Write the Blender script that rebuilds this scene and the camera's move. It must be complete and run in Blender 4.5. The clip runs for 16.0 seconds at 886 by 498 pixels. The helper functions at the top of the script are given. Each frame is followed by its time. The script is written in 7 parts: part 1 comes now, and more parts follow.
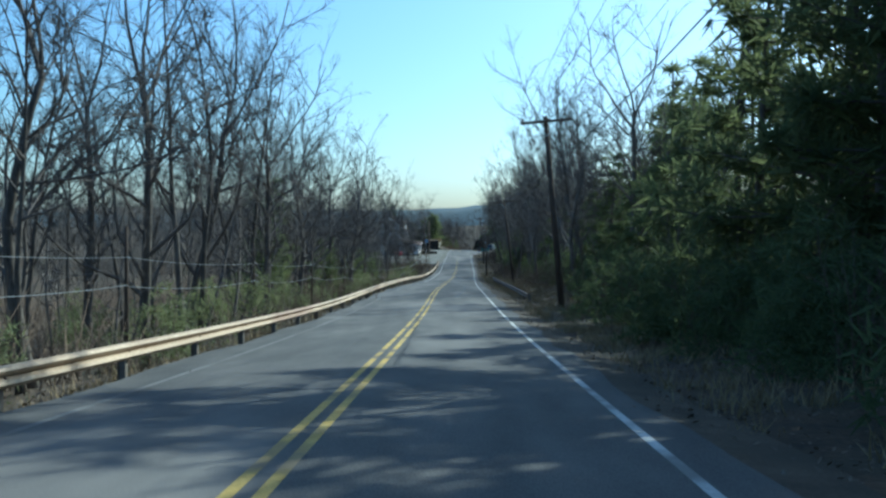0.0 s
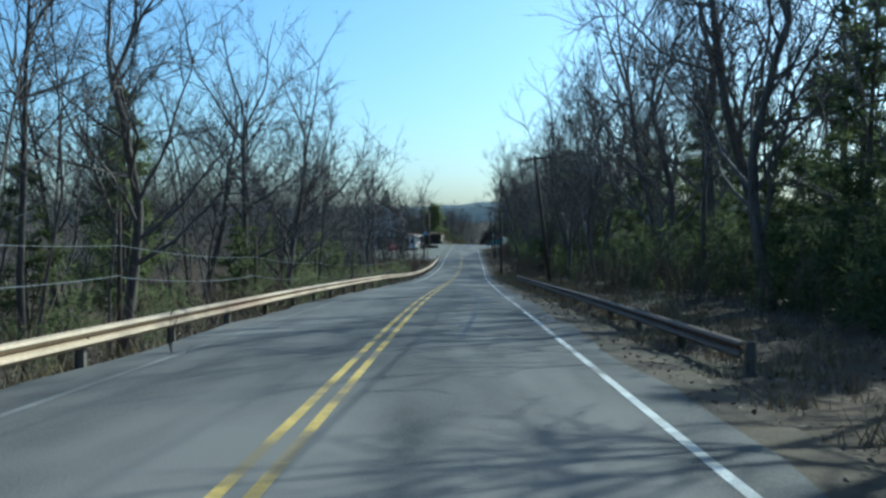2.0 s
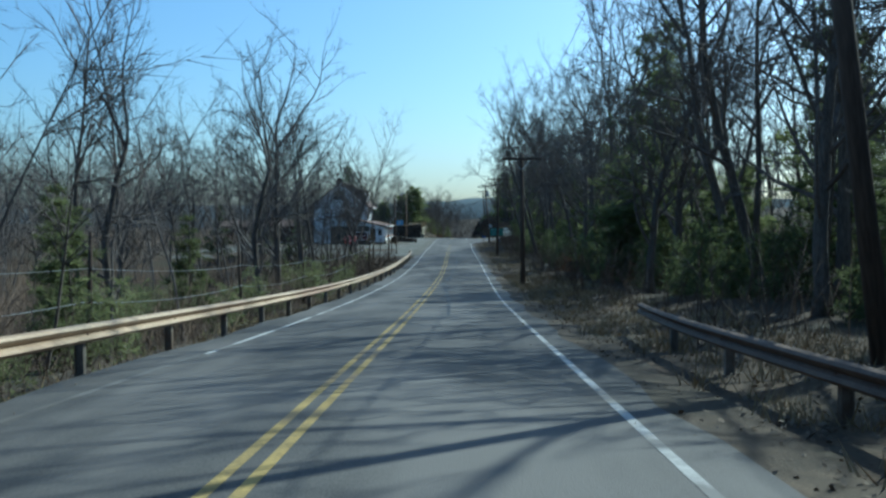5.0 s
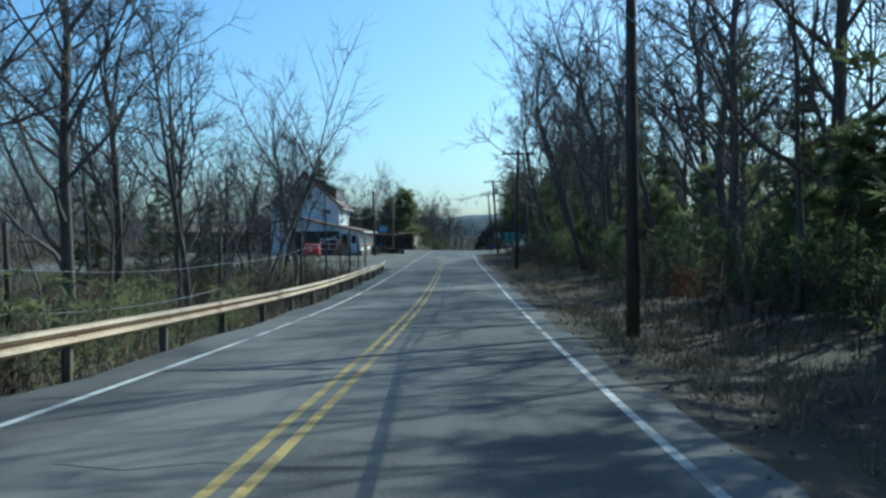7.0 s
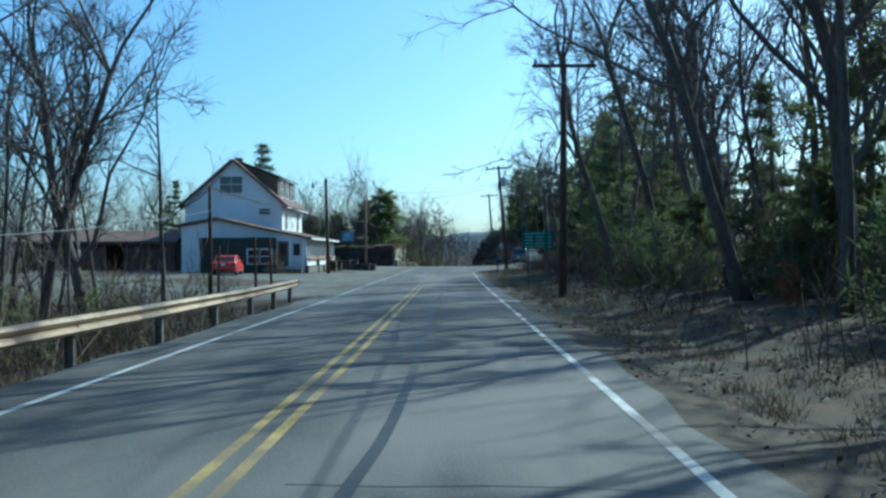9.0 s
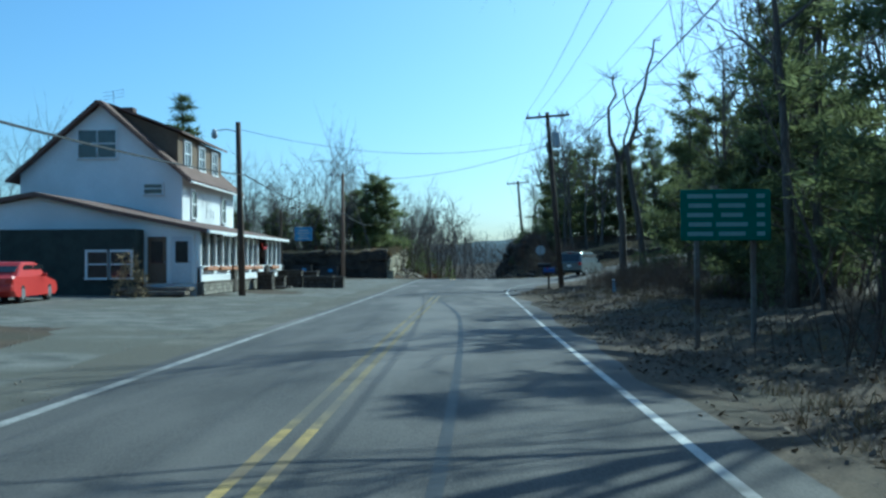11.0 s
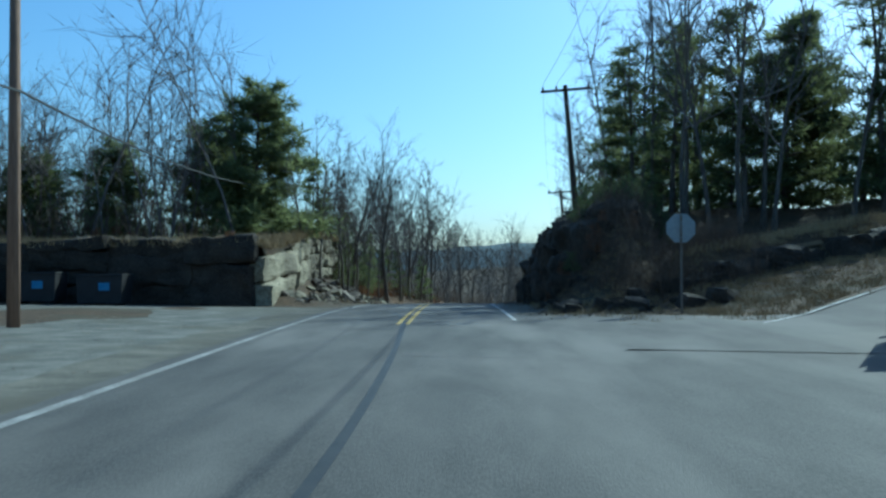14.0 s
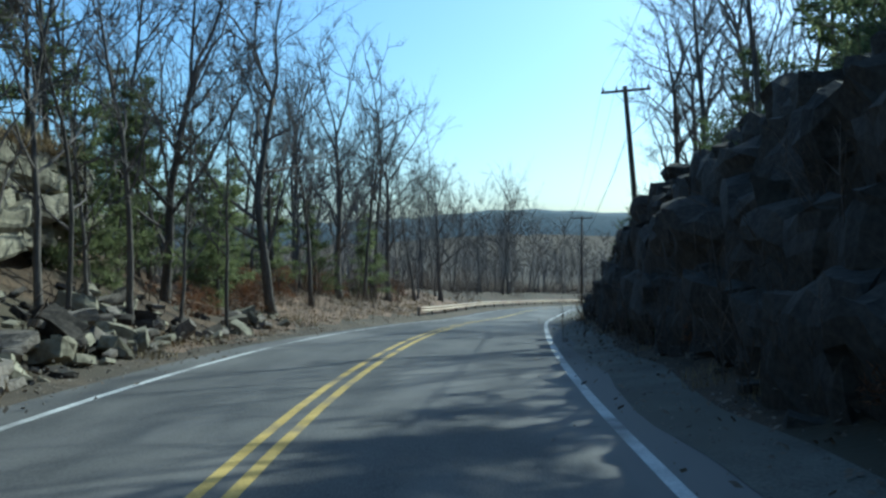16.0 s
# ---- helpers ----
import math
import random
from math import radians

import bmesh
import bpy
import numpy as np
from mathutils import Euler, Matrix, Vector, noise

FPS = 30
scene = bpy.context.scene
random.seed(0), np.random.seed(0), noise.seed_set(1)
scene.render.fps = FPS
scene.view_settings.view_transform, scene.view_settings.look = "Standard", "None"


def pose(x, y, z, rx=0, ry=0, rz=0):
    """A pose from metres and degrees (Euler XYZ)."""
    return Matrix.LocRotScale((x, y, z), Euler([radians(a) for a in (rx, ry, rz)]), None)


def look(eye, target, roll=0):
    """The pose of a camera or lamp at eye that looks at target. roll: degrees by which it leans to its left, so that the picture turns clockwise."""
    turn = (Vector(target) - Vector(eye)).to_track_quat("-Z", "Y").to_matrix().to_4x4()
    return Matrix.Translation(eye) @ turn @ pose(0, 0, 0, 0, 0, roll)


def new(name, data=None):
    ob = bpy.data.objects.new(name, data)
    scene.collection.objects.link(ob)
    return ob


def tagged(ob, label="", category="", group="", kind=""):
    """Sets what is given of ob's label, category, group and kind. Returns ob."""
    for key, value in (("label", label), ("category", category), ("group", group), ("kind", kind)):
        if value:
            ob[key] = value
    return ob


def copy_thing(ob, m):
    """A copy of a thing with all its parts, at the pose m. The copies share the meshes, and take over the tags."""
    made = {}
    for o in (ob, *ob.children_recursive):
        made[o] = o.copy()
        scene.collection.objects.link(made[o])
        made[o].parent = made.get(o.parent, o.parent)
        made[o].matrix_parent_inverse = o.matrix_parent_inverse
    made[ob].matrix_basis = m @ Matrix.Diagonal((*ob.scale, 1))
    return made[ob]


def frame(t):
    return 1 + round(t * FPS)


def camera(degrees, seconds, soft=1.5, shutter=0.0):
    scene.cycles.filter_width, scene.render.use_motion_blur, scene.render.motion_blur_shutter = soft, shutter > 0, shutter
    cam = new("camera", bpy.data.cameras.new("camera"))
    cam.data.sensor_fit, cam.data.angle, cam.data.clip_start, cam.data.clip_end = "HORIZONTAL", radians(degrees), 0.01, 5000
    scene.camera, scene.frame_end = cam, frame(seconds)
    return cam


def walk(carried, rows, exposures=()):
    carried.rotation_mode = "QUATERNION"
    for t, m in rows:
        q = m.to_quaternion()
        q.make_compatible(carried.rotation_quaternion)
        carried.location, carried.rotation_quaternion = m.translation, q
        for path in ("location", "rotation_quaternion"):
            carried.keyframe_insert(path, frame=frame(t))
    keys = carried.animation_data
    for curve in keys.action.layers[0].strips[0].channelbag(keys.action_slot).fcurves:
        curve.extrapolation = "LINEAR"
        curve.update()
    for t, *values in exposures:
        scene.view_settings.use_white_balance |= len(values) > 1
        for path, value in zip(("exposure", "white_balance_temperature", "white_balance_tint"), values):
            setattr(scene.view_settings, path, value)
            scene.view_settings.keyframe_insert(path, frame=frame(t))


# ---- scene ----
cam = camera(50.0, 16.0, soft=2.6)
PATH = [
    (0, 0.00, 0.00, 1.490, 88.24, -0.16, 1.34),
    (0.5, -0.08, 9.81, 0.851, 88.17, -0.01, 1.29),
    (1, -0.17, 19.60, 0.216, 87.87, -0.30, 1.35),
    (1.5, -0.27, 29.26, -0.345, 88.12, -0.47, 1.44),
    (2, -0.35, 38.82, -0.846, 88.14, -0.14, 1.62),
    (2.5, -0.44, 48.35, -1.252, 88.73, -0.50, 1.58),
    (3, -0.49, 57.96, -1.634, 88.41, -0.02, 1.61),
    (3.5, -0.53, 67.52, -2.030, 88.33, 0.80, 1.56),
    (4, -0.55, 76.98, -2.506, 87.95, 0.16, 0.84),
    (6.3, -0.42, 120.12, -4.769, 88.41, 0.09, 1.19),
    (6.5, -0.42, 123.85, -4.958, 88.50, -0.26, 1.07),
    (7, -0.41, 133.22, -5.381, 89.16, -0.03, 0.93),
    (7.5, -0.37, 142.53, -5.720, 89.38, -0.08, 0.60),
    (8, -0.29, 151.67, -5.985, 89.91, -0.25, 0.58),
    (8.5, -0.19, 160.57, -6.183, 90.44, -0.10, 0.55),
    (9, -0.11, 169.56, -6.331, 90.29, 0.32, 0.66),
    (11.3, -0.36, 211.04, -6.482, 91.14, 0.31, 1.58),
    (11.5, -0.38, 214.61, -6.477, 91.42, 0.26, 1.46),
    (12, -0.35, 223.46, -6.472, 91.38, 0.62, 1.56),
    (12.5, -0.38, 232.98, -6.487, 91.54, -0.17, 1.41),
    (13, -0.42, 242.61, -6.495, 91.74, -0.09, 1.38),
    (13.5, -0.47, 252.50, -6.501, 91.15, 0.20, 0.91),
    (14, -0.47, 262.45, -6.529, 91.20, 0.23, 0.59),
    (14.5, -0.46, 272.39, -6.491, 91.41, -0.69, 0.71),
    (15, -0.41, 282.58, -6.456, 90.97, -0.74, 0.67),
    (15.5, -0.29, 293.09, -6.467, 90.37, 0.53, 0.05),
    (16, -0.18, 302.83, -6.595, 89.31, 0.74, -0.77),
]
walk(cam, [(r[0], pose(*r[1:])) for r in PATH], exposures=[(0.0, 0.43, 4660, -12), (4.0, 0.13, 4660, -12), (6.5, 0.17, 4640, -12), (7.5, 0.20, 4620, -13), (9.0, 0.36, 4500, -15), (11.5, 0.22, 4440, -17), (12.5, 0.16, 4400, -17), (14.5, 0.16, 4500, -16), (15.5, 0.17, 4660, -12), (16.0, 0.30, 4640, -12)])

# ---- light ----
SUN_AZ, SUN_EL = radians(42), radians(36)     # azimuth from the road's heading towards the right
world = bpy.data.worlds.new("sky")
scene.world = world
world.use_nodes = True
wn = world.node_tree.nodes
sky = wn.new("ShaderNodeTexSky")
sky.sky_type, sky.sun_disc = "NISHITA", False
sky.sun_elevation, sky.sun_rotation = SUN_EL, SUN_AZ
sky.air_density, sky.dust_density, sky.ozone_density = 1.0, 1.6, 3.0
wn["Background"].inputs["Strength"].default_value = 0.115
world.node_tree.links.new(sky.outputs[0], wn["Background"].inputs[0])
sun = new("sun", bpy.data.lights.new("sun", "SUN"))
sun.data.energy, sun.data.angle, sun.data.color = 5.0, radians(0.6), (1.0, 0.86, 0.68)
sun.matrix_world = look((0, 0, 60), (-math.sin(SUN_AZ) * math.cos(SUN_EL), -math.cos(SUN_AZ) * math.cos(SUN_EL), 60 - math.sin(SUN_EL)))


# ---- materials ----
def material(name, low, high, scale=4.0, fine=40.0, rough=0.85, metal=0.0, bump=0.3, stretch=(1, 1, 1), dirt=None, spread=0.0, spec=0.3, through_light=0.0):
    """Two colours mixed by noise at two scales, with bump; dirt: a third colour in large blots; spread: brightness from piece to piece."""
    m = bpy.data.materials.new(name)
    m.use_nodes = True
    n, link = m.node_tree.nodes, m.node_tree.links.new
    b = n["Principled BSDF"]
    b.inputs["Roughness"].default_value, b.inputs["Metallic"].default_value = rough, metal
    b.inputs["Specular IOR Level"].default_value = spec
    co = n.new("ShaderNodeTexCoord")
    mp = n.new("ShaderNodeMapping")
    mp.inputs["Scale"].default_value = stretch
    link(co.outputs["Object"], mp.inputs["Vector"])
    big, small = n.new("ShaderNodeTexNoise"), n.new("ShaderNodeTexNoise")
    big.inputs["Scale"].default_value, small.inputs["Scale"].default_value = scale, fine
    big.inputs["Detail"].default_value, small.inputs["Detail"].default_value = 6, 4
    link(mp.outputs[0], big.inputs["Vector"]), link(mp.outputs[0], small.inputs["Vector"])
    add = n.new("ShaderNodeMath")
    add.operation = "MULTIPLY_ADD"
    add.inputs[1].default_value, add.inputs[2].default_value = 0.5, 0.0
    link(small.outputs[0], add.inputs[0])
    half = n.new("ShaderNodeMath")
    half.operation = "MULTIPLY_ADD"
    half.inputs[1].default_value = 0.5
    link(big.outputs[0], half.inputs[0]), link(add.outputs[0], half.inputs[2])
    ramp = n.new("ShaderNodeValToRGB")
    ramp.color_ramp.elements[0].position, ramp.color_ramp.elements[1].position = 0.36, 0.64
    ramp.color_ramp.elements[0].color, ramp.color_ramp.elements[1].color = (*low, 1), (*high, 1)
    link(half.outputs[0], ramp.inputs[0])
    colour = ramp.outputs[0]
    if dirt:
        blot = n.new("ShaderNodeTexNoise")
        blot.inputs["Scale"].default_value, blot.inputs["Detail"].default_value = scale * 0.23, 5
        link(mp.outputs[0], blot.inputs["Vector"])
        cut = n.new("ShaderNodeMapRange")
        cut.inputs["From Min"].default_value, cut.inputs["From Max"].default_value = 0.48, 0.62
        link(blot.outputs[0], cut.inputs[0])
        mix = n.new("ShaderNodeMix")
        mix.data_type = "RGBA"
        link(cut.outputs[0], mix.inputs["Factor"]), link(colour, mix.inputs["A"])
        mix.inputs["B"].default_value = (*dirt, 1)
        colour = mix.outputs["Result"]
    if spread:
        geo, rng, hsv = n.new("ShaderNodeNewGeometry"), n.new("ShaderNodeMapRange"), n.new("ShaderNodeHueSaturation")
        info, mixr = n.new("ShaderNodeObjectInfo"), n.new("ShaderNodeMath")
        link(geo.outputs["Random Per Island"], mixr.inputs[0]), link(info.outputs["Random"], mixr.inputs[1])
        mixr.operation = "ADD"
        rng.inputs["From Max"].default_value = 2.0
        rng.inputs["To Min"].default_value, rng.inputs["To Max"].default_value = 1 - spread, 1 + spread
        link(mixr.outputs[0], rng.inputs[0]), link(rng.outputs[0], hsv.inputs["Value"]), link(colour, hsv.inputs["Color"])
        colour = hsv.outputs[0]
    link(colour, b.inputs["Base Color"])
    if through_light:
        tr, ms = n.new("ShaderNodeBsdfTranslucent"), n.new("ShaderNodeMixShader")
        link(colour, tr.inputs["Color"])
        ms.inputs[0].default_value = through_light
        link(b.outputs[0], ms.inputs[1]), link(tr.outputs[0], ms.inputs[2]), link(ms.outputs[0], n["Material Output"].inputs["Surface"])
    bp = n.new("ShaderNodeBump")
    bp.inputs["Strength"].default_value, bp.inputs["Distance"].default_value = bump, 0.03
    link(half.outputs[0], bp.inputs["Height"]), link(bp.outputs[0], b.inputs["Normal"])
    return m


M = dict(
    asphalt=material("asphalt", (0.052, 0.049, 0.046), (0.118, 0.109, 0.099), 1.6, 70, 0.85, bump=0.28, dirt=(0.155, 0.143, 0.128), stretch=(1, 0.22, 1)),
    tar=material("tar", (0.02, 0.02, 0.02), (0.04, 0.038, 0.036), 3, 30, 0.6, bump=0.1),
    yellow=material("yellow_paint", (0.36, 0.25, 0.055), (0.56, 0.40, 0.11), 3, 30, 0.8, bump=0.2, dirt=(0.17, 0.135, 0.08)),
    yellow_worn=material("rubbed_yellow_paint", (0.21, 0.16, 0.065), (0.46, 0.335, 0.105), 2.2, 24, 0.85, bump=0.25, dirt=(0.18, 0.14, 0.085)),
    yellow_faint=material("almost_worn_yellow_paint", (0.105, 0.09, 0.06), (0.27, 0.215, 0.105), 1.8, 20, 0.85, bump=0.25, dirt=(0.12, 0.107, 0.085)),
    white_line=material("white_line_paint", (0.36, 0.35, 0.33), (0.64, 0.63, 0.59), 3, 35, 0.8, bump=0.2, dirt=(0.19, 0.18, 0.165)),
    pale_line=material("dusty_line_paint", (0.15, 0.145, 0.135), (0.40, 0.39, 0.365), 1.6, 24, 0.85, bump=0.2, dirt=(0.2, 0.19, 0.17)),
    faint_line=material("worn_line_paint", (0.11, 0.105, 0.098), (0.22, 0.21, 0.195), 1.3, 20, 0.85, bump=0.2, dirt=(0.12, 0.112, 0.10)),
    litter=material("leaf_litter", (0.024, 0.017, 0.01), (0.105, 0.068, 0.036), 1.1, 12, 0.97, bump=1.0, dirt=(0.058, 0.048, 0.028)),
    verge=material("gravel_verge", (0.045, 0.034, 0.022), (0.12, 0.088, 0.055), 1.6, 30, 0.95, bump=0.9, dirt=(0.062, 0.048, 0.03)),
    gravel=material("gravel_lot", (0.058, 0.058, 0.05), (0.21, 0.20, 0.172), 1.3, 38, 0.95, bump=1.0, dirt=(0.105, 0.098, 0.076)),
    lot_edge=material("dirty_lot_edge", (0.06, 0.056, 0.044), (0.175, 0.16, 0.128), 1.2, 34, 0.95, bump=1.0, dirt=(0.10, 0.09, 0.068)),
    # blue-grey of distant haze mixed into the ridge's colour
    hazed_far_wood=material("hazed_far_wood", (0.075, 0.10, 0.115), (0.12, 0.145, 0.155), 0.02, 0.2, 1.0, bump=0.0, dirt=(0.09, 0.12, 0.13)),
    bark=material("bark", (0.055, 0.047, 0.039), (0.155, 0.13, 0.105), 6, 26, 0.95, bump=0.9, stretch=(1, 1, 0.18), spread=0.25),
    twig=material("twig_bark", (0.09, 0.077, 0.066), (0.18, 0.152, 0.13), 5, 30, 0.95, bump=0.3, spread=0.25),
    brush=material("brush_stems", (0.07, 0.052, 0.038), (0.16, 0.115, 0.08), 2, 30, 0.95, bump=0.2, spread=0.35),
    needle=material("pine_needles", (0.09, 0.11, 0.046), (0.20, 0.215, 0.092), 1.2, 20, 0.7, bump=0.2, spread=0.4, through_light=0.65),
    needle_dark=material("hemlock_needles", (0.065, 0.085, 0.036), (0.14, 0.16, 0.066), 1.2, 20, 0.75, bump=0.2, spread=0.4, through_light=0.5),
    needle_gold=material("young_leaf_green", (0.125, 0.14, 0.06), (0.235, 0.245, 0.115), 1.2, 20, 0.75, bump=0.2, spread=0.4, through_light=0.5),
    dry_leaf=material("dry_oak_leaves", (0.13, 0.06, 0.028), (0.24, 0.12, 0.055), 2, 20, 0.8, bump=0.2, spread=0.4, through_light=0.3),
    fallen_leaf=material("fallen_leaf_brown", (0.085, 0.066, 0.046), (0.20, 0.152, 0.102), 3, 30, 0.85, bump=0.2, spread=0.4),
    dry_grass=material("dry_grass", (0.22, 0.16, 0.078), (0.38, 0.285, 0.15), 2, 30, 0.9, bump=0.2, spread=0.35),
    leaf_bed=material("bed_of_fallen_leaves", (0.075, 0.05, 0.03), (0.27, 0.175, 0.11), 2.2, 26, 0.95, bump=1.0, dirt=(0.14, 0.088, 0.052)),
    straw=material("matted_straw", (0.085, 0.06, 0.03), (0.19, 0.135, 0.068), 1.5, 22, 0.95, bump=1.0, dirt=(0.10, 0.075, 0.04)),
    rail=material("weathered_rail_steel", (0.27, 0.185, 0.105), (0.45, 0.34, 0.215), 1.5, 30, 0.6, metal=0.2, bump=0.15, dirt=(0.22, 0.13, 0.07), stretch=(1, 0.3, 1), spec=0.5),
    rust=material("brown_rail_steel", (0.10, 0.065, 0.045), (0.19, 0.13, 0.09), 3, 30, 0.7, metal=0.3, bump=0.2),
    post=material("grey_post_steel", (0.16, 0.14, 0.115), (0.27, 0.24, 0.20), 5, 30, 0.7, metal=0.4, bump=0.2, dirt=(0.13, 0.09, 0.06)),
    pole=material("creosoted_pole_wood", (0.05, 0.036, 0.026), (0.12, 0.085, 0.06), 4, 24, 0.9, bump=0.6, stretch=(1, 1, 0.1)),
    pole_light=material("bleached_pole_wood", (0.14, 0.09, 0.06), (0.24, 0.16, 0.11), 4, 24, 0.9, bump=0.6, stretch=(1, 1, 0.1)),
    cable=material("cable_rubber", (0.015, 0.015, 0.016), (0.03, 0.03, 0.03), 4, 30, 0.6, bump=0.0),
    steel=material("galvanised_steel", (0.30, 0.31, 0.32), (0.42, 0.43, 0.44), 5, 40, 0.45, metal=0.8, bump=0.05),
    porcelain=material("insulator_porcelain", (0.10, 0.07, 0.06), (0.16, 0.11, 0.09), 5, 40, 0.3, bump=0.0),
    siding=material("white_siding", (0.76, 0.76, 0.75), (0.86, 0.86, 0.85), 0.7, 12, 0.7, bump=0.1, dirt=(0.68, 0.68, 0.66)),
    trim=material("white_trim_paint", (0.70, 0.70, 0.68), (0.82, 0.82, 0.80), 2, 20, 0.6, bump=0.05),
    shingle=material("brown_shingles", (0.10, 0.065, 0.05), (0.19, 0.125, 0.10), 1.0, 18, 0.92, bump=0.6),
    dormer=material("brown_dormer_shingles", (0.12, 0.085, 0.055), (0.19, 0.14, 0.095), 1.0, 18, 0.92, bump=0.6),
    brick=material("brown_brick", (0.075, 0.045, 0.035), (0.14, 0.085, 0.065), 3, 25, 0.9, bump=0.4),
    bay=material("dark_green_boards", (0.03, 0.036, 0.03), (0.06, 0.07, 0.058), 2, 20, 0.85, bump=0.3),
    stone=material("field_stone", (0.10, 0.082, 0.062), (0.26, 0.22, 0.175), 2.5, 18, 0.9, bump=0.7, spread=0.3),
    pale_stone=material("grey_foundation_stone", (0.17, 0.155, 0.125), (0.34, 0.31, 0.255), 2.5, 18, 0.9, bump=0.6, spread=0.3),
    # field stone made darker: the shade on the walls' near faces is in it
    shade_wall_stone=material("shade_dark_wall_stone", (0.05, 0.042, 0.033), (0.135, 0.115, 0.092), 2.5, 18, 0.92, bump=0.7, spread=0.22),
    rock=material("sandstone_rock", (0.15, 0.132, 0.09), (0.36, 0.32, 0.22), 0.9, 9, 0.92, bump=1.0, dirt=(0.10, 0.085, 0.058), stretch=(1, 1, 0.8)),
    # darker stone for rock faces in shade, the shade put into the colour
    shade_dark_rock=material("shade_dark_rock", (0.02, 0.0165, 0.0125), (0.07, 0.056, 0.042), 1.4, 14, 0.95, bump=0.9),
    glass=material("window_glass", (0.02, 0.024, 0.028), (0.035, 0.04, 0.045), 0.6, 3, 0.08, bump=0.0, spec=0.6),
    planter=material("orange_planter_boards", (0.32, 0.145, 0.07), (0.46, 0.225, 0.115), 3, 24, 0.85, bump=0.2),
    flower=material("window_box_flowers", (0.45, 0.16, 0.06), (0.60, 0.30, 0.16), 3, 20, 0.8, bump=0.4),
    door_paint=material("white_door_paint", (0.55, 0.56, 0.57), (0.66, 0.67, 0.68), 1, 10, 0.5, bump=0.02),
    car_grey=material("grey_green_car_paint", (0.105, 0.125, 0.125), (0.12, 0.14, 0.14), 0.6, 6, 0.3, metal=0.55, bump=0.0, spec=0.6),
    car_red=material("red_car_paint", (0.42, 0.035, 0.03), (0.48, 0.045, 0.035), 0.6, 6, 0.3, bump=0.0, spec=0.6),
    car_silver=material("silver_car_paint", (0.34, 0.36, 0.39), (0.40, 0.42, 0.45), 0.6, 6, 0.3, metal=0.5, bump=0.0, spec=0.6),
    car_blue=material("dark_blue_car_paint", (0.05, 0.07, 0.12), (0.06, 0.085, 0.14), 0.6, 6, 0.3, metal=0.4, bump=0.0, spec=0.6),
    tyre=material("tyre_rubber", (0.014, 0.014, 0.014), (0.026, 0.026, 0.026), 6, 30, 0.85, bump=0.2),
    tail=material("red_lamp_plastic", (0.36, 0.02, 0.015), (0.44, 0.03, 0.02), 3, 20, 0.25, bump=0.0, spec=0.6),
    black=material("black_plastic", (0.015, 0.015, 0.016), (0.028, 0.028, 0.03), 3, 20, 0.6, bump=0.05),
    marker=material("pale_blue_plastic", (0.30, 0.45, 0.62), (0.36, 0.52, 0.70), 4, 30, 0.5, bump=0.02),
    blue=material("blue_mailbox_paint", (0.04, 0.08, 0.24), (0.055, 0.10, 0.30), 3, 20, 0.5, bump=0.05),
    sign_blue=material("blue_sign_face", (0.07, 0.19, 0.38), (0.10, 0.24, 0.44), 2, 10, 0.5, bump=0.0),
    sign_green=material("green_sign_sheeting", (0.01, 0.13, 0.085), (0.015, 0.16, 0.105), 2, 10, 0.5, bump=0.0),
    sign_text=material("faded_sign_lettering", (0.25, 0.36, 0.33), (0.32, 0.43, 0.40), 3, 20, 0.5, bump=0.0),
    sign_back=material("bare_sign_aluminium", (0.30, 0.32, 0.33), (0.38, 0.40, 0.41), 2, 12, 0.5, metal=0.6, bump=0.02),
    grey_letter=material("grey_wall_lettering", (0.5, 0.5, 0.5), (0.6, 0.6, 0.6), 2, 10, 0.7, bump=0.0),
)


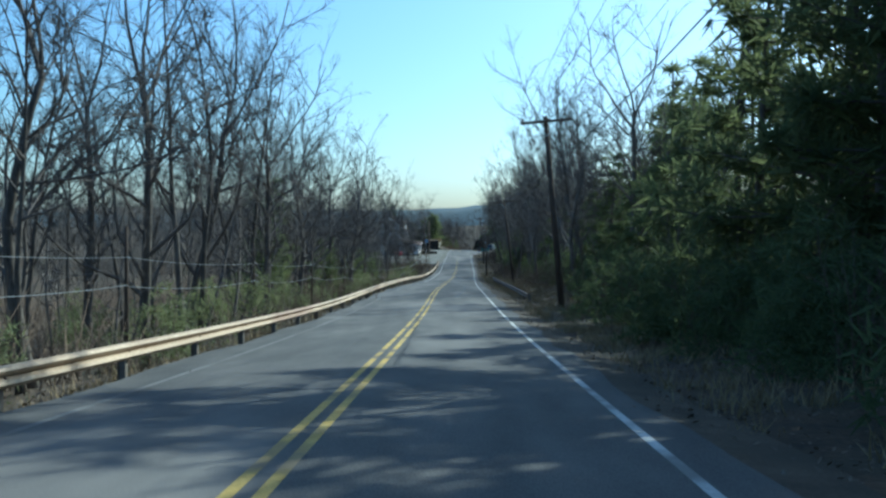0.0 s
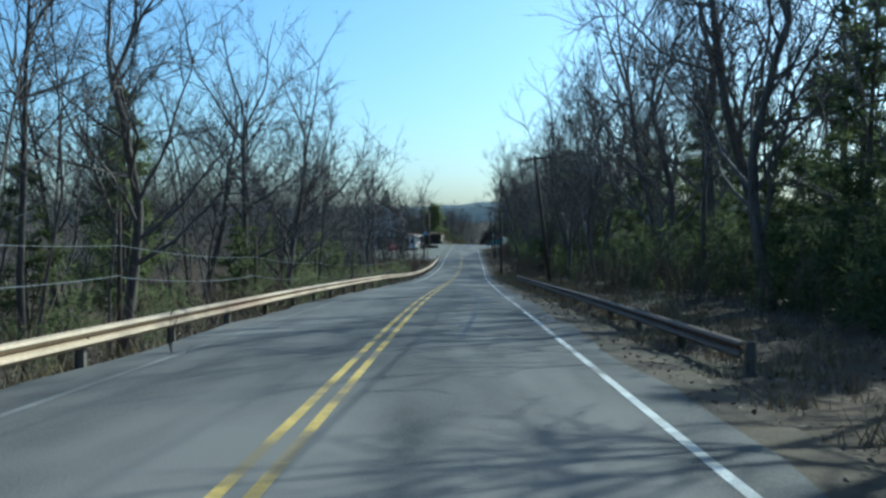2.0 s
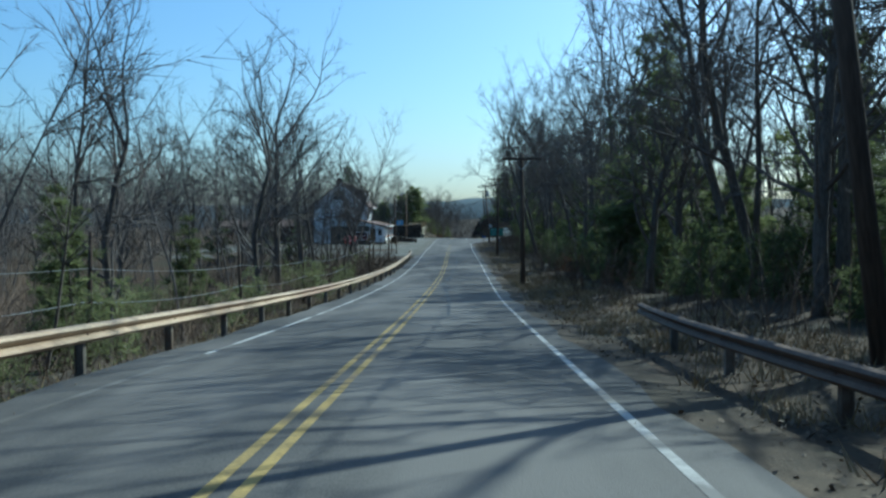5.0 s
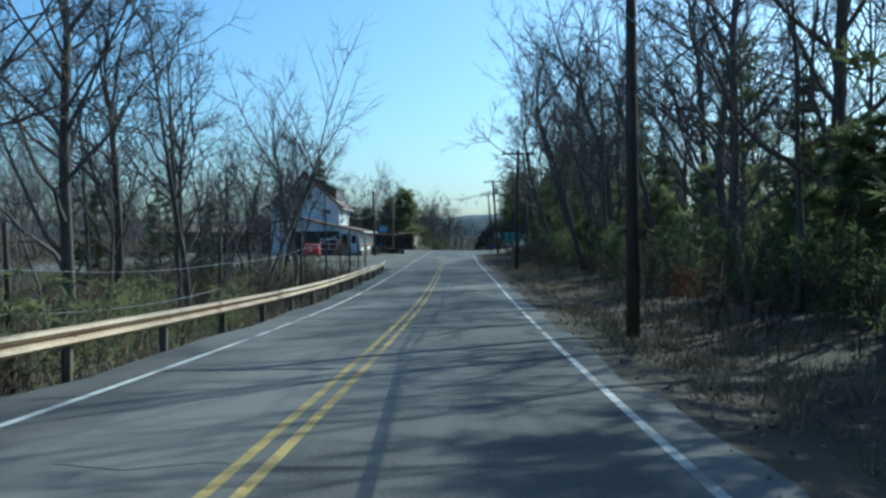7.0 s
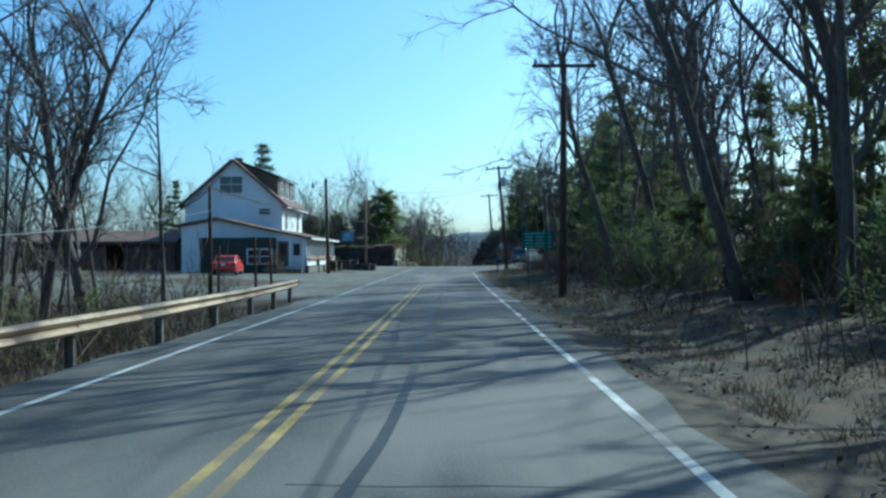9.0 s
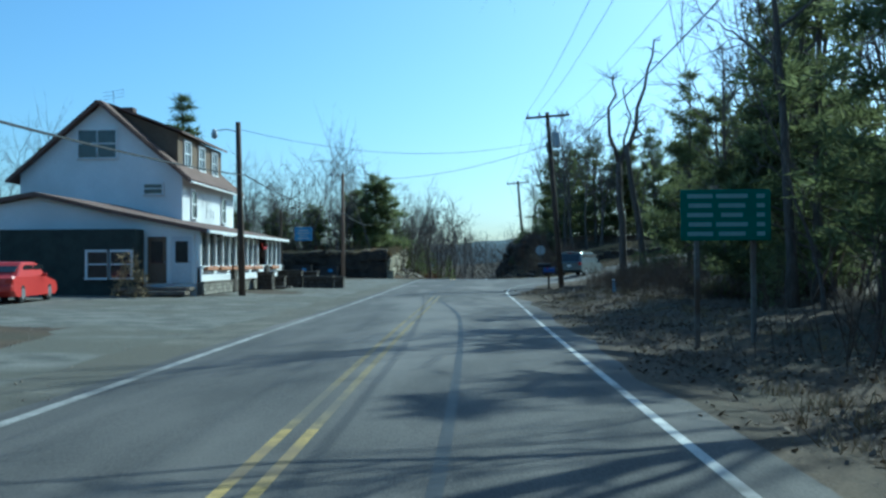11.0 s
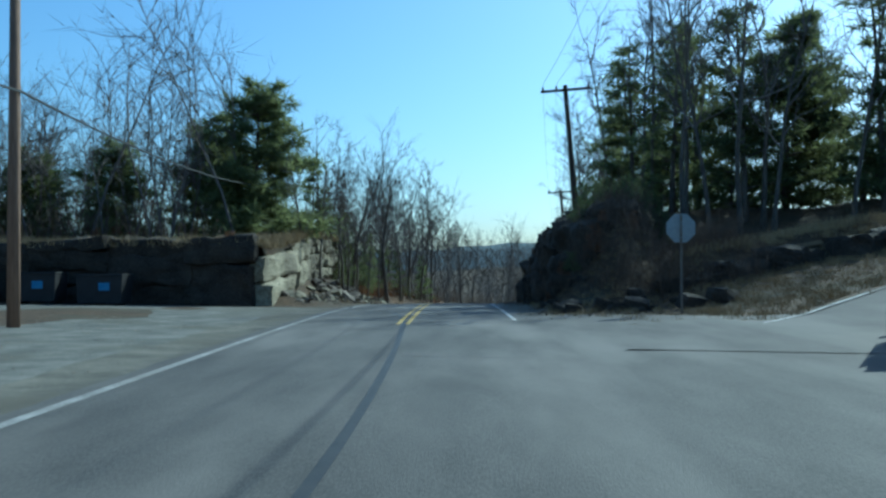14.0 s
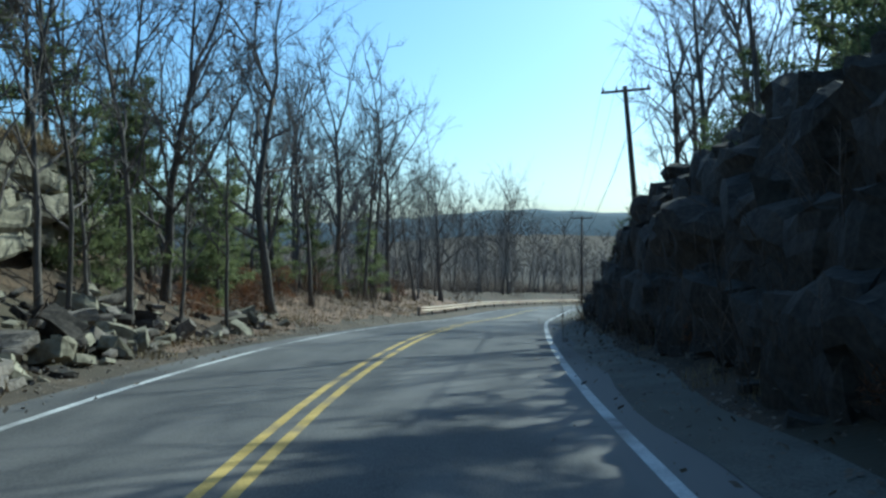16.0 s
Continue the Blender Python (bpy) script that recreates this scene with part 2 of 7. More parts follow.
# ---- mesh helpers ----
class Geo:
    """A growing mesh: points and faces, one material."""

    def __init__(self):
        self.v, self.f = [], []

    def add(self, verts, faces):
        k = len(self.v)
        self.v.extend(verts)
        self.f.extend([tuple(i + k for i in face) for face in faces])
        return self

    def box(self, cx, cy, cz, sx, sy, sz, m=None, bevel=0.0):
        x, y, z = sx / 2, sy / 2, sz / 2
        b = min(bevel, x * 0.9, y * 0.9, z * 0.9)
        if b <= 0:
            pts = [(i * x, j * y, k * z) for k in (-1, 1) for j in (-1, 1) for i in (-1, 1)]
            faces = [(0, 2, 3, 1), (4, 5, 7, 6), (0, 1, 5, 4), (2, 6, 7, 3), (0, 4, 6, 2), (1, 3, 7, 5)]
        else:
            bm = bmesh.new()
            bmesh.ops.create_cube(bm, size=1)
            bmesh.ops.scale(bm, vec=(sx, sy, sz), verts=bm.verts)
            bmesh.ops.bevel(bm, geom=list(bm.edges), offset=b, segments=1, affect="EDGES")
            bm.verts.ensure_lookup_table()
            pts, faces = [v.co.to_tuple() for v in bm.verts], [tuple(v.index for v in f.verts) for f in bm.faces]
            bm.free()
        c = Vector((cx, cy, cz))
        if m is None:
            pts = [(p[0] + cx, p[1] + cy, p[2] + cz) for p in pts]
        else:
            pts = [tuple(m @ (Vector(p) + c)) for p in pts]
        return self.add(pts, faces)

    def tube(self, path, radii, sides=6, cap=True, point=False):
        """A tube along a list of Vectors; point: the last ring shrinks to one vertex."""
        k, n = len(self.v), len(path)
        side = None
        for i, p in enumerate(path):
            d = (path[min(i + 1, n - 1)] - path[max(i - 1, 0)]).normalized()
            if side is None:
                side = d.orthogonal().normalized()
            else:
                side = (side - d * side.dot(d)).normalized()
            up = d.cross(side)
            if point and i == n - 1:
                self.v.append(p.to_tuple())
                break
            for s in range(sides):
                a = 2 * math.pi * s / sides
                self.v.append((p + (side * math.cos(a) + up * math.sin(a)) * radii[i]).to_tuple())
        rings = n - 1 if point else n
        for i in range(rings - 1):
            for s in range(sides):
                a, b = k + i * sides + s, k + i * sides + (s + 1) % sides
                self.f.append((a, b, b + sides, a + sides))
        if point:
            t, a0 = k + rings * sides, k + (rings - 1) * sides
            for s in range(sides):
                self.f.append((a0 + s, a0 + (s + 1) % sides, t))
        elif cap:
            self.f.append(tuple(k + (rings - 1) * sides + s for s in range(sides)))
        if cap:
            self.f.append(tuple(k + s for s in reversed(range(sides))))
        return self

    def blade(self, p, d, length, wide, rng):
        """The last twig: one narrow tapered sliver from p along d."""
        o = d.orthogonal().normalized()
        a = rng.uniform(0, math.pi)
        o = (o * math.cos(a) + d.cross(o) * math.sin(a)) * wide
        k = len(self.v)
        self.v.extend([(p - o).to_tuple(), (p + o).to_tuple(), (p + d * length).to_tuple()])
        self.f.append((k, k + 1, k + 2))
        return self

    def prism(self, outline, depth, m):
        """An outline (x, z) drawn out along y by depth, in the pose m."""
        n = len(outline)
        pts = [tuple(m @ Vector((x, y, z))) for y in (0, depth) for x, z in outline]
        faces = [tuple(range(n)), tuple(reversed(range(n, 2 * n)))]
        faces += [(i, i + n, (i + 1) % n + n, (i + 1) % n) for i in range(n)]
        return self.add(pts, faces)

    def mesh(self, name, mat, smooth=False):
        me = bpy.data.meshes.new(name)
        me.from_pydata(self.v, [], self.f)
        me.materials.append(mat)
        if smooth:
            me.polygons.foreach_set("use_smooth", [True] * len(me.polygons))
        me.update()
        return me


def part(name, geo, mat, parent=None, label="", smooth=False):
    ob = new(name, geo.mesh(name, mat, smooth) if isinstance(geo, Geo) else geo)
    ob.parent = parent
    return tagged(ob, label)


def thing(name, label, category, group="", kind="", m=None):
    ob = new(name)
    ob.empty_display_size = 0.2
    if m is not None:
        ob.matrix_basis = m
    return tagged(ob, label, category, group, kind)


def joined(name, source, placements, mat):
    """One mesh of many posed copies of mesh arrays: source is a list of (verts, tris); placements rows of (index, x, y, z, turn, size)."""
    vs, fs, k = [], [], 0
    for i, x, y, z, a, s in placements:
        v, f = source[i]
        c, sn = math.cos(a) * s, math.sin(a) * s
        w = np.empty_like(v)
        w[:, 0], w[:, 1], w[:, 2] = v[:, 0] * c - v[:, 1] * sn + x, v[:, 0] * sn + v[:, 1] * c + y, v[:, 2] * s + z
        vs.append(w)
        fs.append(f + k)
        k += len(v)
    vs, fs = np.concatenate(vs), np.concatenate(fs)
    me = bpy.data.meshes.new(name)
    me.vertices.add(len(vs))
    me.vertices.foreach_set("co", vs.astype(np.float32).ravel())
    me.loops.add(fs.size)
    me.loops.foreach_set("vertex_index", fs.astype(np.int32).ravel())
    me.polygons.add(len(fs))
    me.polygons.foreach_set("loop_start", np.arange(0, fs.size, 3, dtype=np.int32))
    me.materials.append(mat)
    me.update(calc_edges=True)
    return me


def arrays(geo):
    tris = []
    for f in geo.f:
        tris += [(f[0], f[i], f[i + 1]) for i in range(1, len(f) - 1)]
    return np.array(geo.v, float), np.array(tris, int)


# ---- the lie of the land ----
def smooth_table(pairs, reach):
    ys = np.arange(-120, 3600, 1.0)
    zs = np.interp(ys, [p[0] for p in pairs], [p[1] for p in pairs])
    w = np.exp(-0.5 * (np.arange(-3 * reach, 3 * reach + 1) / reach) ** 2)
    zs = np.convolve(np.pad(zs, 3 * reach, mode="edge"), w / w.sum(), mode="valid")
    return lambda y: np.interp(y, ys, zs)


road_z = smooth_table([(-120, 7.0), (-60, 3.8), (0, 0.0), (9.8, -0.64), (19.6, -1.27), (29.3, -1.84), (38.8, -2.34), (48.4, -2.74), (58, -3.12), (67.5, -3.52),
                       (77, -4.0), (120, -6.26), (133, -6.87), (142.5, -7.21), (151.7, -7.47), (160.6, -7.67), (169.6, -7.82), (211, -7.97), (242, -7.99),
                       (282, -7.95), (293, -7.96), (303, -8.08), (313, -8.35), (324, -8.85), (340, -9.95), (355, -11.1), (375, -12.2), (400, -13.8),
                       (440, -16.5), (500, -20), (600, -25), (900, -38), (1300, -34), (1700, 2), (2100, 20), (2600, 24), (3600, 24)], 4)
road_x = smooth_table([(-120, -0.8), (-60, -1.1), (0, -1.45), (41, -1.75), (60, -1.95), (79, -2.05), (135, -1.98), (163, -1.72), (181, -1.68), (226, -1.85), (240, -1.75),
                       (284, -1.75), (300, -1.72), (313, -1.55), (324, -0.6), (340, 1.3), (355, 3.6), (375, 7.5), (400, 14), (440, 28), (500, 58), (600, 125), (3600, 125)], 4)
LEFT_WOOD = [(-140, -1.0), (-40, -2.5), (-18, -2.2), (-10, -1.8), (-6.5, -0.95), (-4.7, -0.36), (-4.0, -0.2), (-3.65, -0.06), (-3.4, -0.03)]
LEFT_LOT = [(-140, 1.0), (-40, 0.3), (-16, 0.2), (-10, 0.1), (-3.5, -0.03)]
LEFT_ROCK = [(-140, 1.5), (-40, 0.7), (-25, 0.9), (-20, 2.4), (-14, 2.9), (-8.6, 2.6), (-7.2, 2.2), (-6.6, 0.75), (-5.2, 0.3), (-4.3, 0.1), (-3.4, -0.03)]
LEFT_END = [(-140, 2.0), (-20, 1.6), (-8, 1.5), (-5, 0.65), (-3.4, -0.03)]
RIGHT_WOOD = [(3.5, -0.03), (4.4, -0.1), (6, -0.14), (9, 0.18), (14, 0.55), (40, 1.6), (140, 3)]
RIGHT_FIELD = [(3.5, -0.03), (8.8, 0.2), (12, 0.8), (17, 1.7), (24, 2.6), (37, 3.8), (62, 5.8), (140, 8)]
RIGHT_BANK = [(3.4, -0.03), (4.5, 0.08), (5.2, 0.35), (5.9, 1.6), (6.7, 2.8), (7.6, 3.6), (9, 4.1), (14, 4.5), (40, 5.2), (140, 7)]
RIGHT_END = [(3.4, -0.03), (5, 0.2), (8, 1.0), (20, 1.5), (140, 1)]


def ease(y, a, b):
    t = np.clip((y - a) / (b - a), 0, 1)
    return t * t * (3 - 2 * t)


def at_u(table, u):
    return np.interp(u, [p[0] for p in table], [p[1] for p in table])


def ledge_y(x):
    """The foot of the rock ledge above the side road."""
    return np.maximum(294.5, 288.5 + 0.36 * x)


def land(x, y, rough=True):
    """The height of the ground at x, y."""
    x, y = np.asarray(x, float), np.asarray(y, float)
    u = x - road_x(y)
    a, b, c = ease(y, 196, 210), ease(y, 302.0, 303.4), ease(y, 325, 342)
    left = at_u(LEFT_WOOD, u) * (1 - a) + at_u(LEFT_LOT, u) * a
    left = left * (1 - b) + at_u(LEFT_ROCK, np.where(x < -5.2, x + 1.8, np.maximum(u, -3.4))) * b
    left = left * (1 - c) + at_u(LEFT_END, u) * c
    out = 12 * ease(u, 7.5, 11)                                        # the bank starts later away from the road
    a, b, c = ease(y, 236, 256), ease(y - out, 292, 300), ease(y, 336, 362)
    right = at_u(RIGHT_WOOD, u) * (1 - a) + at_u(RIGHT_FIELD, u) * a
    right = right * (1 - b) + at_u(RIGHT_BANK, u) * b
    right = right * (1 - c) + at_u(RIGHT_END, u) * c
    brink = ledge_y(x)
    right = right + 0.5 * ease(y, brink - 4, brink) * ease(u, 7, 9.5) * (1 - ease(x, 14, 20)) * (1 - b)   # the grass slope below the ledge
    right = right + ease(y, brink + 0.5, brink + 2.0) * ease(u, 8, 10) * (1 - ease(x, 30, 44)) * (1 - ease(y, 306, 314)) * (0.95 + 0.06 * np.clip(y - brink, 0, 8))
    z = road_z(y) + np.where(u < 0, left, right)
    if rough:
        far = np.clip((np.abs(u) - 4.5) / 6, 0, 1)
        far = far * np.where((u < 0) & (y > 200) & (y < 300), 0.15, 1.0)
        far = far * (1 - ease(y, 244, 252) * (1 - ease(y, 297, 303)) * ease(u, 0, 1) * (1 - ease(u, 45, 65)))
        z = z + far * (0.16 * np.sin(0.9 * x + 0.3 * y) * np.sin(0.55 * y + 0.2 * x) + 0.22 * np.sin(0.23 * x + 1.3) * np.sin(0.19 * y))
        z = z + np.clip((y - 1100) / 600, 0, 1) * (6 * np.sin(x * 0.006 + 0.8) + 3 * np.sin(x * 0.017 + y * 0.004))
    return z


def flat_z(x, y):
    return float(land(x, y))


def grid_mesh(name, xs_of, ys, zf, mat, smooth=True):
    """A sheet over rows of y; xs_of(y) gives the x of its columns."""
    rows = [np.asarray(xs_of(y), float) for y in ys]
    n = len(rows[0])
    v = [(float(x), float(y), float(z)) for y, r in zip(ys, rows) for x, z in zip(r, zf(r, np.full(n, y)))]
    f = [(i * n + j, i * n + j + 1, (i + 1) * n + j + 1, (i + 1) * n + j) for i in range(len(ys) - 1) for j in range(n - 1)]
    g = Geo()
    g.v, g.f = v, f
    return g.mesh(name, mat, smooth)


# ground: one sheet to the horizon, sunk a little beneath the roads
U = np.array([-1500, -900, -500, -300, -200, -140, -100, -70, -50, -40, -32, -26, -22, -19, -16, -14, -12, -11, -10, -9, -8.5, -8, -7.5, -7, -6.5, -6, -5.5, -5, -4.6, -4.2, -3.9, -3.3,
              -1.5, 1.5, 3.3, 3.8, 4.2, 4.6, 5, 5.5, 6, 6.5, 7, 7.5, 8, 9, 10, 11, 12, 14, 16, 19, 22, 26, 32, 40, 50, 70, 100, 140, 200, 300, 500, 900, 1500])
YS = np.concatenate([np.arange(-100, -10, 6), np.arange(-10, 292, 2.0), np.arange(292, 330, 0.75), np.arange(330, 420, 2.5), np.arange(420, 620, 10), np.arange(620, 3500, 60)])


def ground_z(x, y):
    u = x - road_x(y)
    return land(x, y) - np.where(np.abs(u) < 3.4, 0.12, 0.0) - 0.03 * ease(u, 3.4, 5) * ease(y, 250, 256) * (1 - ease(y, 296, 300))


ground = tagged(new("ground", grid_mesh("ground", lambda y: U + float(road_x(y)), YS, ground_z, M["litter"])),
                "brown leaf-littered woodland ground beside the road", "ground", kind="structure")

# main road
RY = np.concatenate([np.arange(-60, 250, 2.0), np.arange(250, 292, 0.75), np.arange(292, 340, 2.0), np.arange(340, 560, 4.0)])
EDGE_L, EDGE_R = -3.35, 3.55


def road_surface(x, y, lift=0.0):
    u = x - road_x(y)
    return road_z(y) + 0.03 - 0.012 * np.abs(u) + lift


CURVE = [Vector((x, y, 0)) for x, y in ((1.45, 250.5), (1.7, 255), (2.1, 259.5), (2.8, 262.5), (3.7, 264.7), (5.6, 268.6), (8, 272), (12.5, 277.5), (19, 282.5), (30, 287.5), (60, 293.8))]
SIDE = [Vector((x, y, 0)) for x, y in ((-0.5, 267.3), (3, 272.4), (5.8, 275.9), (10.3, 281.2), (17.3, 286.2), (29, 291), (60, 297.3), (110, 304.5))]


def along(points, step):
    """A smooth line through the points."""
    out = []
    for i in range(len(points) - 1):
        p0, p1, p2, p3 = points[max(i - 1, 0)], points[i], points[i + 1], points[min(i + 2, len(points) - 1)]
        n = max(1, int((p2 - p1).length / step))
        for k in range(n):
            t = k / n
            out.append(0.5 * (2 * p1 + (p2 - p0) * t + (2 * p0 - 5 * p1 + 4 * p2 - p3) * t * t + (3 * p1 - p0 - 3 * p2 + p3) * t ** 3))
    return out + [points[-1].copy()]


edge_line, side_path = along(CURVE, 1.0), along(SIDE, 1.5)


def apron_z(x, y):
    """The height of the asphalt of the main road and round the junction."""
    u = x - road_x(y)
    top = road_surface(x, y)
    return np.where(u < 3.5, top, np.maximum(top - 0.02 * (u - 3.5), np.where((y > 250) & ((y < 292) | (u > 12) & (y < ledge_y(x))), land(x, y, False) + 0.05, -99)))


def road_cols(y):
    wob = 0.10 * math.sin(y * 0.61) + 0.07 * math.sin(y * 1.73 + 1)
    out = EDGE_R + 0.25 - wob
    if 246 < y < 291:                                                  # the mouth of the side road
        if y < 268.6:
            far = float(np.interp(y, [p.y for p in edge_line], [p.x for p in edge_line])) + 0.2 + 1.8 * float(ease(y, 246, 262))
        else:
            far = 9.5 - max(0.0, y - 282.5) * 0.8
        out = max(out, far - float(road_x(y)))
    return np.concatenate([[EDGE_L - 0.35 + wob, -2.4, -1.2, 0, 1.2, 2.4, 3.4], np.linspace(3.4, out, 6)[1:]]) + float(road_x(y))


tagged(new("road", grid_mesh("road", road_cols, RY, apron_z, M["asphalt"])), "worn grey asphalt two-lane country road", "road", kind="structure")


def stripe(name, u0, u1, y0, y1, mat, lift=0.004, step=2.0, wobble=0.0):
    ys = np.arange(y0, y1 + step, step)
    return grid_mesh(name, lambda y: np.array([u0, u1]) - (0.14 * math.exp(-((y - 80) / 32) ** 2) if u0 > 3 else 0) + float(road_x(y)) + wobble * math.sin(y * 0.8), ys,
                     lambda x, y: road_surface(x, y, lift), mat)


def marking(name, spans, label):
    ob = thing(name, label, "road marking", kind="structure")
    for u0, u1, y0, y1, mat in spans:
        part("stripe", stripe(name, u0, u1, y0, y1, mat), None, ob)
    return ob


def verge_z(x, y):
    return land(x, y, False) + np.where((y > 204) & (y < 301) & (x < 0), 0.021, 0.018)


for u0, u1, y0, y1 in ((-4.4, -3.2, 205, 300), (-4.35, -3.2, -60, 205), (3.4, 4.6, -60, 250), (-4.6, -3.2, 300, 420), (3.4, 4.2, 292, 420)):
    ys = np.arange(y0, y1 + 1, 2.0)
    tagged(new("pavement_verge", grid_mesh("verge", lambda y: np.linspace(u0, u1, 5) + float(road_x(y)) + 0.12 * math.sin(y * 0.9), ys, verge_z, M["lot_edge" if 200 < y0 < 299 else "verge"])),
           "strip of dirt and fine gravel along the asphalt", "verge", kind="structure")
marking("road_marking", [(-0.17, -0.065, -60, 96, M["yellow"]), (0.065, 0.17, -60, 96, M["yellow"])], "worn double yellow centre line on asphalt")
marking("road_marking", [(-0.17, -0.07, 96, 214, M["yellow_worn"]), (0.065, 0.165, 96, 214, M["yellow_worn"]), (-0.17, -0.07, 214, 247, M["yellow_faint"]), (0.065, 0.165, 214, 247, M["yellow_faint"])], "faded double yellow centre line, rubbed away in places")
marking("road_marking", [(-0.17, -0.065, 286.5, 560, M["yellow"]), (0.065, 0.17, 286.5, 560, M["yellow"])], "worn double yellow centre line on asphalt")
marking("road_marking", [(3.22, 3.325, -60, 250.5, M["white_line"])], "worn white edge line along the lane")
marking("road_marking", [(2.94, 3.06, 289, 560, M["white_line"])], "worn white edge line along the lane")
marking("road_marking", [(-2.96, -2.86, -60, 112, M["faint_line"])], "almost worn away edge line along the lane")
marking("road_marking", [(-2.88, -2.77, 112, 206, M["white_line"]), (-2.99, -2.83, 206, 300, M["pale_line"]), (-2.8, -2.68, 300, 560, M["white_line"])], "worn white edge line along the lane")

# parking lot
tagged(new("parking_lot", grid_mesh("lot", lambda y: np.linspace(-34, float(road_x(y)) - 3.3, 16), np.arange(206, 300.6, 2.0),
                                    lambda x, y: land(x, y, False) + 0.012, M["gravel"])), "pale gravel and broken asphalt parking lot", "parking lot", kind="structure")

# side road, climbing to the right
def ribbon(name, points, offsets, mat, lift):
    g, n = Geo(), len(offsets)
    for i, p in enumerate(points):
        d = (points[min(i + 1, len(points) - 1)] - points[max(i - 1, 0)]).normalized()
        for o in offsets:
            x, y = p.x + d.y * o, p.y - d.x * o
            z = float(apron_z(x, y))
            g.v.append((x, y, z + lift))
    g.f = [(i * n + j, i * n + j + 1, (i + 1) * n + j + 1, (i + 1) * n + j) for i in range(len(points) - 1) for j in range(n - 1)]
    return g.mesh(name, mat, True)


tagged(new("side_road", ribbon("side_road", [p for p in side_path if p.x > 5.5], [-4.3, -2.1, 0, 2.3, 4.7, 5.8], M["asphalt"], 0.012)), "sunlit pale asphalt side road climbing the hill", "road", kind="structure")
for o, track in (((1.35, 1.75, 2.6, 3.6), edge_line), ((-4.15, -4.5, -5.3, -6.1), side_path)):   # soil shoulders, falling away from the asphalt
    sh = Geo()
    line = [p for p in track if (p.y > 254 if o[0] > 0 else p.x > 9.5)]
    for i, p in enumerate(line):
        d = (line[min(i + 1, len(line) - 1)] - line[max(i - 1, 0)]).normalized()
        for k, q in enumerate(o if o[0] < 0 else o[::-1]):
            j = k if o[0] < 0 else 3 - k
            x, y = p.x + d.y * q, p.y - d.x * q
            sh.v.append((x, y, float(apron_z(p.x + d.y * o[0], p.y - d.x * o[0])) + ((0.03, 0.035, -0.02, -0.4) if o[0] > 0 else (0.0, -0.02, -0.3, -0.75))[j] + 0.02 * math.sin(3 * i + j)))
    sh.f = [(i * 4 + k, i * 4 + k + 1, i * 4 + k + 5, i * 4 + k + 4) for i in range(len(line) - 1) for k in range(3)]
    tagged(new("pavement_shoulder", sh.mesh("shoulder", M["litter"], True)), "brown soil shoulder beside the side road", "verge", kind="structure")
field = Geo()
for i in range(31):
    x = 8.5 + i * 1.1
    for j, dy in enumerate((1.3, 2.4, 4, 6, 8.5)):
        y = float(ledge_y(x)) + dy
        field.v.append((x, y, float(land(x, y)) + 0.035))
field.f = [(i * 5 + j, i * 5 + 5 + j, i * 5 + 6 + j, i * 5 + j + 1) for i in range(30) for j in range(4)]
tagged(new("ground_field", field.mesh("field", M["straw"], True)), "strip of tan winter grass above the side road", "field", kind="structure")

tagged(new("road_marking_side", ribbon("side_line", [p for p in side_path if p.x > 8.8], [-4.06, -3.94], M["white_line"], 0.04)), "worn white edge line on the side road", "road marking", kind="structure")

leaf_ys = np.arange(321, 372, 0.75)
tagged(new("ground_leaf_bank", grid_mesh("leaf_bank", lambda y: np.linspace(-9.5, -4.15 + 0.15 * math.sin(y * 1.3), 12) + float(road_x(y)), leaf_ys,
                                         lambda x, y: land(x, y) + 0.025 + 0.03 * np.sin(3.1 * x + 1.7 * y) * np.sin(2.3 * y), M["leaf_bed"])), "bank covered with a bed of tan fallen leaves", "leaves", kind="structure")

# wooded ridge on the horizon, its distance haze put into the colour
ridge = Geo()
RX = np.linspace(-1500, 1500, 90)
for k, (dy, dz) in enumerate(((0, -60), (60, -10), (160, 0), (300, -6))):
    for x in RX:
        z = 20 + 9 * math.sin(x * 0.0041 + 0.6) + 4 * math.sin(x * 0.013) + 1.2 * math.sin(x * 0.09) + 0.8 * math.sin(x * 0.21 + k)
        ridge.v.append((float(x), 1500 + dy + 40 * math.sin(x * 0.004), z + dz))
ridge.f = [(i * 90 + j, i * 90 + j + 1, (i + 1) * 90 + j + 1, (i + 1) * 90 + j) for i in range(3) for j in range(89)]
tagged(new("backdrop_ridge", ridge.mesh("ridge", M["hazed_far_wood"], True)), "hazy blue-grey wooded ridge on the horizon", "hill", kind="structure")


# ---- trees ----
def wander(rng, p, d, length, n, bend, rise):
    """A crooked line of n steps from p along d; rise pulls it upwards."""
    pts = [p.copy()]
    for _ in range(n):
        d = (d + Vector((rng.gauss(0, bend), rng.gauss(0, bend), rng.gauss(0, bend) + rise))).normalized()
        p = p + d * (length / n)
        pts.append(p.copy())
    return pts


def taper(r0, r1, n):
    return [r0 + (r1 - r0) * (i / n) ** 0.8 for i in range(n + 1)]


def side_way(rng, d, lean):
    """A way that leaves d by the angle lean, to a chance side."""
    o = d.orthogonal().normalized()
    a = rng.uniform(0, 2 * math.pi)
    o = (o * math.cos(a) + d.cross(o) * math.sin(a)).normalized()
    return (d * math.cos(lean) + o * math.sin(lean)).normalized()


def pick(pts, t):
    k = min(int(t * (len(pts) - 1)), len(pts) - 2)
    f = t * (len(pts) - 1) - k
    return pts[k].lerp(pts[k + 1], f), (pts[k + 1] - pts[k]).normalized()


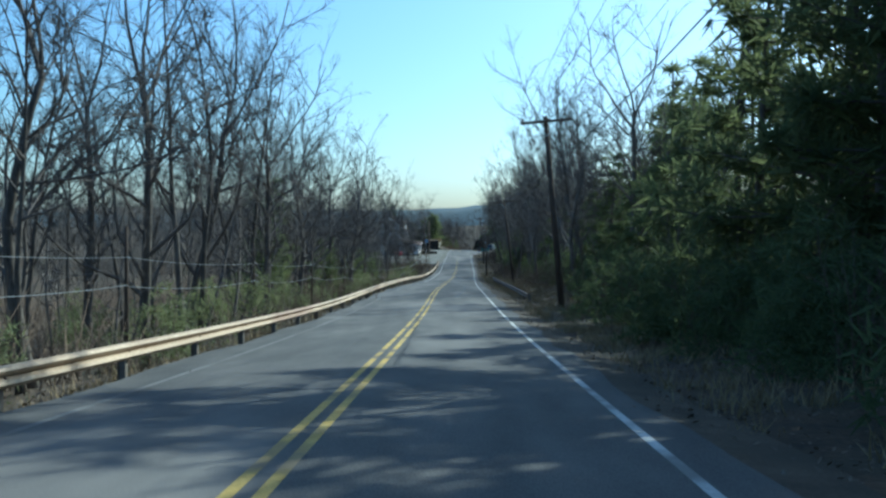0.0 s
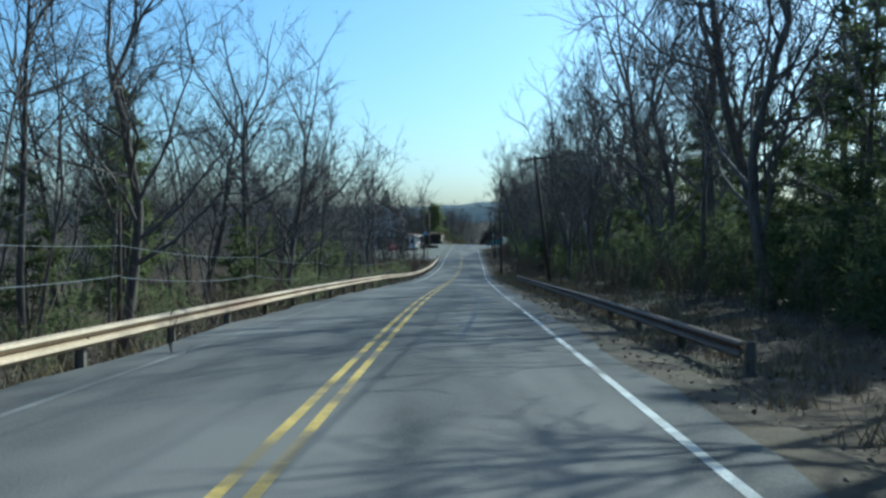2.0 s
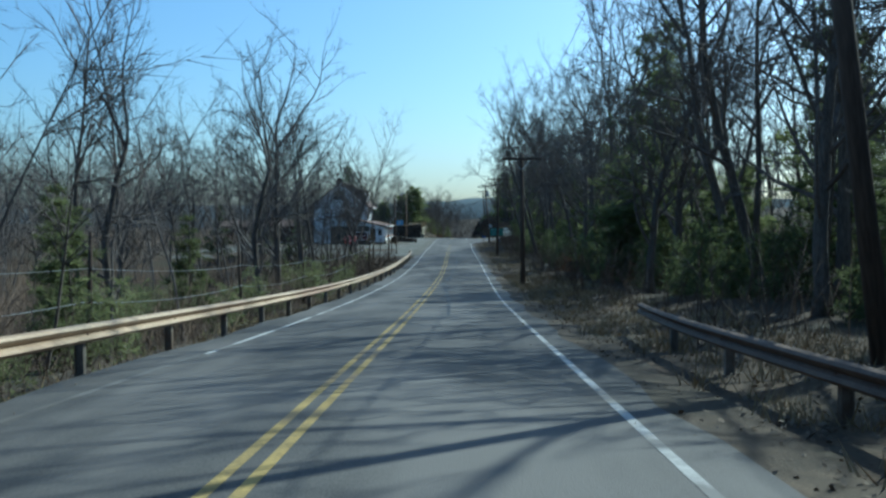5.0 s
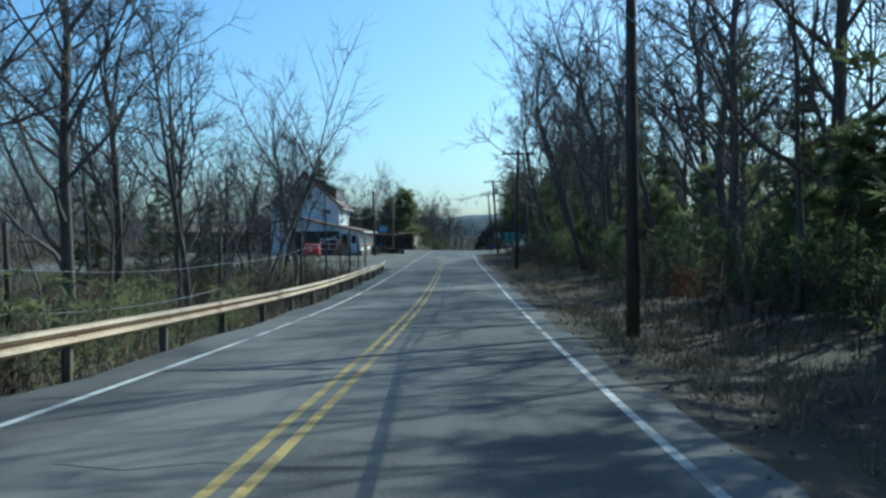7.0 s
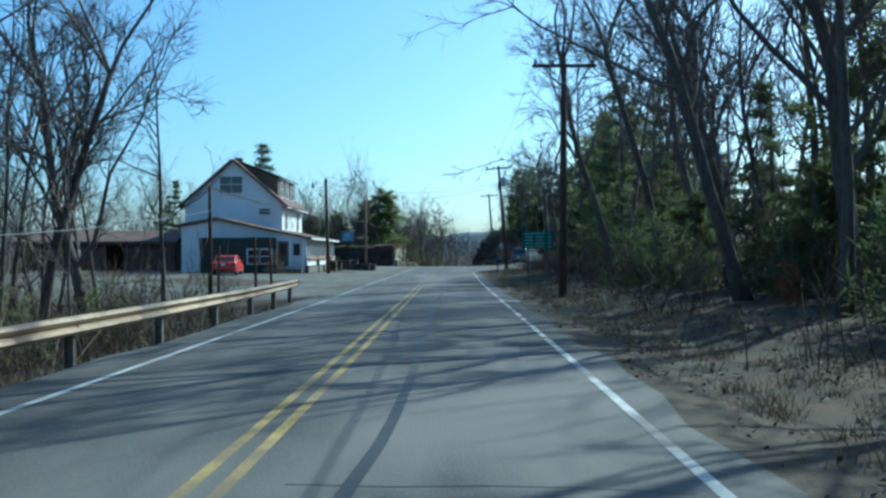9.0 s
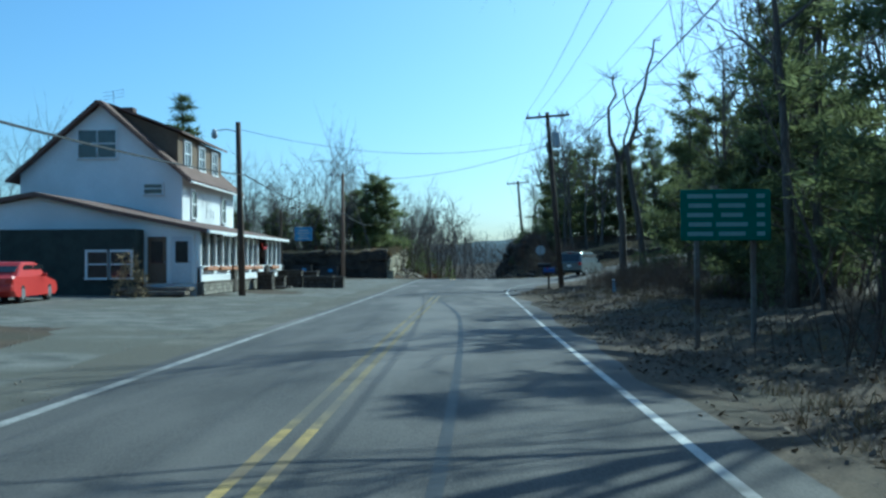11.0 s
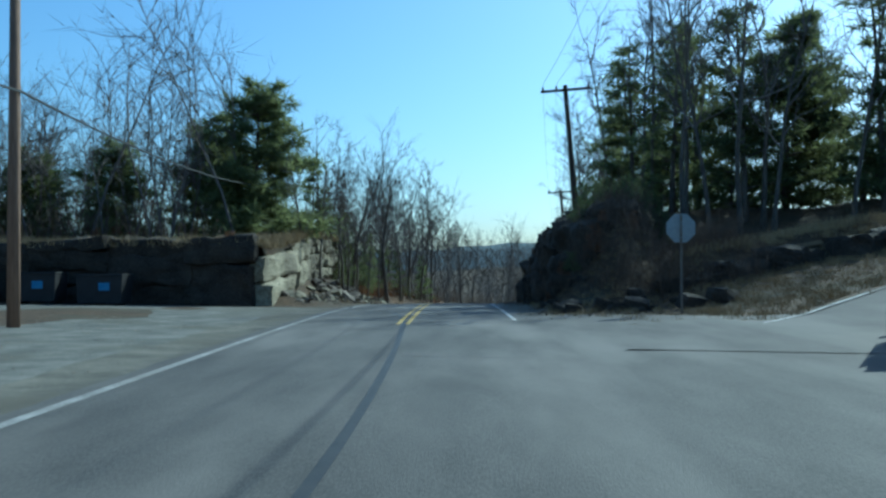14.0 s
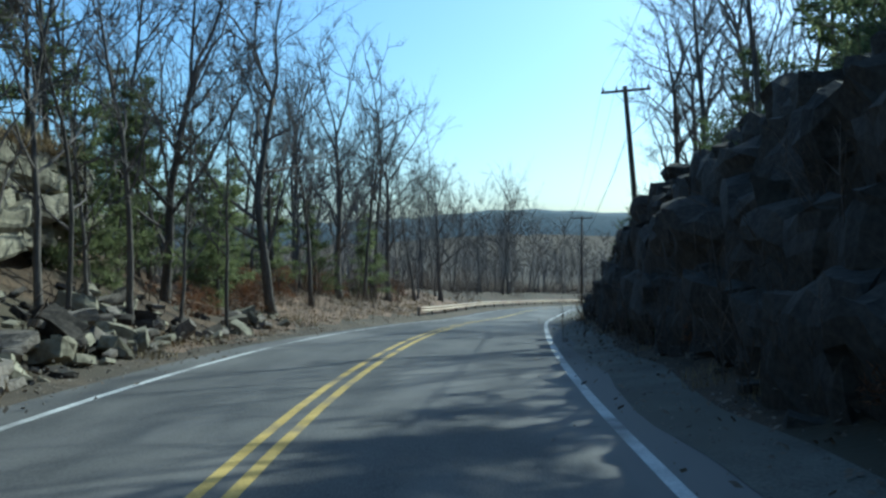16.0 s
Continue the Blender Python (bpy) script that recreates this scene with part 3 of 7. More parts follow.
def bare_tree(seed, height, radius, limbs=9, clear=0.35, spread=0.9, detail=1.0, fork=False, bend=0.07, lean=(0, 0)):
    """The trunk and the leafless crown of a broadleaf tree that stands at the origin."""
    rng = random.Random(seed)
    trunk, crown = Geo(), Geo()
    top = height * (0.62 if fork else 0.82)
    pts = wander(rng, Vector((0, 0, -0.3)), Vector((lean[0], lean[1], 1)).normalized(), top, 9, bend, 0.03)
    rad = taper(radius, radius * (0.45 if fork else 0.18), 9)
    rad[0] *= 1.45
    trunk.tube(pts, rad, 8)
    starts = []
    for i in range(limbs):
        t = clear + (1 - clear) * (i + rng.random()) / limbs
        p, d = pick(pts, min(t, 0.995))
        starts.append((p, side_way(rng, d, rng.uniform(0.55, 1.05)), height * spread * rng.uniform(0.28, 0.45) * (1.15 - 0.6 * (t - clear) / (1 - clear)), radius * (0.5 - 0.28 * t)))
    if fork:
        for k in range(3):
            starts.append((pts[-1], side_way(rng, Vector((0, 0, 1)), rng.uniform(0.2, 0.5)), height * rng.uniform(0.38, 0.5), radius * 0.36))
    for p, d, length, r in starts:
        limb = wander(rng, p, d, length, 7, 0.16, 0.08)
        crown.tube(limb, taper(r, r * 0.2, 7), 5, cap=False)
        for _ in range(int(rng.uniform(5, 8) * detail)):
            q, e = pick(limb, rng.uniform(0.18, 1.0))
            l2 = length * rng.uniform(0.25, 0.5)
            br = wander(rng, q, side_way(rng, e, rng.uniform(0.4, 1.0)), l2, 4, 0.19, 0.05)
            crown.tube(br, taper(max(r * 0.33, 0.02), 0.01, 4), 3, cap=False)
            for _ in range(int(rng.uniform(5, 8) * detail)):
                q2, e2 = pick(br, rng.uniform(0.2, 1.0))
                tw = wander(rng, q2, side_way(rng, e2, rng.uniform(0.3, 0.9)), l2 * rng.uniform(0.3, 0.55), 1, 0.18, 0.05)
                crown.tube(tw, [0.015, 0.005], 3, cap=False, point=True)
                for _ in range(int(7.4 * detail)):
                    q3, e3 = pick(tw, rng.uniform(0.1, 1.0))
                    crown.blade(q3, side_way(rng, e3, rng.uniform(0.3, 0.95)), rng.uniform(0.3, 0.75), 0.008, rng)
    return trunk, crown


def needles(rng, geo, p, size, count, flat=0.7, wide=0.075):
    """A clump of narrow leaf blades about p."""
    for _ in range(count):
        d = Vector((rng.gauss(0, 1), rng.gauss(0, 1), rng.gauss(0.15, flat))).normalized()
        o = d.orthogonal().normalized()
        o = (o * math.cos(a := rng.uniform(0, 6.28)) + d.cross(o) * math.sin(a)) * size * wide
        q = p + d * size * rng.uniform(-0.1, 0.5)
        e = q + d * size * rng.uniform(0.6, 1.1)
        geo.add([tuple(q - o), tuple(q + o), tuple(e)], [(0, 1, 2)])


def pine_tree(seed, height, radius, reach, bare=0.15, clumps=7, size=0.42, blades=9, power=0.75, gap=1.0):
    """The trunk, boughs and needles of a conifer at the origin."""
    rng = random.Random(seed)
    trunk, boughs, leaf = Geo(), Geo(), Geo()
    pts = wander(rng, Vector((0, 0, -0.3)), Vector((0, 0, 1)), height, 8, 0.02, 0.02)
    trunk.tube(pts, taper(radius, 0.03, 8), 7)
    z = bare * height
    while z < height * 0.98:
        t = z / height
        far = reach * (1 - t) ** power * rng.uniform(0.7, 1.15) + 0.25
        for k in range(rng.choice((3, 4, 4, 5))):
            if rng.random() < 0.12:
                continue
            a = rng.uniform(0, 6.28)
            p, _ = pick(pts, min(t, 0.99))
            l = far * rng.uniform(0.65, 1.1)
            bough = wander(rng, p, Vector((math.cos(a), math.sin(a), rng.uniform(-0.05, 0.35))), l, 4, 0.08, 0.02)
            boughs.tube(bough, taper(0.02 + 0.012 * l, 0.008, 4), 3, cap=False)
            for _ in range(max(2, int(clumps * l / reach + 1))):
                q, _ = pick(bough, rng.uniform(0.3, 1.0))
                q = q + Vector((rng.gauss(0, 0.16), rng.gauss(0, 0.16), rng.gauss(0.02, 0.08))) * l * 0.5
                needles(rng, leaf, q, size * rng.uniform(0.7, 1.25), blades)
        z += rng.uniform(0.4, 0.75) * (0.7 + 0.04 * height) * gap
    return trunk, boughs, leaf


def thicket(seed, stems, wide, high):
    """A clump of bare undergrowth stems."""
    rng = random.Random(seed)
    g = Geo()
    for _ in range(stems):
        p = Vector((rng.gauss(0, wide), rng.gauss(0, wide), -0.1))
        h = high * rng.uniform(0.35, 1.1)
        st = wander(rng, p, Vector((rng.gauss(0, 0.25), rng.gauss(0, 0.25), 1)).normalized(), h, 2, 0.16, 0.02)
        g.tube(st, [0.014, 0.010, 0.005], 3, cap=False, point=True)
        for _ in range(9):
            q, d = pick(st, rng.uniform(0.2, 1))
            g.blade(q, side_way(rng, d, rng.uniform(0.4, 1.0)), h * rng.uniform(0.12, 0.38), 0.009, rng)
    return g


def bush(seed, wide, high, clumps, size, blades):
    rng = random.Random(seed)
    g = Geo()
    for _ in range(clumps):
        a, r, t = rng.uniform(0, 6.28), wide * math.sqrt(rng.random()), rng.random()
        p = Vector((r * math.cos(a) * (1 - 0.55 * t), r * math.sin(a) * (1 - 0.55 * t), high * t * rng.uniform(0.75, 1.1)))
        needles(rng, g, p, size * rng.uniform(0.7, 1.3), blades, 0.9)
    return g


def tuft(seed, blades, wide, high):
    rng = random.Random(seed)
    g = Geo()
    for _ in range(blades):
        p = Vector((rng.gauss(0, wide), rng.gauss(0, wide), -0.03))
        d = Vector((rng.gauss(0, 0.5), rng.gauss(0, 0.5), 1)).normalized() * high * rng.uniform(0.4, 1.1)
        o = Vector((rng.gauss(0, 1), rng.gauss(0, 1), 0)).normalized() * 0.012
        g.add([tuple(p - o), tuple(p + o), tuple(p + d)], [(0, 1, 2)])
    return g


def tree_thing(parts, label, name="tree", category="tree", group="roadside trees"):
    ob = thing(name, label, category, group)
    for nm, geo, mat in parts:
        part(nm, geo, mat, ob, smooth=nm == "trunk")
    return ob


rng = random.Random(11)
OAK = [tree_thing([("trunk", t, M["bark"]), ("crown", c, M["twig"])], "leafless broad oak with spreading grey-brown limbs")
       for t, c in (bare_tree(s, 16.0, 0.25, 12, 0.26, 1.1, 1.0, fork=True) for s in (1, 2, 3, 4))]
SLIM = [tree_thing([("trunk", t, M["bark"]), ("crown", c, M["twig"])], "tall slender leafless tree with fine twigs")
        for t, c in (bare_tree(s, 15.5, 0.15, 11, 0.36, 0.68, 0.66, bend=0.05) for s in (11, 12, 13, 14))]
POLE_TREE = [tree_thing([("trunk", t, M["bark"]), ("crown", c, M["twig"])], "thin young leafless tree in the wood")
             for t, c in (bare_tree(s, 9.5, 0.07, 9, 0.25, 0.6, 0.56, bend=0.08) for s in (21, 22, 23))]
def dead_tree(seed, height, radius, stubs):
    """A tree with a bare trunk and a few crooked upright limbs; stubs: rows of (start height, end x, end height, radius)."""
    rng = random.Random(seed)
    trunk, crown = Geo(), Geo()
    pts = wander(rng, Vector((0, 0, -0.3)), Vector((0.02, 0, 1)), height, 8, 0.05, 0.05)
    trunk.tube(pts, [radius * 1.4] + taper(radius, radius * 0.72, 7), 9)
    for start, dx, top, r in stubs:
        p, _ = pick(pts, min(start / height, 0.99))
        end = Vector((p.x + dx, p.y + rng.uniform(-0.4, 0.4), top))
        line = [p] + [p.lerp(end, t) + Vector((math.copysign(1.0 - t, dx) * 0.55 * math.sin(t * 3.1) + rng.gauss(0, 0.13), rng.gauss(0, 0.13), rng.gauss(0, 0.08))) for t in (0.14, 0.3, 0.45, 0.6, 0.75, 0.88, 1.0)]
        crown.tube(line, taper(r, r * 0.3, 7), 6)
        for _ in range(9):
            q, d = pick(line, rng.uniform(0.3, 1.0))
            twig = wander(rng, q, side_way(rng, d, rng.uniform(0.5, 1.2)), rng.uniform(0.6, 1.7), 4, 0.3, -0.02)
            crown.tube(twig, taper(r * 0.22, 0.01, 4), 4, cap=False)
            for _ in range(4):
                q2, e2 = pick(twig, rng.uniform(0.3, 1.0))
                crown.blade(q2, side_way(rng, e2, rng.uniform(0.4, 1.0)), rng.uniform(0.2, 0.6), 0.01, rng)
    return trunk, crown


SNAG = [tree_thing([("trunk", t, M["bark"]), ("crown", c, M["bark"])], "half-dead tree with a bare trunk and few crooked limbs")
        for t, c in (dead_tree(91, 7.4, 0.25, ((7.3, -0.45, 12.6, 0.15), (7.4, 2.1, 14.6, 0.17), (7.9, 0.5, 12.0, 0.1))),
                     dead_tree(92, 8.2, 0.22, ((8.1, 0.9, 9.4, 0.13), (5.6, 0.7, 8.0, 0.08))))]
LEANER = [tree_thing([("trunk", t, M["bark"]), ("crown", c, M["twig"])], "leafless tree leaning out over the road")
          for t, c in (bare_tree(s, 17.5, 0.22, 10, 0.4, 0.85, 0.95, fork=True, bend=0.06, lean=(a, -0.05)) for s, a in ((95, -0.34), (96, -0.2), (97, -0.27)))]


def pine_thing(made, mat, label, name, category, group):
    t, b, n = made
    return tree_thing([("trunk", t.add(b.v, b.f), M["bark"]), ("needles", n, mat)], label, name, category, group)


PINE = [pine_thing(pine_tree(s, 12.0, 0.2, 3.6, 0.10, 15, 0.52, 13), M["needle"], "sunlit green white pine with tiered boughs", "pine_tree", "pine tree", "pines") for s in (31, 32, 33)]
FULL_PINE = [pine_thing(pine_tree(s, 9.6, 0.2, 3.9, 0.03, 34, 0.52, 13, 0.45, 0.62), M["needle"], "broad bushy white pine on top of the rock", "pine_tree", "pine tree", "pines") for s in (36, 37)]
HEMLOCK = [pine_thing(pine_tree(s, 9.0, 0.15, 2.7, 0.05, 15, 0.44, 14), M["needle_dark"], "dark green hemlock with drooping boughs", "hemlock_tree", "conifer", "conifers") for s in (41, 42)]
SPRUCE = [pine_thing(pine_tree(45, 12.0, 0.18, 2.2, 0.05, 13, 0.5, 14), M["needle_dark"], "tall dark spruce behind the house", "spruce_tree", "conifer", "conifers")]


def plant(sources, x, y, size=1.0, tall=1.0, turn=None, first=[set()]):
    """Sets a tree of one of these kinds at x, y; the first of each is the source itself."""
    ob = next((o for o in sources if o.name not in first[0]), None) or rng.choice(sources)
    m = Matrix.LocRotScale((x, y, flat_z(x, y) - 0.05), Euler((0, 0, rng.uniform(0, 6.28) if turn is None else turn)), None)
    if ob.name in first[0]:
        ob = copy_thing(ob, m)
    else:
        first[0].add(ob.name)
        ob.matrix_basis = m
    ob.scale = (size, size, size * tall)
    return ob


def open_spot(x, y):
    """Whether a tree may stand here: off the roads, the lot and the field."""
    u = x - float(road_x(y))
    if -6.4 < u < 6.0:
        return False
    if u < 0 and 200 < y < 303 and x > -34:
        return False
    if 253 < y < 270 and -43 < x < -24:
        return False
    if u > 0 and 246 < y < 302 and x < 70:
        return False
    return True


# trees set one by one: kind, x, y, size, tall
for kind, x, y, size, tall in (
        (OAK, -16.5, 41.5, 1.0, 1.05), (OAK, -12.5, 27, 0.9, 1.05), (OAK, -14.5, 97.5, 1.0, 1.0), (OAK, -13.8, 120, 0.95, 1.0), (OAK, -10.6, 73, 1.0, 1.05), (OAK, -12.5, 60, 0.95, 1.0), (OAK, -15, 84, 0.9, 1.0),
        (OAK, -9.8, 101, 1.05, 1.0), (OAK, -10.8, 93, 1.0, 1.05), (OAK, -12, 108, 0.85, 0.95), (OAK, -12.5, 136, 0.9, 1.0), (OAK, -13.9, 165.5, 1.12, 1.05), (OAK, -16.6, 177.8, 1.05, 1.05), (OAK, -15.4, 184.5, 0.9, 1.0), (OAK, -11.3, 198.5, 0.85, 1.05), (OAK, -12, 152, 0.9, 1.0),
        (OAK, 9.2, 87, 0.95, 1.05), (OAK, 9.4, 53, 0.95, 1.0), (OAK, 8.6, 68, 0.95, 1.05), (OAK, 9.0, 76, 0.9, 1.0), (OAK, 9.6, 97, 1.0, 1.0), (OAK, 8.8, 104, 0.9, 1.1), (OAK, 9.2, 114, 0.95, 1.0), (OAK, 9.6, 131, 0.95, 1.05), (OAK, 9.0, 148, 0.95, 1.05), (OAK, 9.4, 158, 1.0, 1.1), (OAK, 8.8, 165, 0.9, 1.05), (OAK, 9.2, 192, 1.0, 1.1), (OAK, 11, 178, 1.0, 1.1), (OAK, 10.5, 206, 1.0, 1.1), (OAK, 11.5, 214, 1.05, 1.1), (OAK, -13, 12, 1.0, 1.05), (OAK, -10.5, 50, 0.9, 1.0), (OAK, 10, 122, 0.9, 1.0), (OAK, 9.5, 140, 0.9, 1.0), (OAK, 10.5, 172, 1.0, 1.0),
        (OAK, 7.6, 64, 0.8, 1.0), (OAK, 7.8, 80, 0.8, 1.0), (OAK, 7.7, 100, 0.8, 1.0), (OAK, 8.0, 118, 0.85, 1.0), (OAK, 7.8, 137, 0.8, 1.0), (OAK, -11.5, 34, 0.95, 1.05), (OAK, -13.5, 46, 1.0, 1.1), (SLIM, -11, 37, 1.1, 1.1), (SLIM, -12.5, 176, 1.1, 1.1), (SLIM, -14.5, 181, 1.1, 1.1),
        (SLIM, 8.8, 334, 0.8, 1.0), (SLIM, 8.7, 328, 0.75, 1.0), (OAK, 10.2, 343, 0.7, 1.0), (SLIM, 9.2, 320, 0.95, 1.05), (SLIM, 10.0, 315, 1.0, 1.05), (SLIM, 9.6, 304, 0.9, 1.05), (SLIM, 10.6, 307.5, 0.95, 1.05), (SLIM, 10.2, 301.8, 0.85, 1.1), (SLIM, 9.8, 311, 0.9, 1.0), (SLIM, 11.6, 302.4, 0.95, 1.1), (SLIM, 8.2, 190, 1.1, 1.1), (SLIM, 10.5, 197, 1.1, 1.1), (SLIM, 9.6, 223, 1.05, 1.1), (SLIM, 8.2, 231, 1.1, 1.1), (SLIM, 9.8, 236, 1.15, 1.1), (SLIM, 12, 240, 1.1, 1.1),
        (OAK, -5.4, 334, 0.72, 1.05), (OAK, -7.5, 329, 0.66, 1.0), (OAK, -4.2, 345, 0.7, 1.0), (OAK, -2.6, 356, 0.7, 1.0), (OAK, -6.8, 351, 0.75, 1.0), (OAK, 0.5, 368, 0.7, 1.0), (SLIM, -7.8, 315.5, 0.6, 1.0), (SLIM, -7.0, 319.5, 0.62, 1.0), (POLE_TREE, -7.2, 317.6, 0.95, 1.0), (POLE_TREE, -6.9, 320.4, 1.0, 1.0), (POLE_TREE, -6.8, 321.5, 0.9, 1.0), (SLIM, -6.6, 323.2, 0.6, 1.1), (POLE_TREE, -6.2, 325.5, 0.85, 1.1), (SLIM, -8.3, 311.5, 0.55, 1.0), (POLE_TREE, -5.6, 328, 0.9, 1.1), (SLIM, -4.6, 338, 0.65, 1.0), (SLIM, -3.4, 349, 0.7, 1.0), (SLIM, -1.2, 362, 0.7, 1.0), (SLIM, -5.9, 343, 0.75, 1.0),
        (SLIM, 13, 302.5, 0.8, 1.0), (SLIM, 17, 304, 0.85, 1.0), (SLIM, 21, 305, 0.8, 1.0), (SLIM, 26, 305, 0.85, 1.0), (SLIM, 31, 307, 0.85, 1.0), (SLIM, 16, 247.5, 0.95, 1.0), (SLIM, 20, 252, 0.95, 1.0), (SLIM, 13.5, 249, 1.0, 1.0),
        (SLIM, -13, 199, 0.8, 1.0), (SLIM, -16, 203.5, 0.85, 1.0), (POLE_TREE, -14, 201.5, 1.1, 1.1), (POLE_TREE, -17.5, 205, 1.1, 1.1), (POLE_TREE, -20.5, 207, 1.1, 1.1), (SLIM, -9.5, 326, 0.8, 0.9), (SLIM, -8.9, 331, 0.8, 1.0),
        (SLIM, -8.2, 343, 0.8, 0.9), (SLIM, -11, 349, 0.8, 0.9), (SLIM, -7.5, 362, 0.8, 0.9), (POLE_TREE, -10.2, 190, 1.1, 1.2), (POLE_TREE, -12, 194, 1.2, 1.2), (SLIM, -14.5, 197, 0.8, 1.0), (SLIM, -10, 201.5, 0.7, 1.0), (POLE_TREE, -12.5, 203, 1.2, 1.1), (SLIM, -17, 201, 0.9, 1.0), (POLE_TREE, -15, 205, 1.2, 1.1), (SLIM, -20, 205, 0.9, 0.9), (POLE_TREE, -18.5, 208, 1.1, 1.1), (SLIM, -23, 209, 0.9, 0.9), (OAK, 12.0, 328, 0.72, 1.0), (OAK, 12.0, 338, 0.75, 1.0), (OAK, 12.5, 348, 0.8, 1.0), (SLIM, 11.8, 322, 0.8, 1.0), (SLIM, 11.6, 333, 0.8, 1.0), (SLIM, 11, 343, 0.85, 1.0), (SLIM, 12.2, 316, 0.85, 1.0), (OAK, 15, 322, 0.9, 1.0), (OAK, -15.5, 318, 0.4, 1.0), (OAK, -20, 313, 0.42, 1.0), (OAK, -25, 311, 0.62, 1.0), (OAK, -30, 309, 0.66, 1.0), (OAK, -22.5, 313, 0.58, 1.0), (OAK, -27.5, 314, 0.64, 1.0), (OAK, -33.5, 311, 0.68, 1.0), (SLIM, -13, 322, 0.42, 0.9), (SLIM, -18, 316, 0.42, 0.9), (SLIM, -23, 314, 0.48, 1.0), (SLIM, -28, 308, 0.68, 1.0), (SLIM, -33, 306, 0.72, 1.0), (SLIM, -24, 307, 0.62, 1.0), (SLIM, -31, 304, 0.7, 1.0), (OAK, -36, 300, 0.62, 1.0), (OAK, -37, 290, 0.66, 1.0), (SLIM, -36, 282, 0.72, 1.0), (OAK, 15.5, 256, 0.75, 1.0), (SLIM, 12.2, 252, 0.9, 1.0), (SLIM, 15.5, 261.5, 0.8, 1.0), (SLIM, 18, 258, 0.9, 1.0), (SLIM, 11.8, 247, 1.0, 1.0), (POLE_TREE, 12.5, 266, 0.9, 1.0)):
    plant(kind, x - (2.4 if kind is OAK and x < 0 and 50 < y < 150 else 0), y, size, tall)
for x, y, size, turn in ((9.6, 127, 1.0, 0.0), (8.0, 196, 1.05, 0.3), (-12.6, 197.5, 0.85, 3.3), (8.6, 219, 1.1, -0.3), (9.2, 211, 1.0, 0.5), (9.8, 203, 1.0, -0.6), (10.5, 184, 0.9, 0.4)):
    plant(LEANER, x, y, size, 1.0, turn)
plant(SNAG, 9.1, 264.2, 1.0, 1.0, 0.0)
plant(SNAG, 10.2, 263.0, 1.0, 1.0, 0.0)
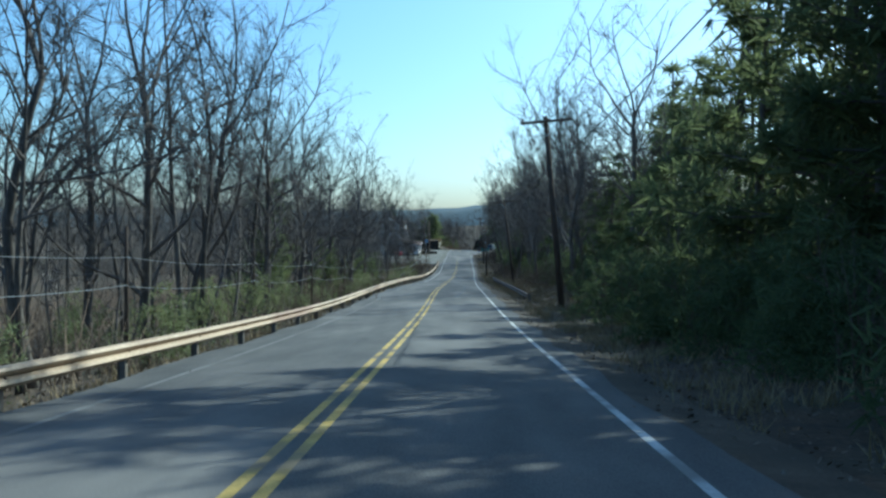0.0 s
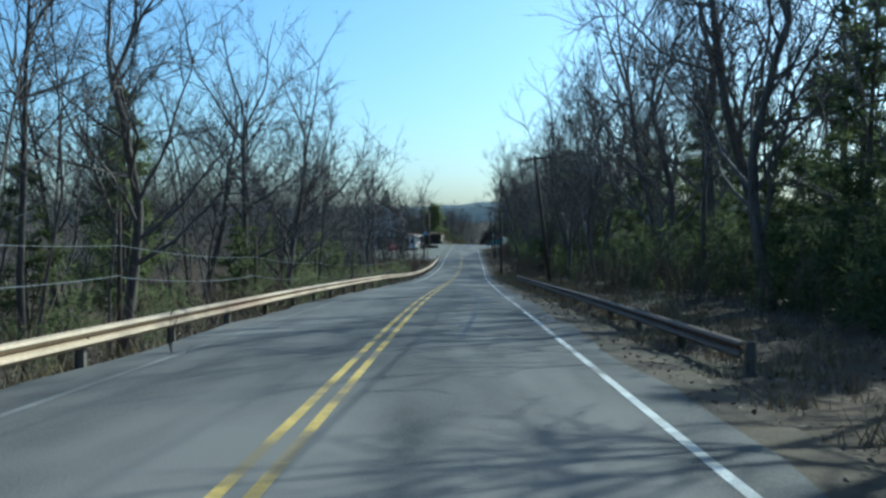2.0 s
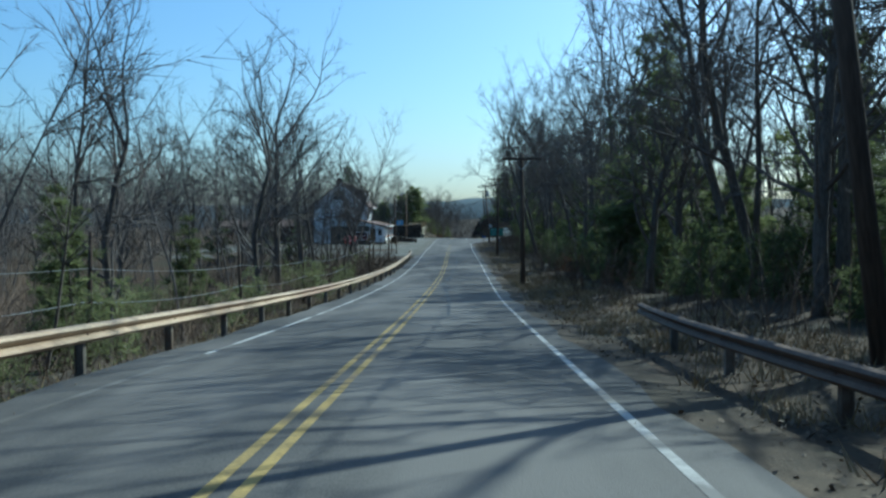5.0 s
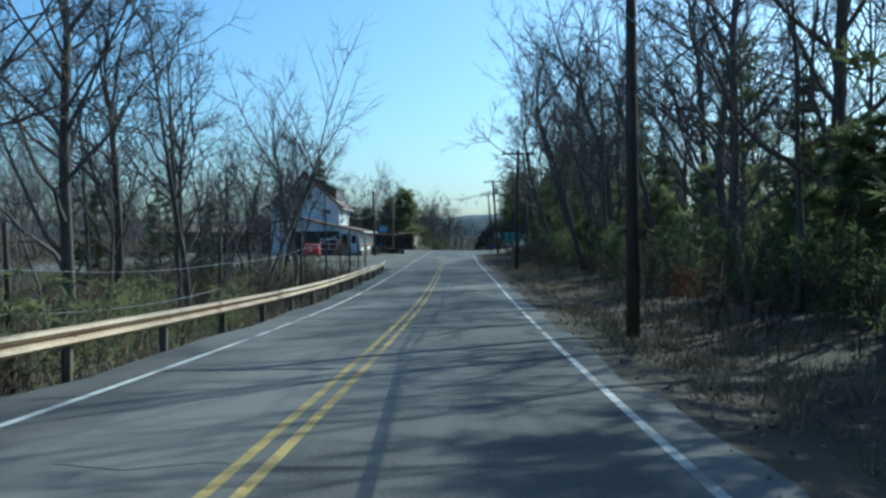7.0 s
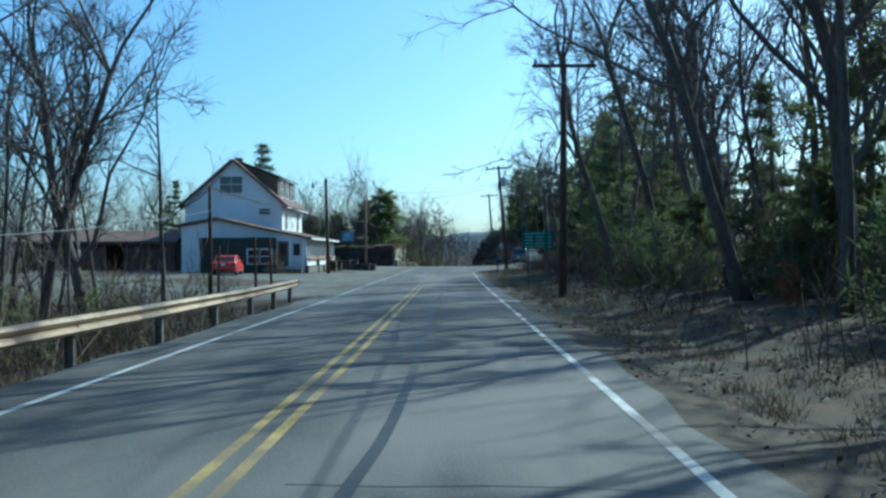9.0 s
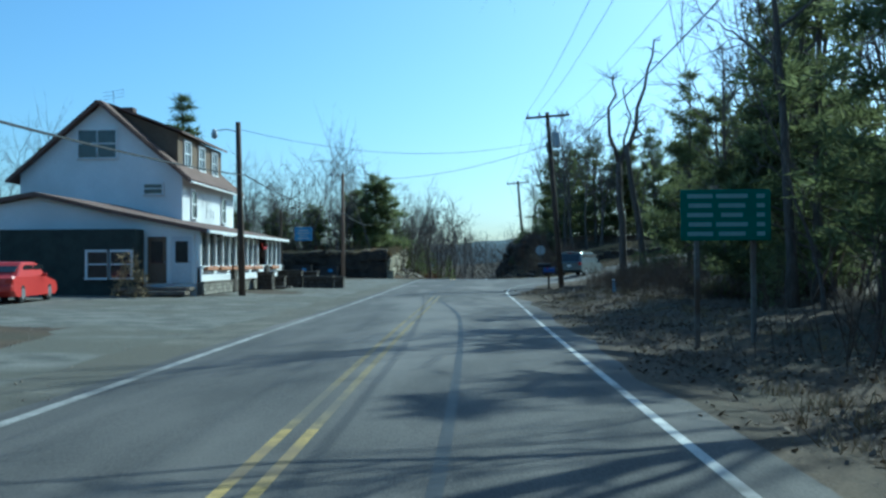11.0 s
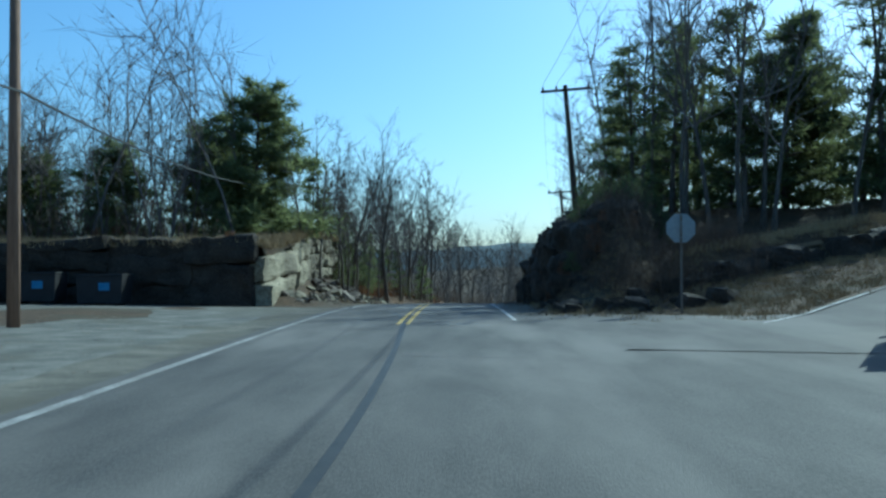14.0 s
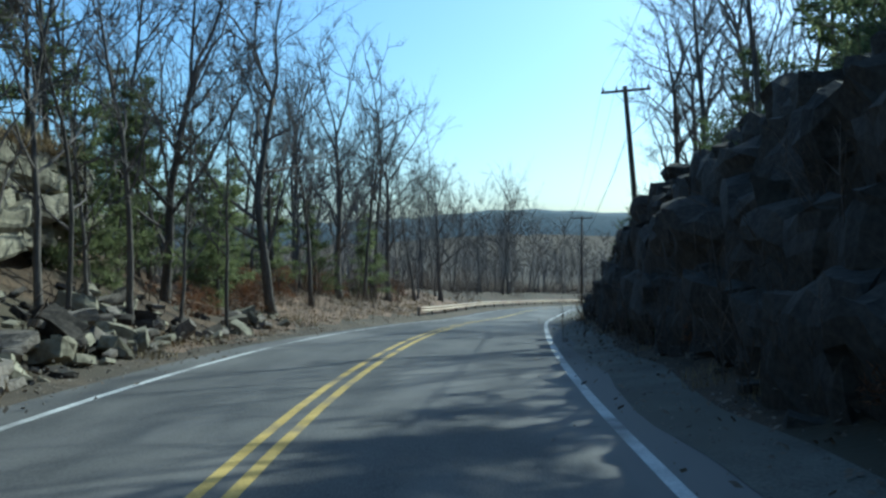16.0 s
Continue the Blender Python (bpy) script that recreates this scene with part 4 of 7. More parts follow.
for kind, spots in ((FULL_PINE, ((-10.9, 312, 0.98), (-13.4, 314, 0.82), (-17.5, 309.5, 0.6), (-21, 308, 0.55), (-25, 307, 0.6), (-29, 306.5, 0.5))),
                    (PINE, ((9.6, 22, 1.25), (11.5, 16.5, 1.3), (13, 27, 1.35), (10.2, 12, 1.25), (8.8, 29, 1.0), (14, 20, 1.3), (10.4, 25, 1.55), (12.4, 18, 1.65), (9.4, 19.5, 1.35))),
                    (FULL_PINE, ((16.5, 311, 1.1), (24, 310, 1.1), (33, 310, 1.1), (40, 312, 1.2), (48, 315, 1.2), (56, 318, 1.2))),
                    (PINE, ((11.4, 229, 0.9), (11.0, 237, 1.0), (12.8, 243, 1.05), (14.5, 233, 1.1), (16, 251.5, 0.65), (21, 262, 0.9), (12.4, 312, 0.85), (13.2, 307, 1.0), (19.5, 306.5, 1.05), (28, 307.5, 1.0), (26, 313, 1.1), (36, 314, 1.0), (13, 318, 0.95), (22, 318, 1.0), (32, 320, 1.0), (13.2, 257, 0.8), (12.9, 262.8, 1.0), (16, 264.5, 0.9), (17.5, 261, 0.8), (-10, 332, 0.55), (-9.6, 346, 0.5))),
                    (FULL_PINE, ((10.6, 239.5, 0.8), (14.8, 258.5, 0.65), (18.5, 255, 0.85), (22, 306, 0.7), (37, 306, 0.75), (13, 168, 0.45), (10, 152, 0.4), (-14.5, 101, 0.4), (11, 198, 0.45), (9.4, 208, 0.42), (11, 188, 0.5))),
                    (FULL_PINE, ((8.8, 146, 0.5), (9.6, 150, 0.55), (9.4, 156, 0.5), (10.5, 134, 0.55), (11, 163, 0.6), (10.5, 118, 0.5))),
                    (PINE, ((9.8, 316.5, 0.95), (10.6, 322, 1.0), (9.8, 226.5, 1.0), (9.6, 233, 0.95), (-7.8, 324, 0.42), (-8.9, 331, 0.5), (-7.3, 335, 0.42), (-6.4, 339, 0.4), (-9.8, 326, 0.6), (10.4, 309.5, 0.85), (9.6, 147, 1.2), (10.8, 152, 1.25), (10, 36, 1.1), (9.8, 44, 1.0), (11.5, 52, 1.1), (12, 62, 1.0), (12.5, 90, 1.0), (12, 108, 1.0), (12.5, 128, 0.95), (12.5, 176, 1.0), (11.5, 196, 0.95))),
                    (HEMLOCK, ((9.8, 42, 1.0), (11, 37, 1.2), (11.5, 49, 1.2), (9.6, 63, 0.9), (11, 68, 1.1), (10.5, 58, 0.9), (9.6, 71, 0.8), (10.2, 82, 0.9), (9.8, 94, 0.85), (10, 112, 0.9), (11, 124, 0.9), (11.5, 144, 0.9), (12, 168, 0.95), (10.6, 186, 0.8), (10.8, 202, 0.85), (11, 220, 0.8), (-19, 203, 0.7), (-24, 208, 0.8), (-28, 204, 0.8), (9.4, 16, 0.9), (10.5, 20, 1.0), (12, 30, 1.0), (11, 8, 1.1), (10, 3, 1.1), (13, 14, 1.2), (14, 24, 1.2), (11.5, 180, 0.6), (9.5, 160, 0.55),
                               (-22.5, 309, 0.55), (-19, 307, 0.45), (-26.5, 308, 0.6), (-31, 307, 0.6), (-34.5, 303, 0.6), (-36, 295, 0.6), (12.0, 322, 0.85), (11.5, 330, 0.8), (10.2, 311, 0.5), (10.4, 318, 0.5), (10.8, 325, 0.5), (10.5, 334, 0.6), (11, 140, 0.5), (9, 128, 0.45), (12, 44, 0.7), (11, 75, 0.5), (12, 98, 0.5))),
                    (PINE, ((-13, 92, 0.45), (-14, 98, 0.5), (-12.5, 106, 0.45), (-14, 110, 0.5), (-13, 116, 0.5), (-12, 124, 0.45), (-16, 101, 0.6), (-16.5, 112, 0.65), (-14, 128, 0.55), (-17, 84, 1.0), (-20, 93, 1.05), (-15, 70, 0.6), (-13, 140, 0.5),
                               (-8.3, 327.5, 0.5), (-6.6, 331.5, 0.34), (-8.8, 337, 0.55), (-5.2, 344, 0.36), (-3.2, 351, 0.4))),
                    (SPRUCE, ((-20.7, 274.3, 1.18), (-30, 270, 0.8)))):
    for x, y, size in spots:
        plant(kind, x, y, size)

# the woods along the road
for y0, y1, x0, x1, count, kinds in ((-8, 140, -26, -11.5, 38, SLIM), (140, 198, -26, -14, 10, SLIM), (2, 246, 8, 22, 70, SLIM), (330, 420, -22, -7, 22, SLIM),
                                     (303, 400, 9, 30, 24, SLIM)):
    for i in range(count):
        y = y0 + (y1 - y0) * (i + rng.random()) / count
        x = rng.uniform(x0, x1)
        if y > 310:
            x += float(road_x(y)) + 1.8
        if open_spot(x, y) and not (x < 0 and 128 < y < 168 and i % 2):
            plant(kinds, x, y, rng.uniform(0.75, 1.1) * (0.85 if y > 300 else 1), rng.uniform(0.9, 1.15))


# deeper woods, one mass on either side
def sapling(seed, height, fill=9):
    """A cheap young tree: a stem, some branches and twigs."""
    r = random.Random(seed)
    g = Geo()
    st = wander(r, Vector((0, 0, -0.2)), Vector((r.gauss(0, 0.12), r.gauss(0, 0.12), 1)), height, 4, 0.11, 0.03)
    g.tube(st, taper(0.012 * height * 0.5 + 0.02, 0.012, 4), 4, cap=False)
    for _ in range(fill):
        p, d = pick(st, r.uniform(0.3, 1))
        br = wander(r, p, side_way(r, d, r.uniform(0.5, 1.0)), height * r.uniform(0.15, 0.34), 2, 0.16, 0.1)
        g.tube(br, [0.022, 0.015, 0.008], 3, cap=False, point=True)
        for _ in range(9):
            q, e = pick(br, r.uniform(0.15, 1))
            g.blade(q, side_way(r, e, r.uniform(0.3, 0.95)), height * r.uniform(0.05, 0.13), 0.012, r)
    return g


sap_src = [arrays(sapling(s, h, n)) for s, h, n in ((101, 5.0, 12), (102, 7.0, 14), (103, 9.5, 15), (104, 12.0, 17), (105, 14.0, 18))]
for name, x0, x1, y0, y1, count, low in (("woods_west", -60, -10.5, -12, 200, 380, 0), ("woods_east", 10.5, 50, 0, 246, 430, 0), ("woods_far_west", -110, -60, -10, 320, 130, 2), ("woods_far_east", 50, 95, 0, 250, 90, 2),
                                         ("woods_behind_lot", -70, -34.5, 196, 310, 230, 0), ("woods_lot_edge", -38, -12, 305, 326, 190, 0), ("woods_northwest", -60, -9, 306, 430, 160, 0), ("woods_northeast", 10, 70, 306, 430, 150, 0), ("woods_beyond", -45, 60, 400, 520, 220, 0)):
    rows = []
    while len(rows) < count:
        x, y = rng.uniform(x0, x1), rng.uniform(y0, y1)
        if y > 305:
            x += float(road_x(min(y, 450))) + 1.8
        if abs(x - float(road_x(y))) < 9 or not open_spot(x, y):
            continue
        rows.append((rng.randrange(low, 3 if name == "woods_lot_edge" else 4 if name == "woods_northwest" else 5), x, y, flat_z(x, y), rng.uniform(0, 6.28), rng.uniform(0.75, 1.15)))
    tagged(new(name, joined(name, sap_src, rows, M["twig"])), "leafless grey-brown woods behind the roadside trees", "woods", kind="stuff")

# woods that cover the far country
far_src = []
for s in (131, 132, 133, 134):
    r, g = random.Random(s), Geo()
    h = r.uniform(10, 14)
    g.tube([Vector((0, 0, -0.3)), Vector((r.gauss(0, 0.5), r.gauss(0, 0.5), h))], [0.16, 0.02], 3, cap=False, point=True)
    for _ in range(13):
        p = Vector((0, 0, h * r.uniform(0.25, 0.95)))
        d = side_way(r, Vector((0, 0, 1)), r.uniform(0.4, 1.0))
        l = h * r.uniform(0.18, 0.32)
        g.blade(p, d, l, 0.07, r)
        for _ in range(3):
            g.blade(p + d * l * r.uniform(0.3, 0.9), side_way(r, d, r.uniform(0.3, 0.9)), h * r.uniform(0.08, 0.16), 0.05, r)
    far_src.append(arrays(g))
for name, x0, x1, y0, y1, count in (("woods_valley", -160, 260, 410, 900, 1900), ("woods_distant_west", -260, -58, -10, 420, 1300), ("woods_distant_east", 60, 180, 0, 420, 350)):
    rows = []
    while len(rows) < count:
        x, y = rng.uniform(x0, x1), y0 + (y1 - y0) * rng.random() ** 1.3
        if abs(x - float(road_x(y))) > 9:
            rows.append((rng.randrange(4), x, y, flat_z(x, y), rng.uniform(0, 6.28), rng.uniform(0.7, 1.2)))
    tagged(new(name, joined(name, far_src, rows, M["twig"])), "leafless grey-brown woods covering the far country", "woods", kind="stuff")

young_src = [arrays(t.add(c.v, c.f)) for t, c in (bare_tree(s, 9.5, 0.07, 8, 0.25, 0.6, 0.45, bend=0.08) for s in (24, 25, 26))]
rows = []
for y0, y1, x0, x1, count in ((-8, 198, -20, -10.5, 60), (194, 203, -24, -9, 26), (2, 246, 7.4, 16, 64), (330, 420, -16, -5.8, 18), (310, 345, -14, -9, 6)):
    for _ in range(count):
        x, y = rng.uniform(x0, x1), rng.uniform(y0, y1)
        if y > 310:
            x += float(road_x(y)) + 1.8
        if open_spot(x, y) and not (x < 0 and 125 < y < 168):
            rows.append((rng.randrange(3), x, y, flat_z(x, y), rng.uniform(0, 6.28), rng.uniform(0.75, 1.15)))
tagged(new("young_trees", joined("young_trees", young_src, rows, M["twig"])), "thin young leafless trees along the wood's edge", "young trees", kind="stuff")

# low scrub that closes the view under the trees
scrub_src = []
for s in (111, 112, 113):
    r, g = random.Random(s), Geo()
    for _ in range(26):
        p = Vector((r.gauss(0, 1.3), r.gauss(0, 1.3), -0.1))
        d = Vector((r.gauss(0, 0.4), r.gauss(0, 0.4), 1)).normalized() * r.uniform(1.0, 3.0)
        g.tube([p, p + d], [0.03, 0.008], 3, cap=False, point=True)
    scrub_src.append(arrays(g))
for name, x0, x1, y0, y1, count in (("scrub_west", -50, -11, -10, 200, 560), ("scrub_east", 11, 42, 0, 246, 460), ("scrub_behind_lot", -70, -35, 196, 310, 260), ("scrub_north", -40, 70, 330, 520, 800)):
    rows = []
    while len(rows) < count:
        x, y = rng.uniform(x0, x1), rng.uniform(y0, y1)
        if open_spot(x, y) and abs(x - float(road_x(y))) > 9:
            rows.append((rng.randrange(3), x, y, flat_z(x, y), rng.uniform(0, 6.28), rng.uniform(0.7, 1.3)))
    tagged(new(name, joined(name, scrub_src, rows, M["brush"])), "brown leafless scrub beneath the trees", "scrub", kind="stuff")

# bare undergrowth and green bushes
brush_src = [arrays(thicket(s, 11, 0.75, 2.3)) for s in (61, 62, 63)]
rows = []
for y0, y1, u0, u1, count in ((-5, 200, -11.5, -5.8, 170), (0, 222, 7.0, 12, 200), (194, 206, -24, -6, 110), (174, 196, -22, -7, 110), (306, 420, -9, -5.2, 50), (300, 400, 6.6, 11, 70), (297, 340, 4.7, 8.8, 300), (293.5, 301, 6.0, 11.5, 150), (303.5, 306, -30, -10, 24)):
    for _ in range(count):
        y = rng.uniform(y0, y1)
        x = float(road_x(y)) + rng.uniform(u0, u1)
        rows.append((rng.randrange(3), x, y, flat_z(x, y), rng.uniform(0, 6.28), rng.uniform(0.5, 1.35) * (0.6 if y0 in (297, 293.5, 300) else 1)))
for _ in range(120):
    y = rng.uniform(224, 267)
    x = max(float(road_x(y)) + 5.2, float(np.interp(y, [p.y for p in edge_line], [p.x for p in edge_line])) + 3.4) + 3.2 + rng.uniform(0, 10)
    rows.append((rng.randrange(3), x, y, flat_z(x, y), rng.uniform(0, 6.28), rng.uniform(0.35, 0.75)))
for _ in range(30):
    x = rng.uniform(9, 26)
    y = max(290.4 + 0.25 * x, 293) + rng.uniform(0, 7) if x > 8 else rng.uniform(292, 300)
    rows.append((rng.randrange(3), x, y, flat_z(x, y), rng.uniform(0, 6.28), rng.uniform(0.2, 0.5)))
weed_rng = random.Random(91)
for _ in range(190):                                                   # tall brown weeds inside the bend of the side road
    y = weed_rng.uniform(238, 264)
    x = max(float(road_x(y)) + 7.2, float(np.interp(y, [p.y for p in edge_line], [p.x for p in edge_line])) + 4.2) + 4.5 * weed_rng.random()
    rows.append((weed_rng.randrange(3), x, y, flat_z(x, y), weed_rng.uniform(0, 6.28), weed_rng.uniform(0.3, 0.62)))


def on_cut():
    """A spot on the face of the rock cutting: x, y, z."""
    y, t = rng.uniform(296.5, 338), rng.random()
    return float(road_x(y)) + 4.75 + 2.3 * t, y, float(road_z(y)) + 0.25 + 3.3 * t * (1 - 0.4 * float(ease(y, 326, 342)))


for _ in range(240):
    x, y, z = on_cut()
    rows.append((rng.randrange(3), x, y, z - 0.1, rng.uniform(0, 6.28), rng.uniform(0.22, 0.5)))
for _ in range(150):                                                  # weeds round the corner of the side road
    p = edge_line[rng.randrange(len(edge_line))]
    if 252 < p.y < 276:
        x, y = p.x + rng.uniform(2.6, 6.5), p.y - rng.uniform(0.5, 3.0)
        rows.append((rng.randrange(3), x, y, flat_z(x, y), rng.uniform(0, 6.28), rng.uniform(0.14, 0.34)))
tagged(new("brush", joined("brush", brush_src, rows, M["brush"])), "tangled bare brown undergrowth along the wood's edge", "brush", kind="stuff")

green_src = [arrays(bush(s, 1.1, 2.0, 100, 0.28, 10)) for s in (71, 72)]


def bushes(name, spots, mat, label, green_src=green_src):
    rows = [(rng.randrange(2), p[0], p[1], p[2] if len(p) > 3 else flat_z(p[0], p[1]), rng.uniform(0, 6.28), p[-1]) for p in spots]
    return tagged(new(name, joined(name, green_src, rows, mat)), label, "bushes", kind="stuff")


bushes("evergreen_bushes", [(rng.uniform(5.6, 9.5) + float(road_x(y)) + 0.8, y, rng.uniform(0.7, 1.3)) for y in [rng.uniform(2, 40) for _ in range(46)]]
       + [(rng.uniform(7.6, 12), y, rng.uniform(0.7, 1.4)) for y in [rng.uniform(38, 222) for _ in range(150)]]
       + [(x, y, rng.uniform(0.35, 0.7)) for x, y in [(rng.uniform(9.5, 16), rng.uniform(252, 264)) for _ in range(22)]]
       + [(float(road_x(y)) + rng.uniform(6.0, 11), y, rng.uniform(0.5, 1.0)) for y in [rng.uniform(300, 348) for _ in range(60)]]
       + [(float(road_x(y)) + rng.uniform(5.4, 7.2), y, rng.uniform(0.3, 0.6)) for y in [rng.uniform(299, 338) for _ in range(30)]]
       + [(*on_cut(), rng.uniform(0.16, 0.36)) for _ in range(46)],
       M["needle_dark"], "dark evergreen bushes in the shade of the wood")
bushes("budding_bushes", [(rng.uniform(-20, -8.8), y, rng.uniform(0.5, 1.3)) for y in [rng.uniform(0, 200) for _ in range(135)]]
       + [(rng.uniform(7.5, 12), y, rng.uniform(0.5, 1.1)) for y in [rng.uniform(60, 250) for _ in range(20)]]
       + [(rng.uniform(-10.5, -7.6), y, rng.uniform(0.4, 0.9)) for y in [rng.uniform(324, 370) for _ in range(22)]]
       + [(rng.uniform(-36, -22), y, rng.uniform(0.5, 0.9)) for y in [rng.uniform(301, 306) for _ in range(16)]],
       M["needle_gold"], "yellow-green budding bushes under bare trees", [arrays(bush(s, 1.2, 2.1, 84, 0.26, 11)) for s in (73, 74)])
bushes("dry_leaf_bushes", [(float(road_x(y)) + rng.uniform(5.8, 8.4), y, rng.uniform(0.25, 0.5)) for y in [rng.uniform(297, 330) for _ in range(26)]] + [(*on_cut(), rng.uniform(0.14, 0.3)) for _ in range(30)]
       + [(rng.uniform(7, 11), y, rng.uniform(0.4, 0.8)) for y in [rng.uniform(90, 200) for _ in range(18)]]
       + [(float(road_x(y)) + rng.uniform(-8.5, -6.4), y, rng.uniform(0.3, 0.6)) for y in [rng.uniform(326, 365) for _ in range(26)]]
       + [(rng.uniform(-28, -9.5), y, rng.uniform(0.25, 0.45)) for y in [rng.uniform(303.4, 306) for _ in range(16)]],
       M["dry_leaf"], "bushes still holding rust-brown dead leaves")

grass_src = [arrays(tuft(s, 26, 0.16, 0.34)) for s in (81, 82, 83)]
rows = []
for y0, y1, u0, u1, count in ((0, 203, -6.5, -4.2, 420), (0, 252, 4.6, 8.5, 2000), (306, 380, -7, -4.2, 260), (292, 380, 4.3, 6, 200), (303, 306, -28, -7.5, 360), (284, 302, 5.4, 60, 2000), (289, 300, 4.4, 12, 260), (238, 256, 4.8, 12, 300)):
    for _ in range(count):
        y = rng.uniform(y0, y1)
        x = float(road_x(y)) + rng.uniform(u0, u1)
        if u1 > 50 and y < float(np.interp(x, [p.x for p in side_path], [p.y for p in side_path])) + 5.3 - 0.02 * x:
            continue
        row = (rng.randrange(3), x, y, flat_z(x, y), rng.uniform(0, 6.28), rng.uniform(0.6, 1.4) * (0.6 if 283 < y < 303 else 0.55 if x > 0 and y > 218 else 0.7 if x > 0 and y > 165 else 1))
        if not (x > 0 and 218 < y < 257 and row[0] and x < float(road_x(y)) + 7.5):   # few tufts before the junction
            rows.append(row)
turf_rng = random.Random(33)
for _ in range(2600):                                                  # winter grass below and above the rock ledge
    x = turf_rng.uniform(6.5, 34)
    low = float(np.interp(x, [p.x for p in side_path], [p.y for p in side_path])) + 6.2 - 0.02 * x
    y = turf_rng.uniform(min(low, float(ledge_y(x)) - 0.8), float(ledge_y(x)) + 4.5)
    rows.append((turf_rng.randrange(3), x, y, flat_z(x, y), turf_rng.uniform(0, 6.28), turf_rng.uniform(0.4, 0.85)))
tagged(new("dry_grass", joined("dry_grass", grass_src, rows, M["dry_grass"])), "tufts of tan winter grass on the verge", "grass", kind="stuff")

# fallen leaves on the verges
leaf_src = []
for s in (121, 122, 123):
    r, g = random.Random(s), Geo()
    for _ in range(16):
        p = Vector((r.gauss(0, 0.35), r.gauss(0, 0.35), r.uniform(0.005, 0.025)))
        a, w = r.uniform(0, 6.28), r.uniform(0.022, 0.042)
        d, o = Vector((math.cos(a), math.sin(a), r.gauss(0, 0.35))) * w, Vector((-math.sin(a), math.cos(a), r.gauss(0, 0.35))) * w * 0.6
        g.add([tuple(p - d), tuple(p + o), tuple(p + d), tuple(p - o)], [(0, 1, 2, 3)])
    leaf_src.append(arrays(g))
rows = []
for y0, y1, u0, u1, count in ((0, 204, -7, -3.7, 700), (0, 254, 4.0, 9, 2300), (302, 350, -7.5, -3.7, 420), (320, 352, -8.6, -4.3, 1100), (288, 345, 3.9, 7, 500)):
    for _ in range(count):
        y = rng.uniform(y0, y1)
        x = float(road_x(y)) + (u0 + (u1 - u0) * rng.random())
        rows.append((rng.randrange(3), x, y, flat_z(x, y) + 0.02, rng.uniform(0, 6.28), rng.uniform(0.7, 1.5)))
leaf_rng = random.Random(57)
for _ in range(700):                                                   # deep litter before the junction
    y = leaf_rng.uniform(218, 257)
    x = float(road_x(y)) + leaf_rng.uniform(4.2, 9.5)
    rows.append((leaf_rng.randrange(3), x, y, flat_z(x, y) + 0.02, leaf_rng.uniform(0, 6.28), leaf_rng.uniform(0.8, 1.5)))
tagged(new("fallen_leaves", joined("fallen_leaves", leaf_src, rows, M["fallen_leaf"])), "dead brown leaves strewn over the verge", "leaves", kind="stuff")


# ---- guard rails ----
BEAM = [(0.0, 0.155), (0.05, 0.135), (0.08, 0.1), (0.055, 0.06), (0.0, 0.02), (0.055, -0.02), (0.08, -0.06), (0.05, -0.095), (0.0, -0.115)]


def guard_rail(x_of, y0, y1, face, spacing, mat, label, low=0.0, rise=(60, 105), name="guard_rail"):
    """A steel beam rail on posts along the road; face: +1 when its traffic side looks to +x."""
    ob = thing(name, label, "guard rail")
    y = y0
    while y < y1 - 0.1:
        e = min(y + spacing, y1)
        top = 0.56 - low * (1 - float(ease(y, *rise)))
        g, n = Geo(), len(BEAM)
        stops = [y, (y + e) / 2, e + 0.08]
        off = 0.004 if int(round((y - y0) / spacing)) % 2 else 0.0
        for s in stops:
            z = float(road_z(s)) - 0.02 + 0.56 - low * (1 - float(ease(s, *rise)))
            for thick in (0.0, -0.012):
                for bx, bz in BEAM:
                    g.v.append((x_of(s) + face * (bx + thick + off), s, z + bz))
        for i in range(2):
            for t in range(2):
                for j in range(n - 1):
                    a = (2 * i + t) * n + j
                    g.f.append((a, a + 1, a + 1 + 2 * n, a + 2 * n) if (t == 0) == (face > 0) else (a, a + 2 * n, a + 1 + 2 * n, a + 1))
            for j in (0, n - 1):
                a = 2 * i * n + j
                g.f.append((a, a + 2 * n, a + 3 * n, a + n))
        beam = part("beam", g, mat, ob, smooth=False)
        if e - y > 0.5:
            zb = flat_z(x_of(y) - face * 0.1, y)
            zt = float(road_z(y)) + top + 0.12
            p = Geo()
            p.box(x_of(y) - face * 0.075, y + 0.02, zt, 0.012, 0.01, 0.01)
            h = zt - zb + 0.3
            cx, cz = x_of(y) - face * 0.09, zb - 0.3 + h / 2
            p.box(cx - 0.06, y, cz, 0.012, 0.10, h).box(cx + 0.06, y, cz, 0.012, 0.10, h).box(cx, y, cz, 0.11, 0.012, h)
            part("post", p, M["post"], ob)
            b = Geo()
            for dz in (0.0,):
                b.box(x_of(y) + face * 0.02, y, float(road_z(y)) - 0.02 + top + dz, 0.03, 0.05, 0.05, bevel=0.008)
            part("bolt", b, M["rust"], ob)
        y = e
    return ob


guard_rail(lambda y: float(road_x(y)) - 3.75 - 0.012 * max(0, y - 192) ** 1.5 * 0.8, -18.0, 205.0, 1, 4.1, M["rail"], "long weathered steel guard rail on posts beside the wood", 0.19)
# right-hand rail in a darker, browner steel than the left one
guard_rail(lambda y: float(road_x(y)) + 5.3 + 0.02 * max(0, y - 110) ** 1.5, 52.0, 118.0, -1, 4.1, M["rust"], "dark brown steel guard rail in shade", 0.34, (60, 140))
guard_rail(lambda y: float(road_x(y)) - 3.9, 352.0, 440.0, 1, 4.1, M["rail"], "weathered steel guard rail round the bend")


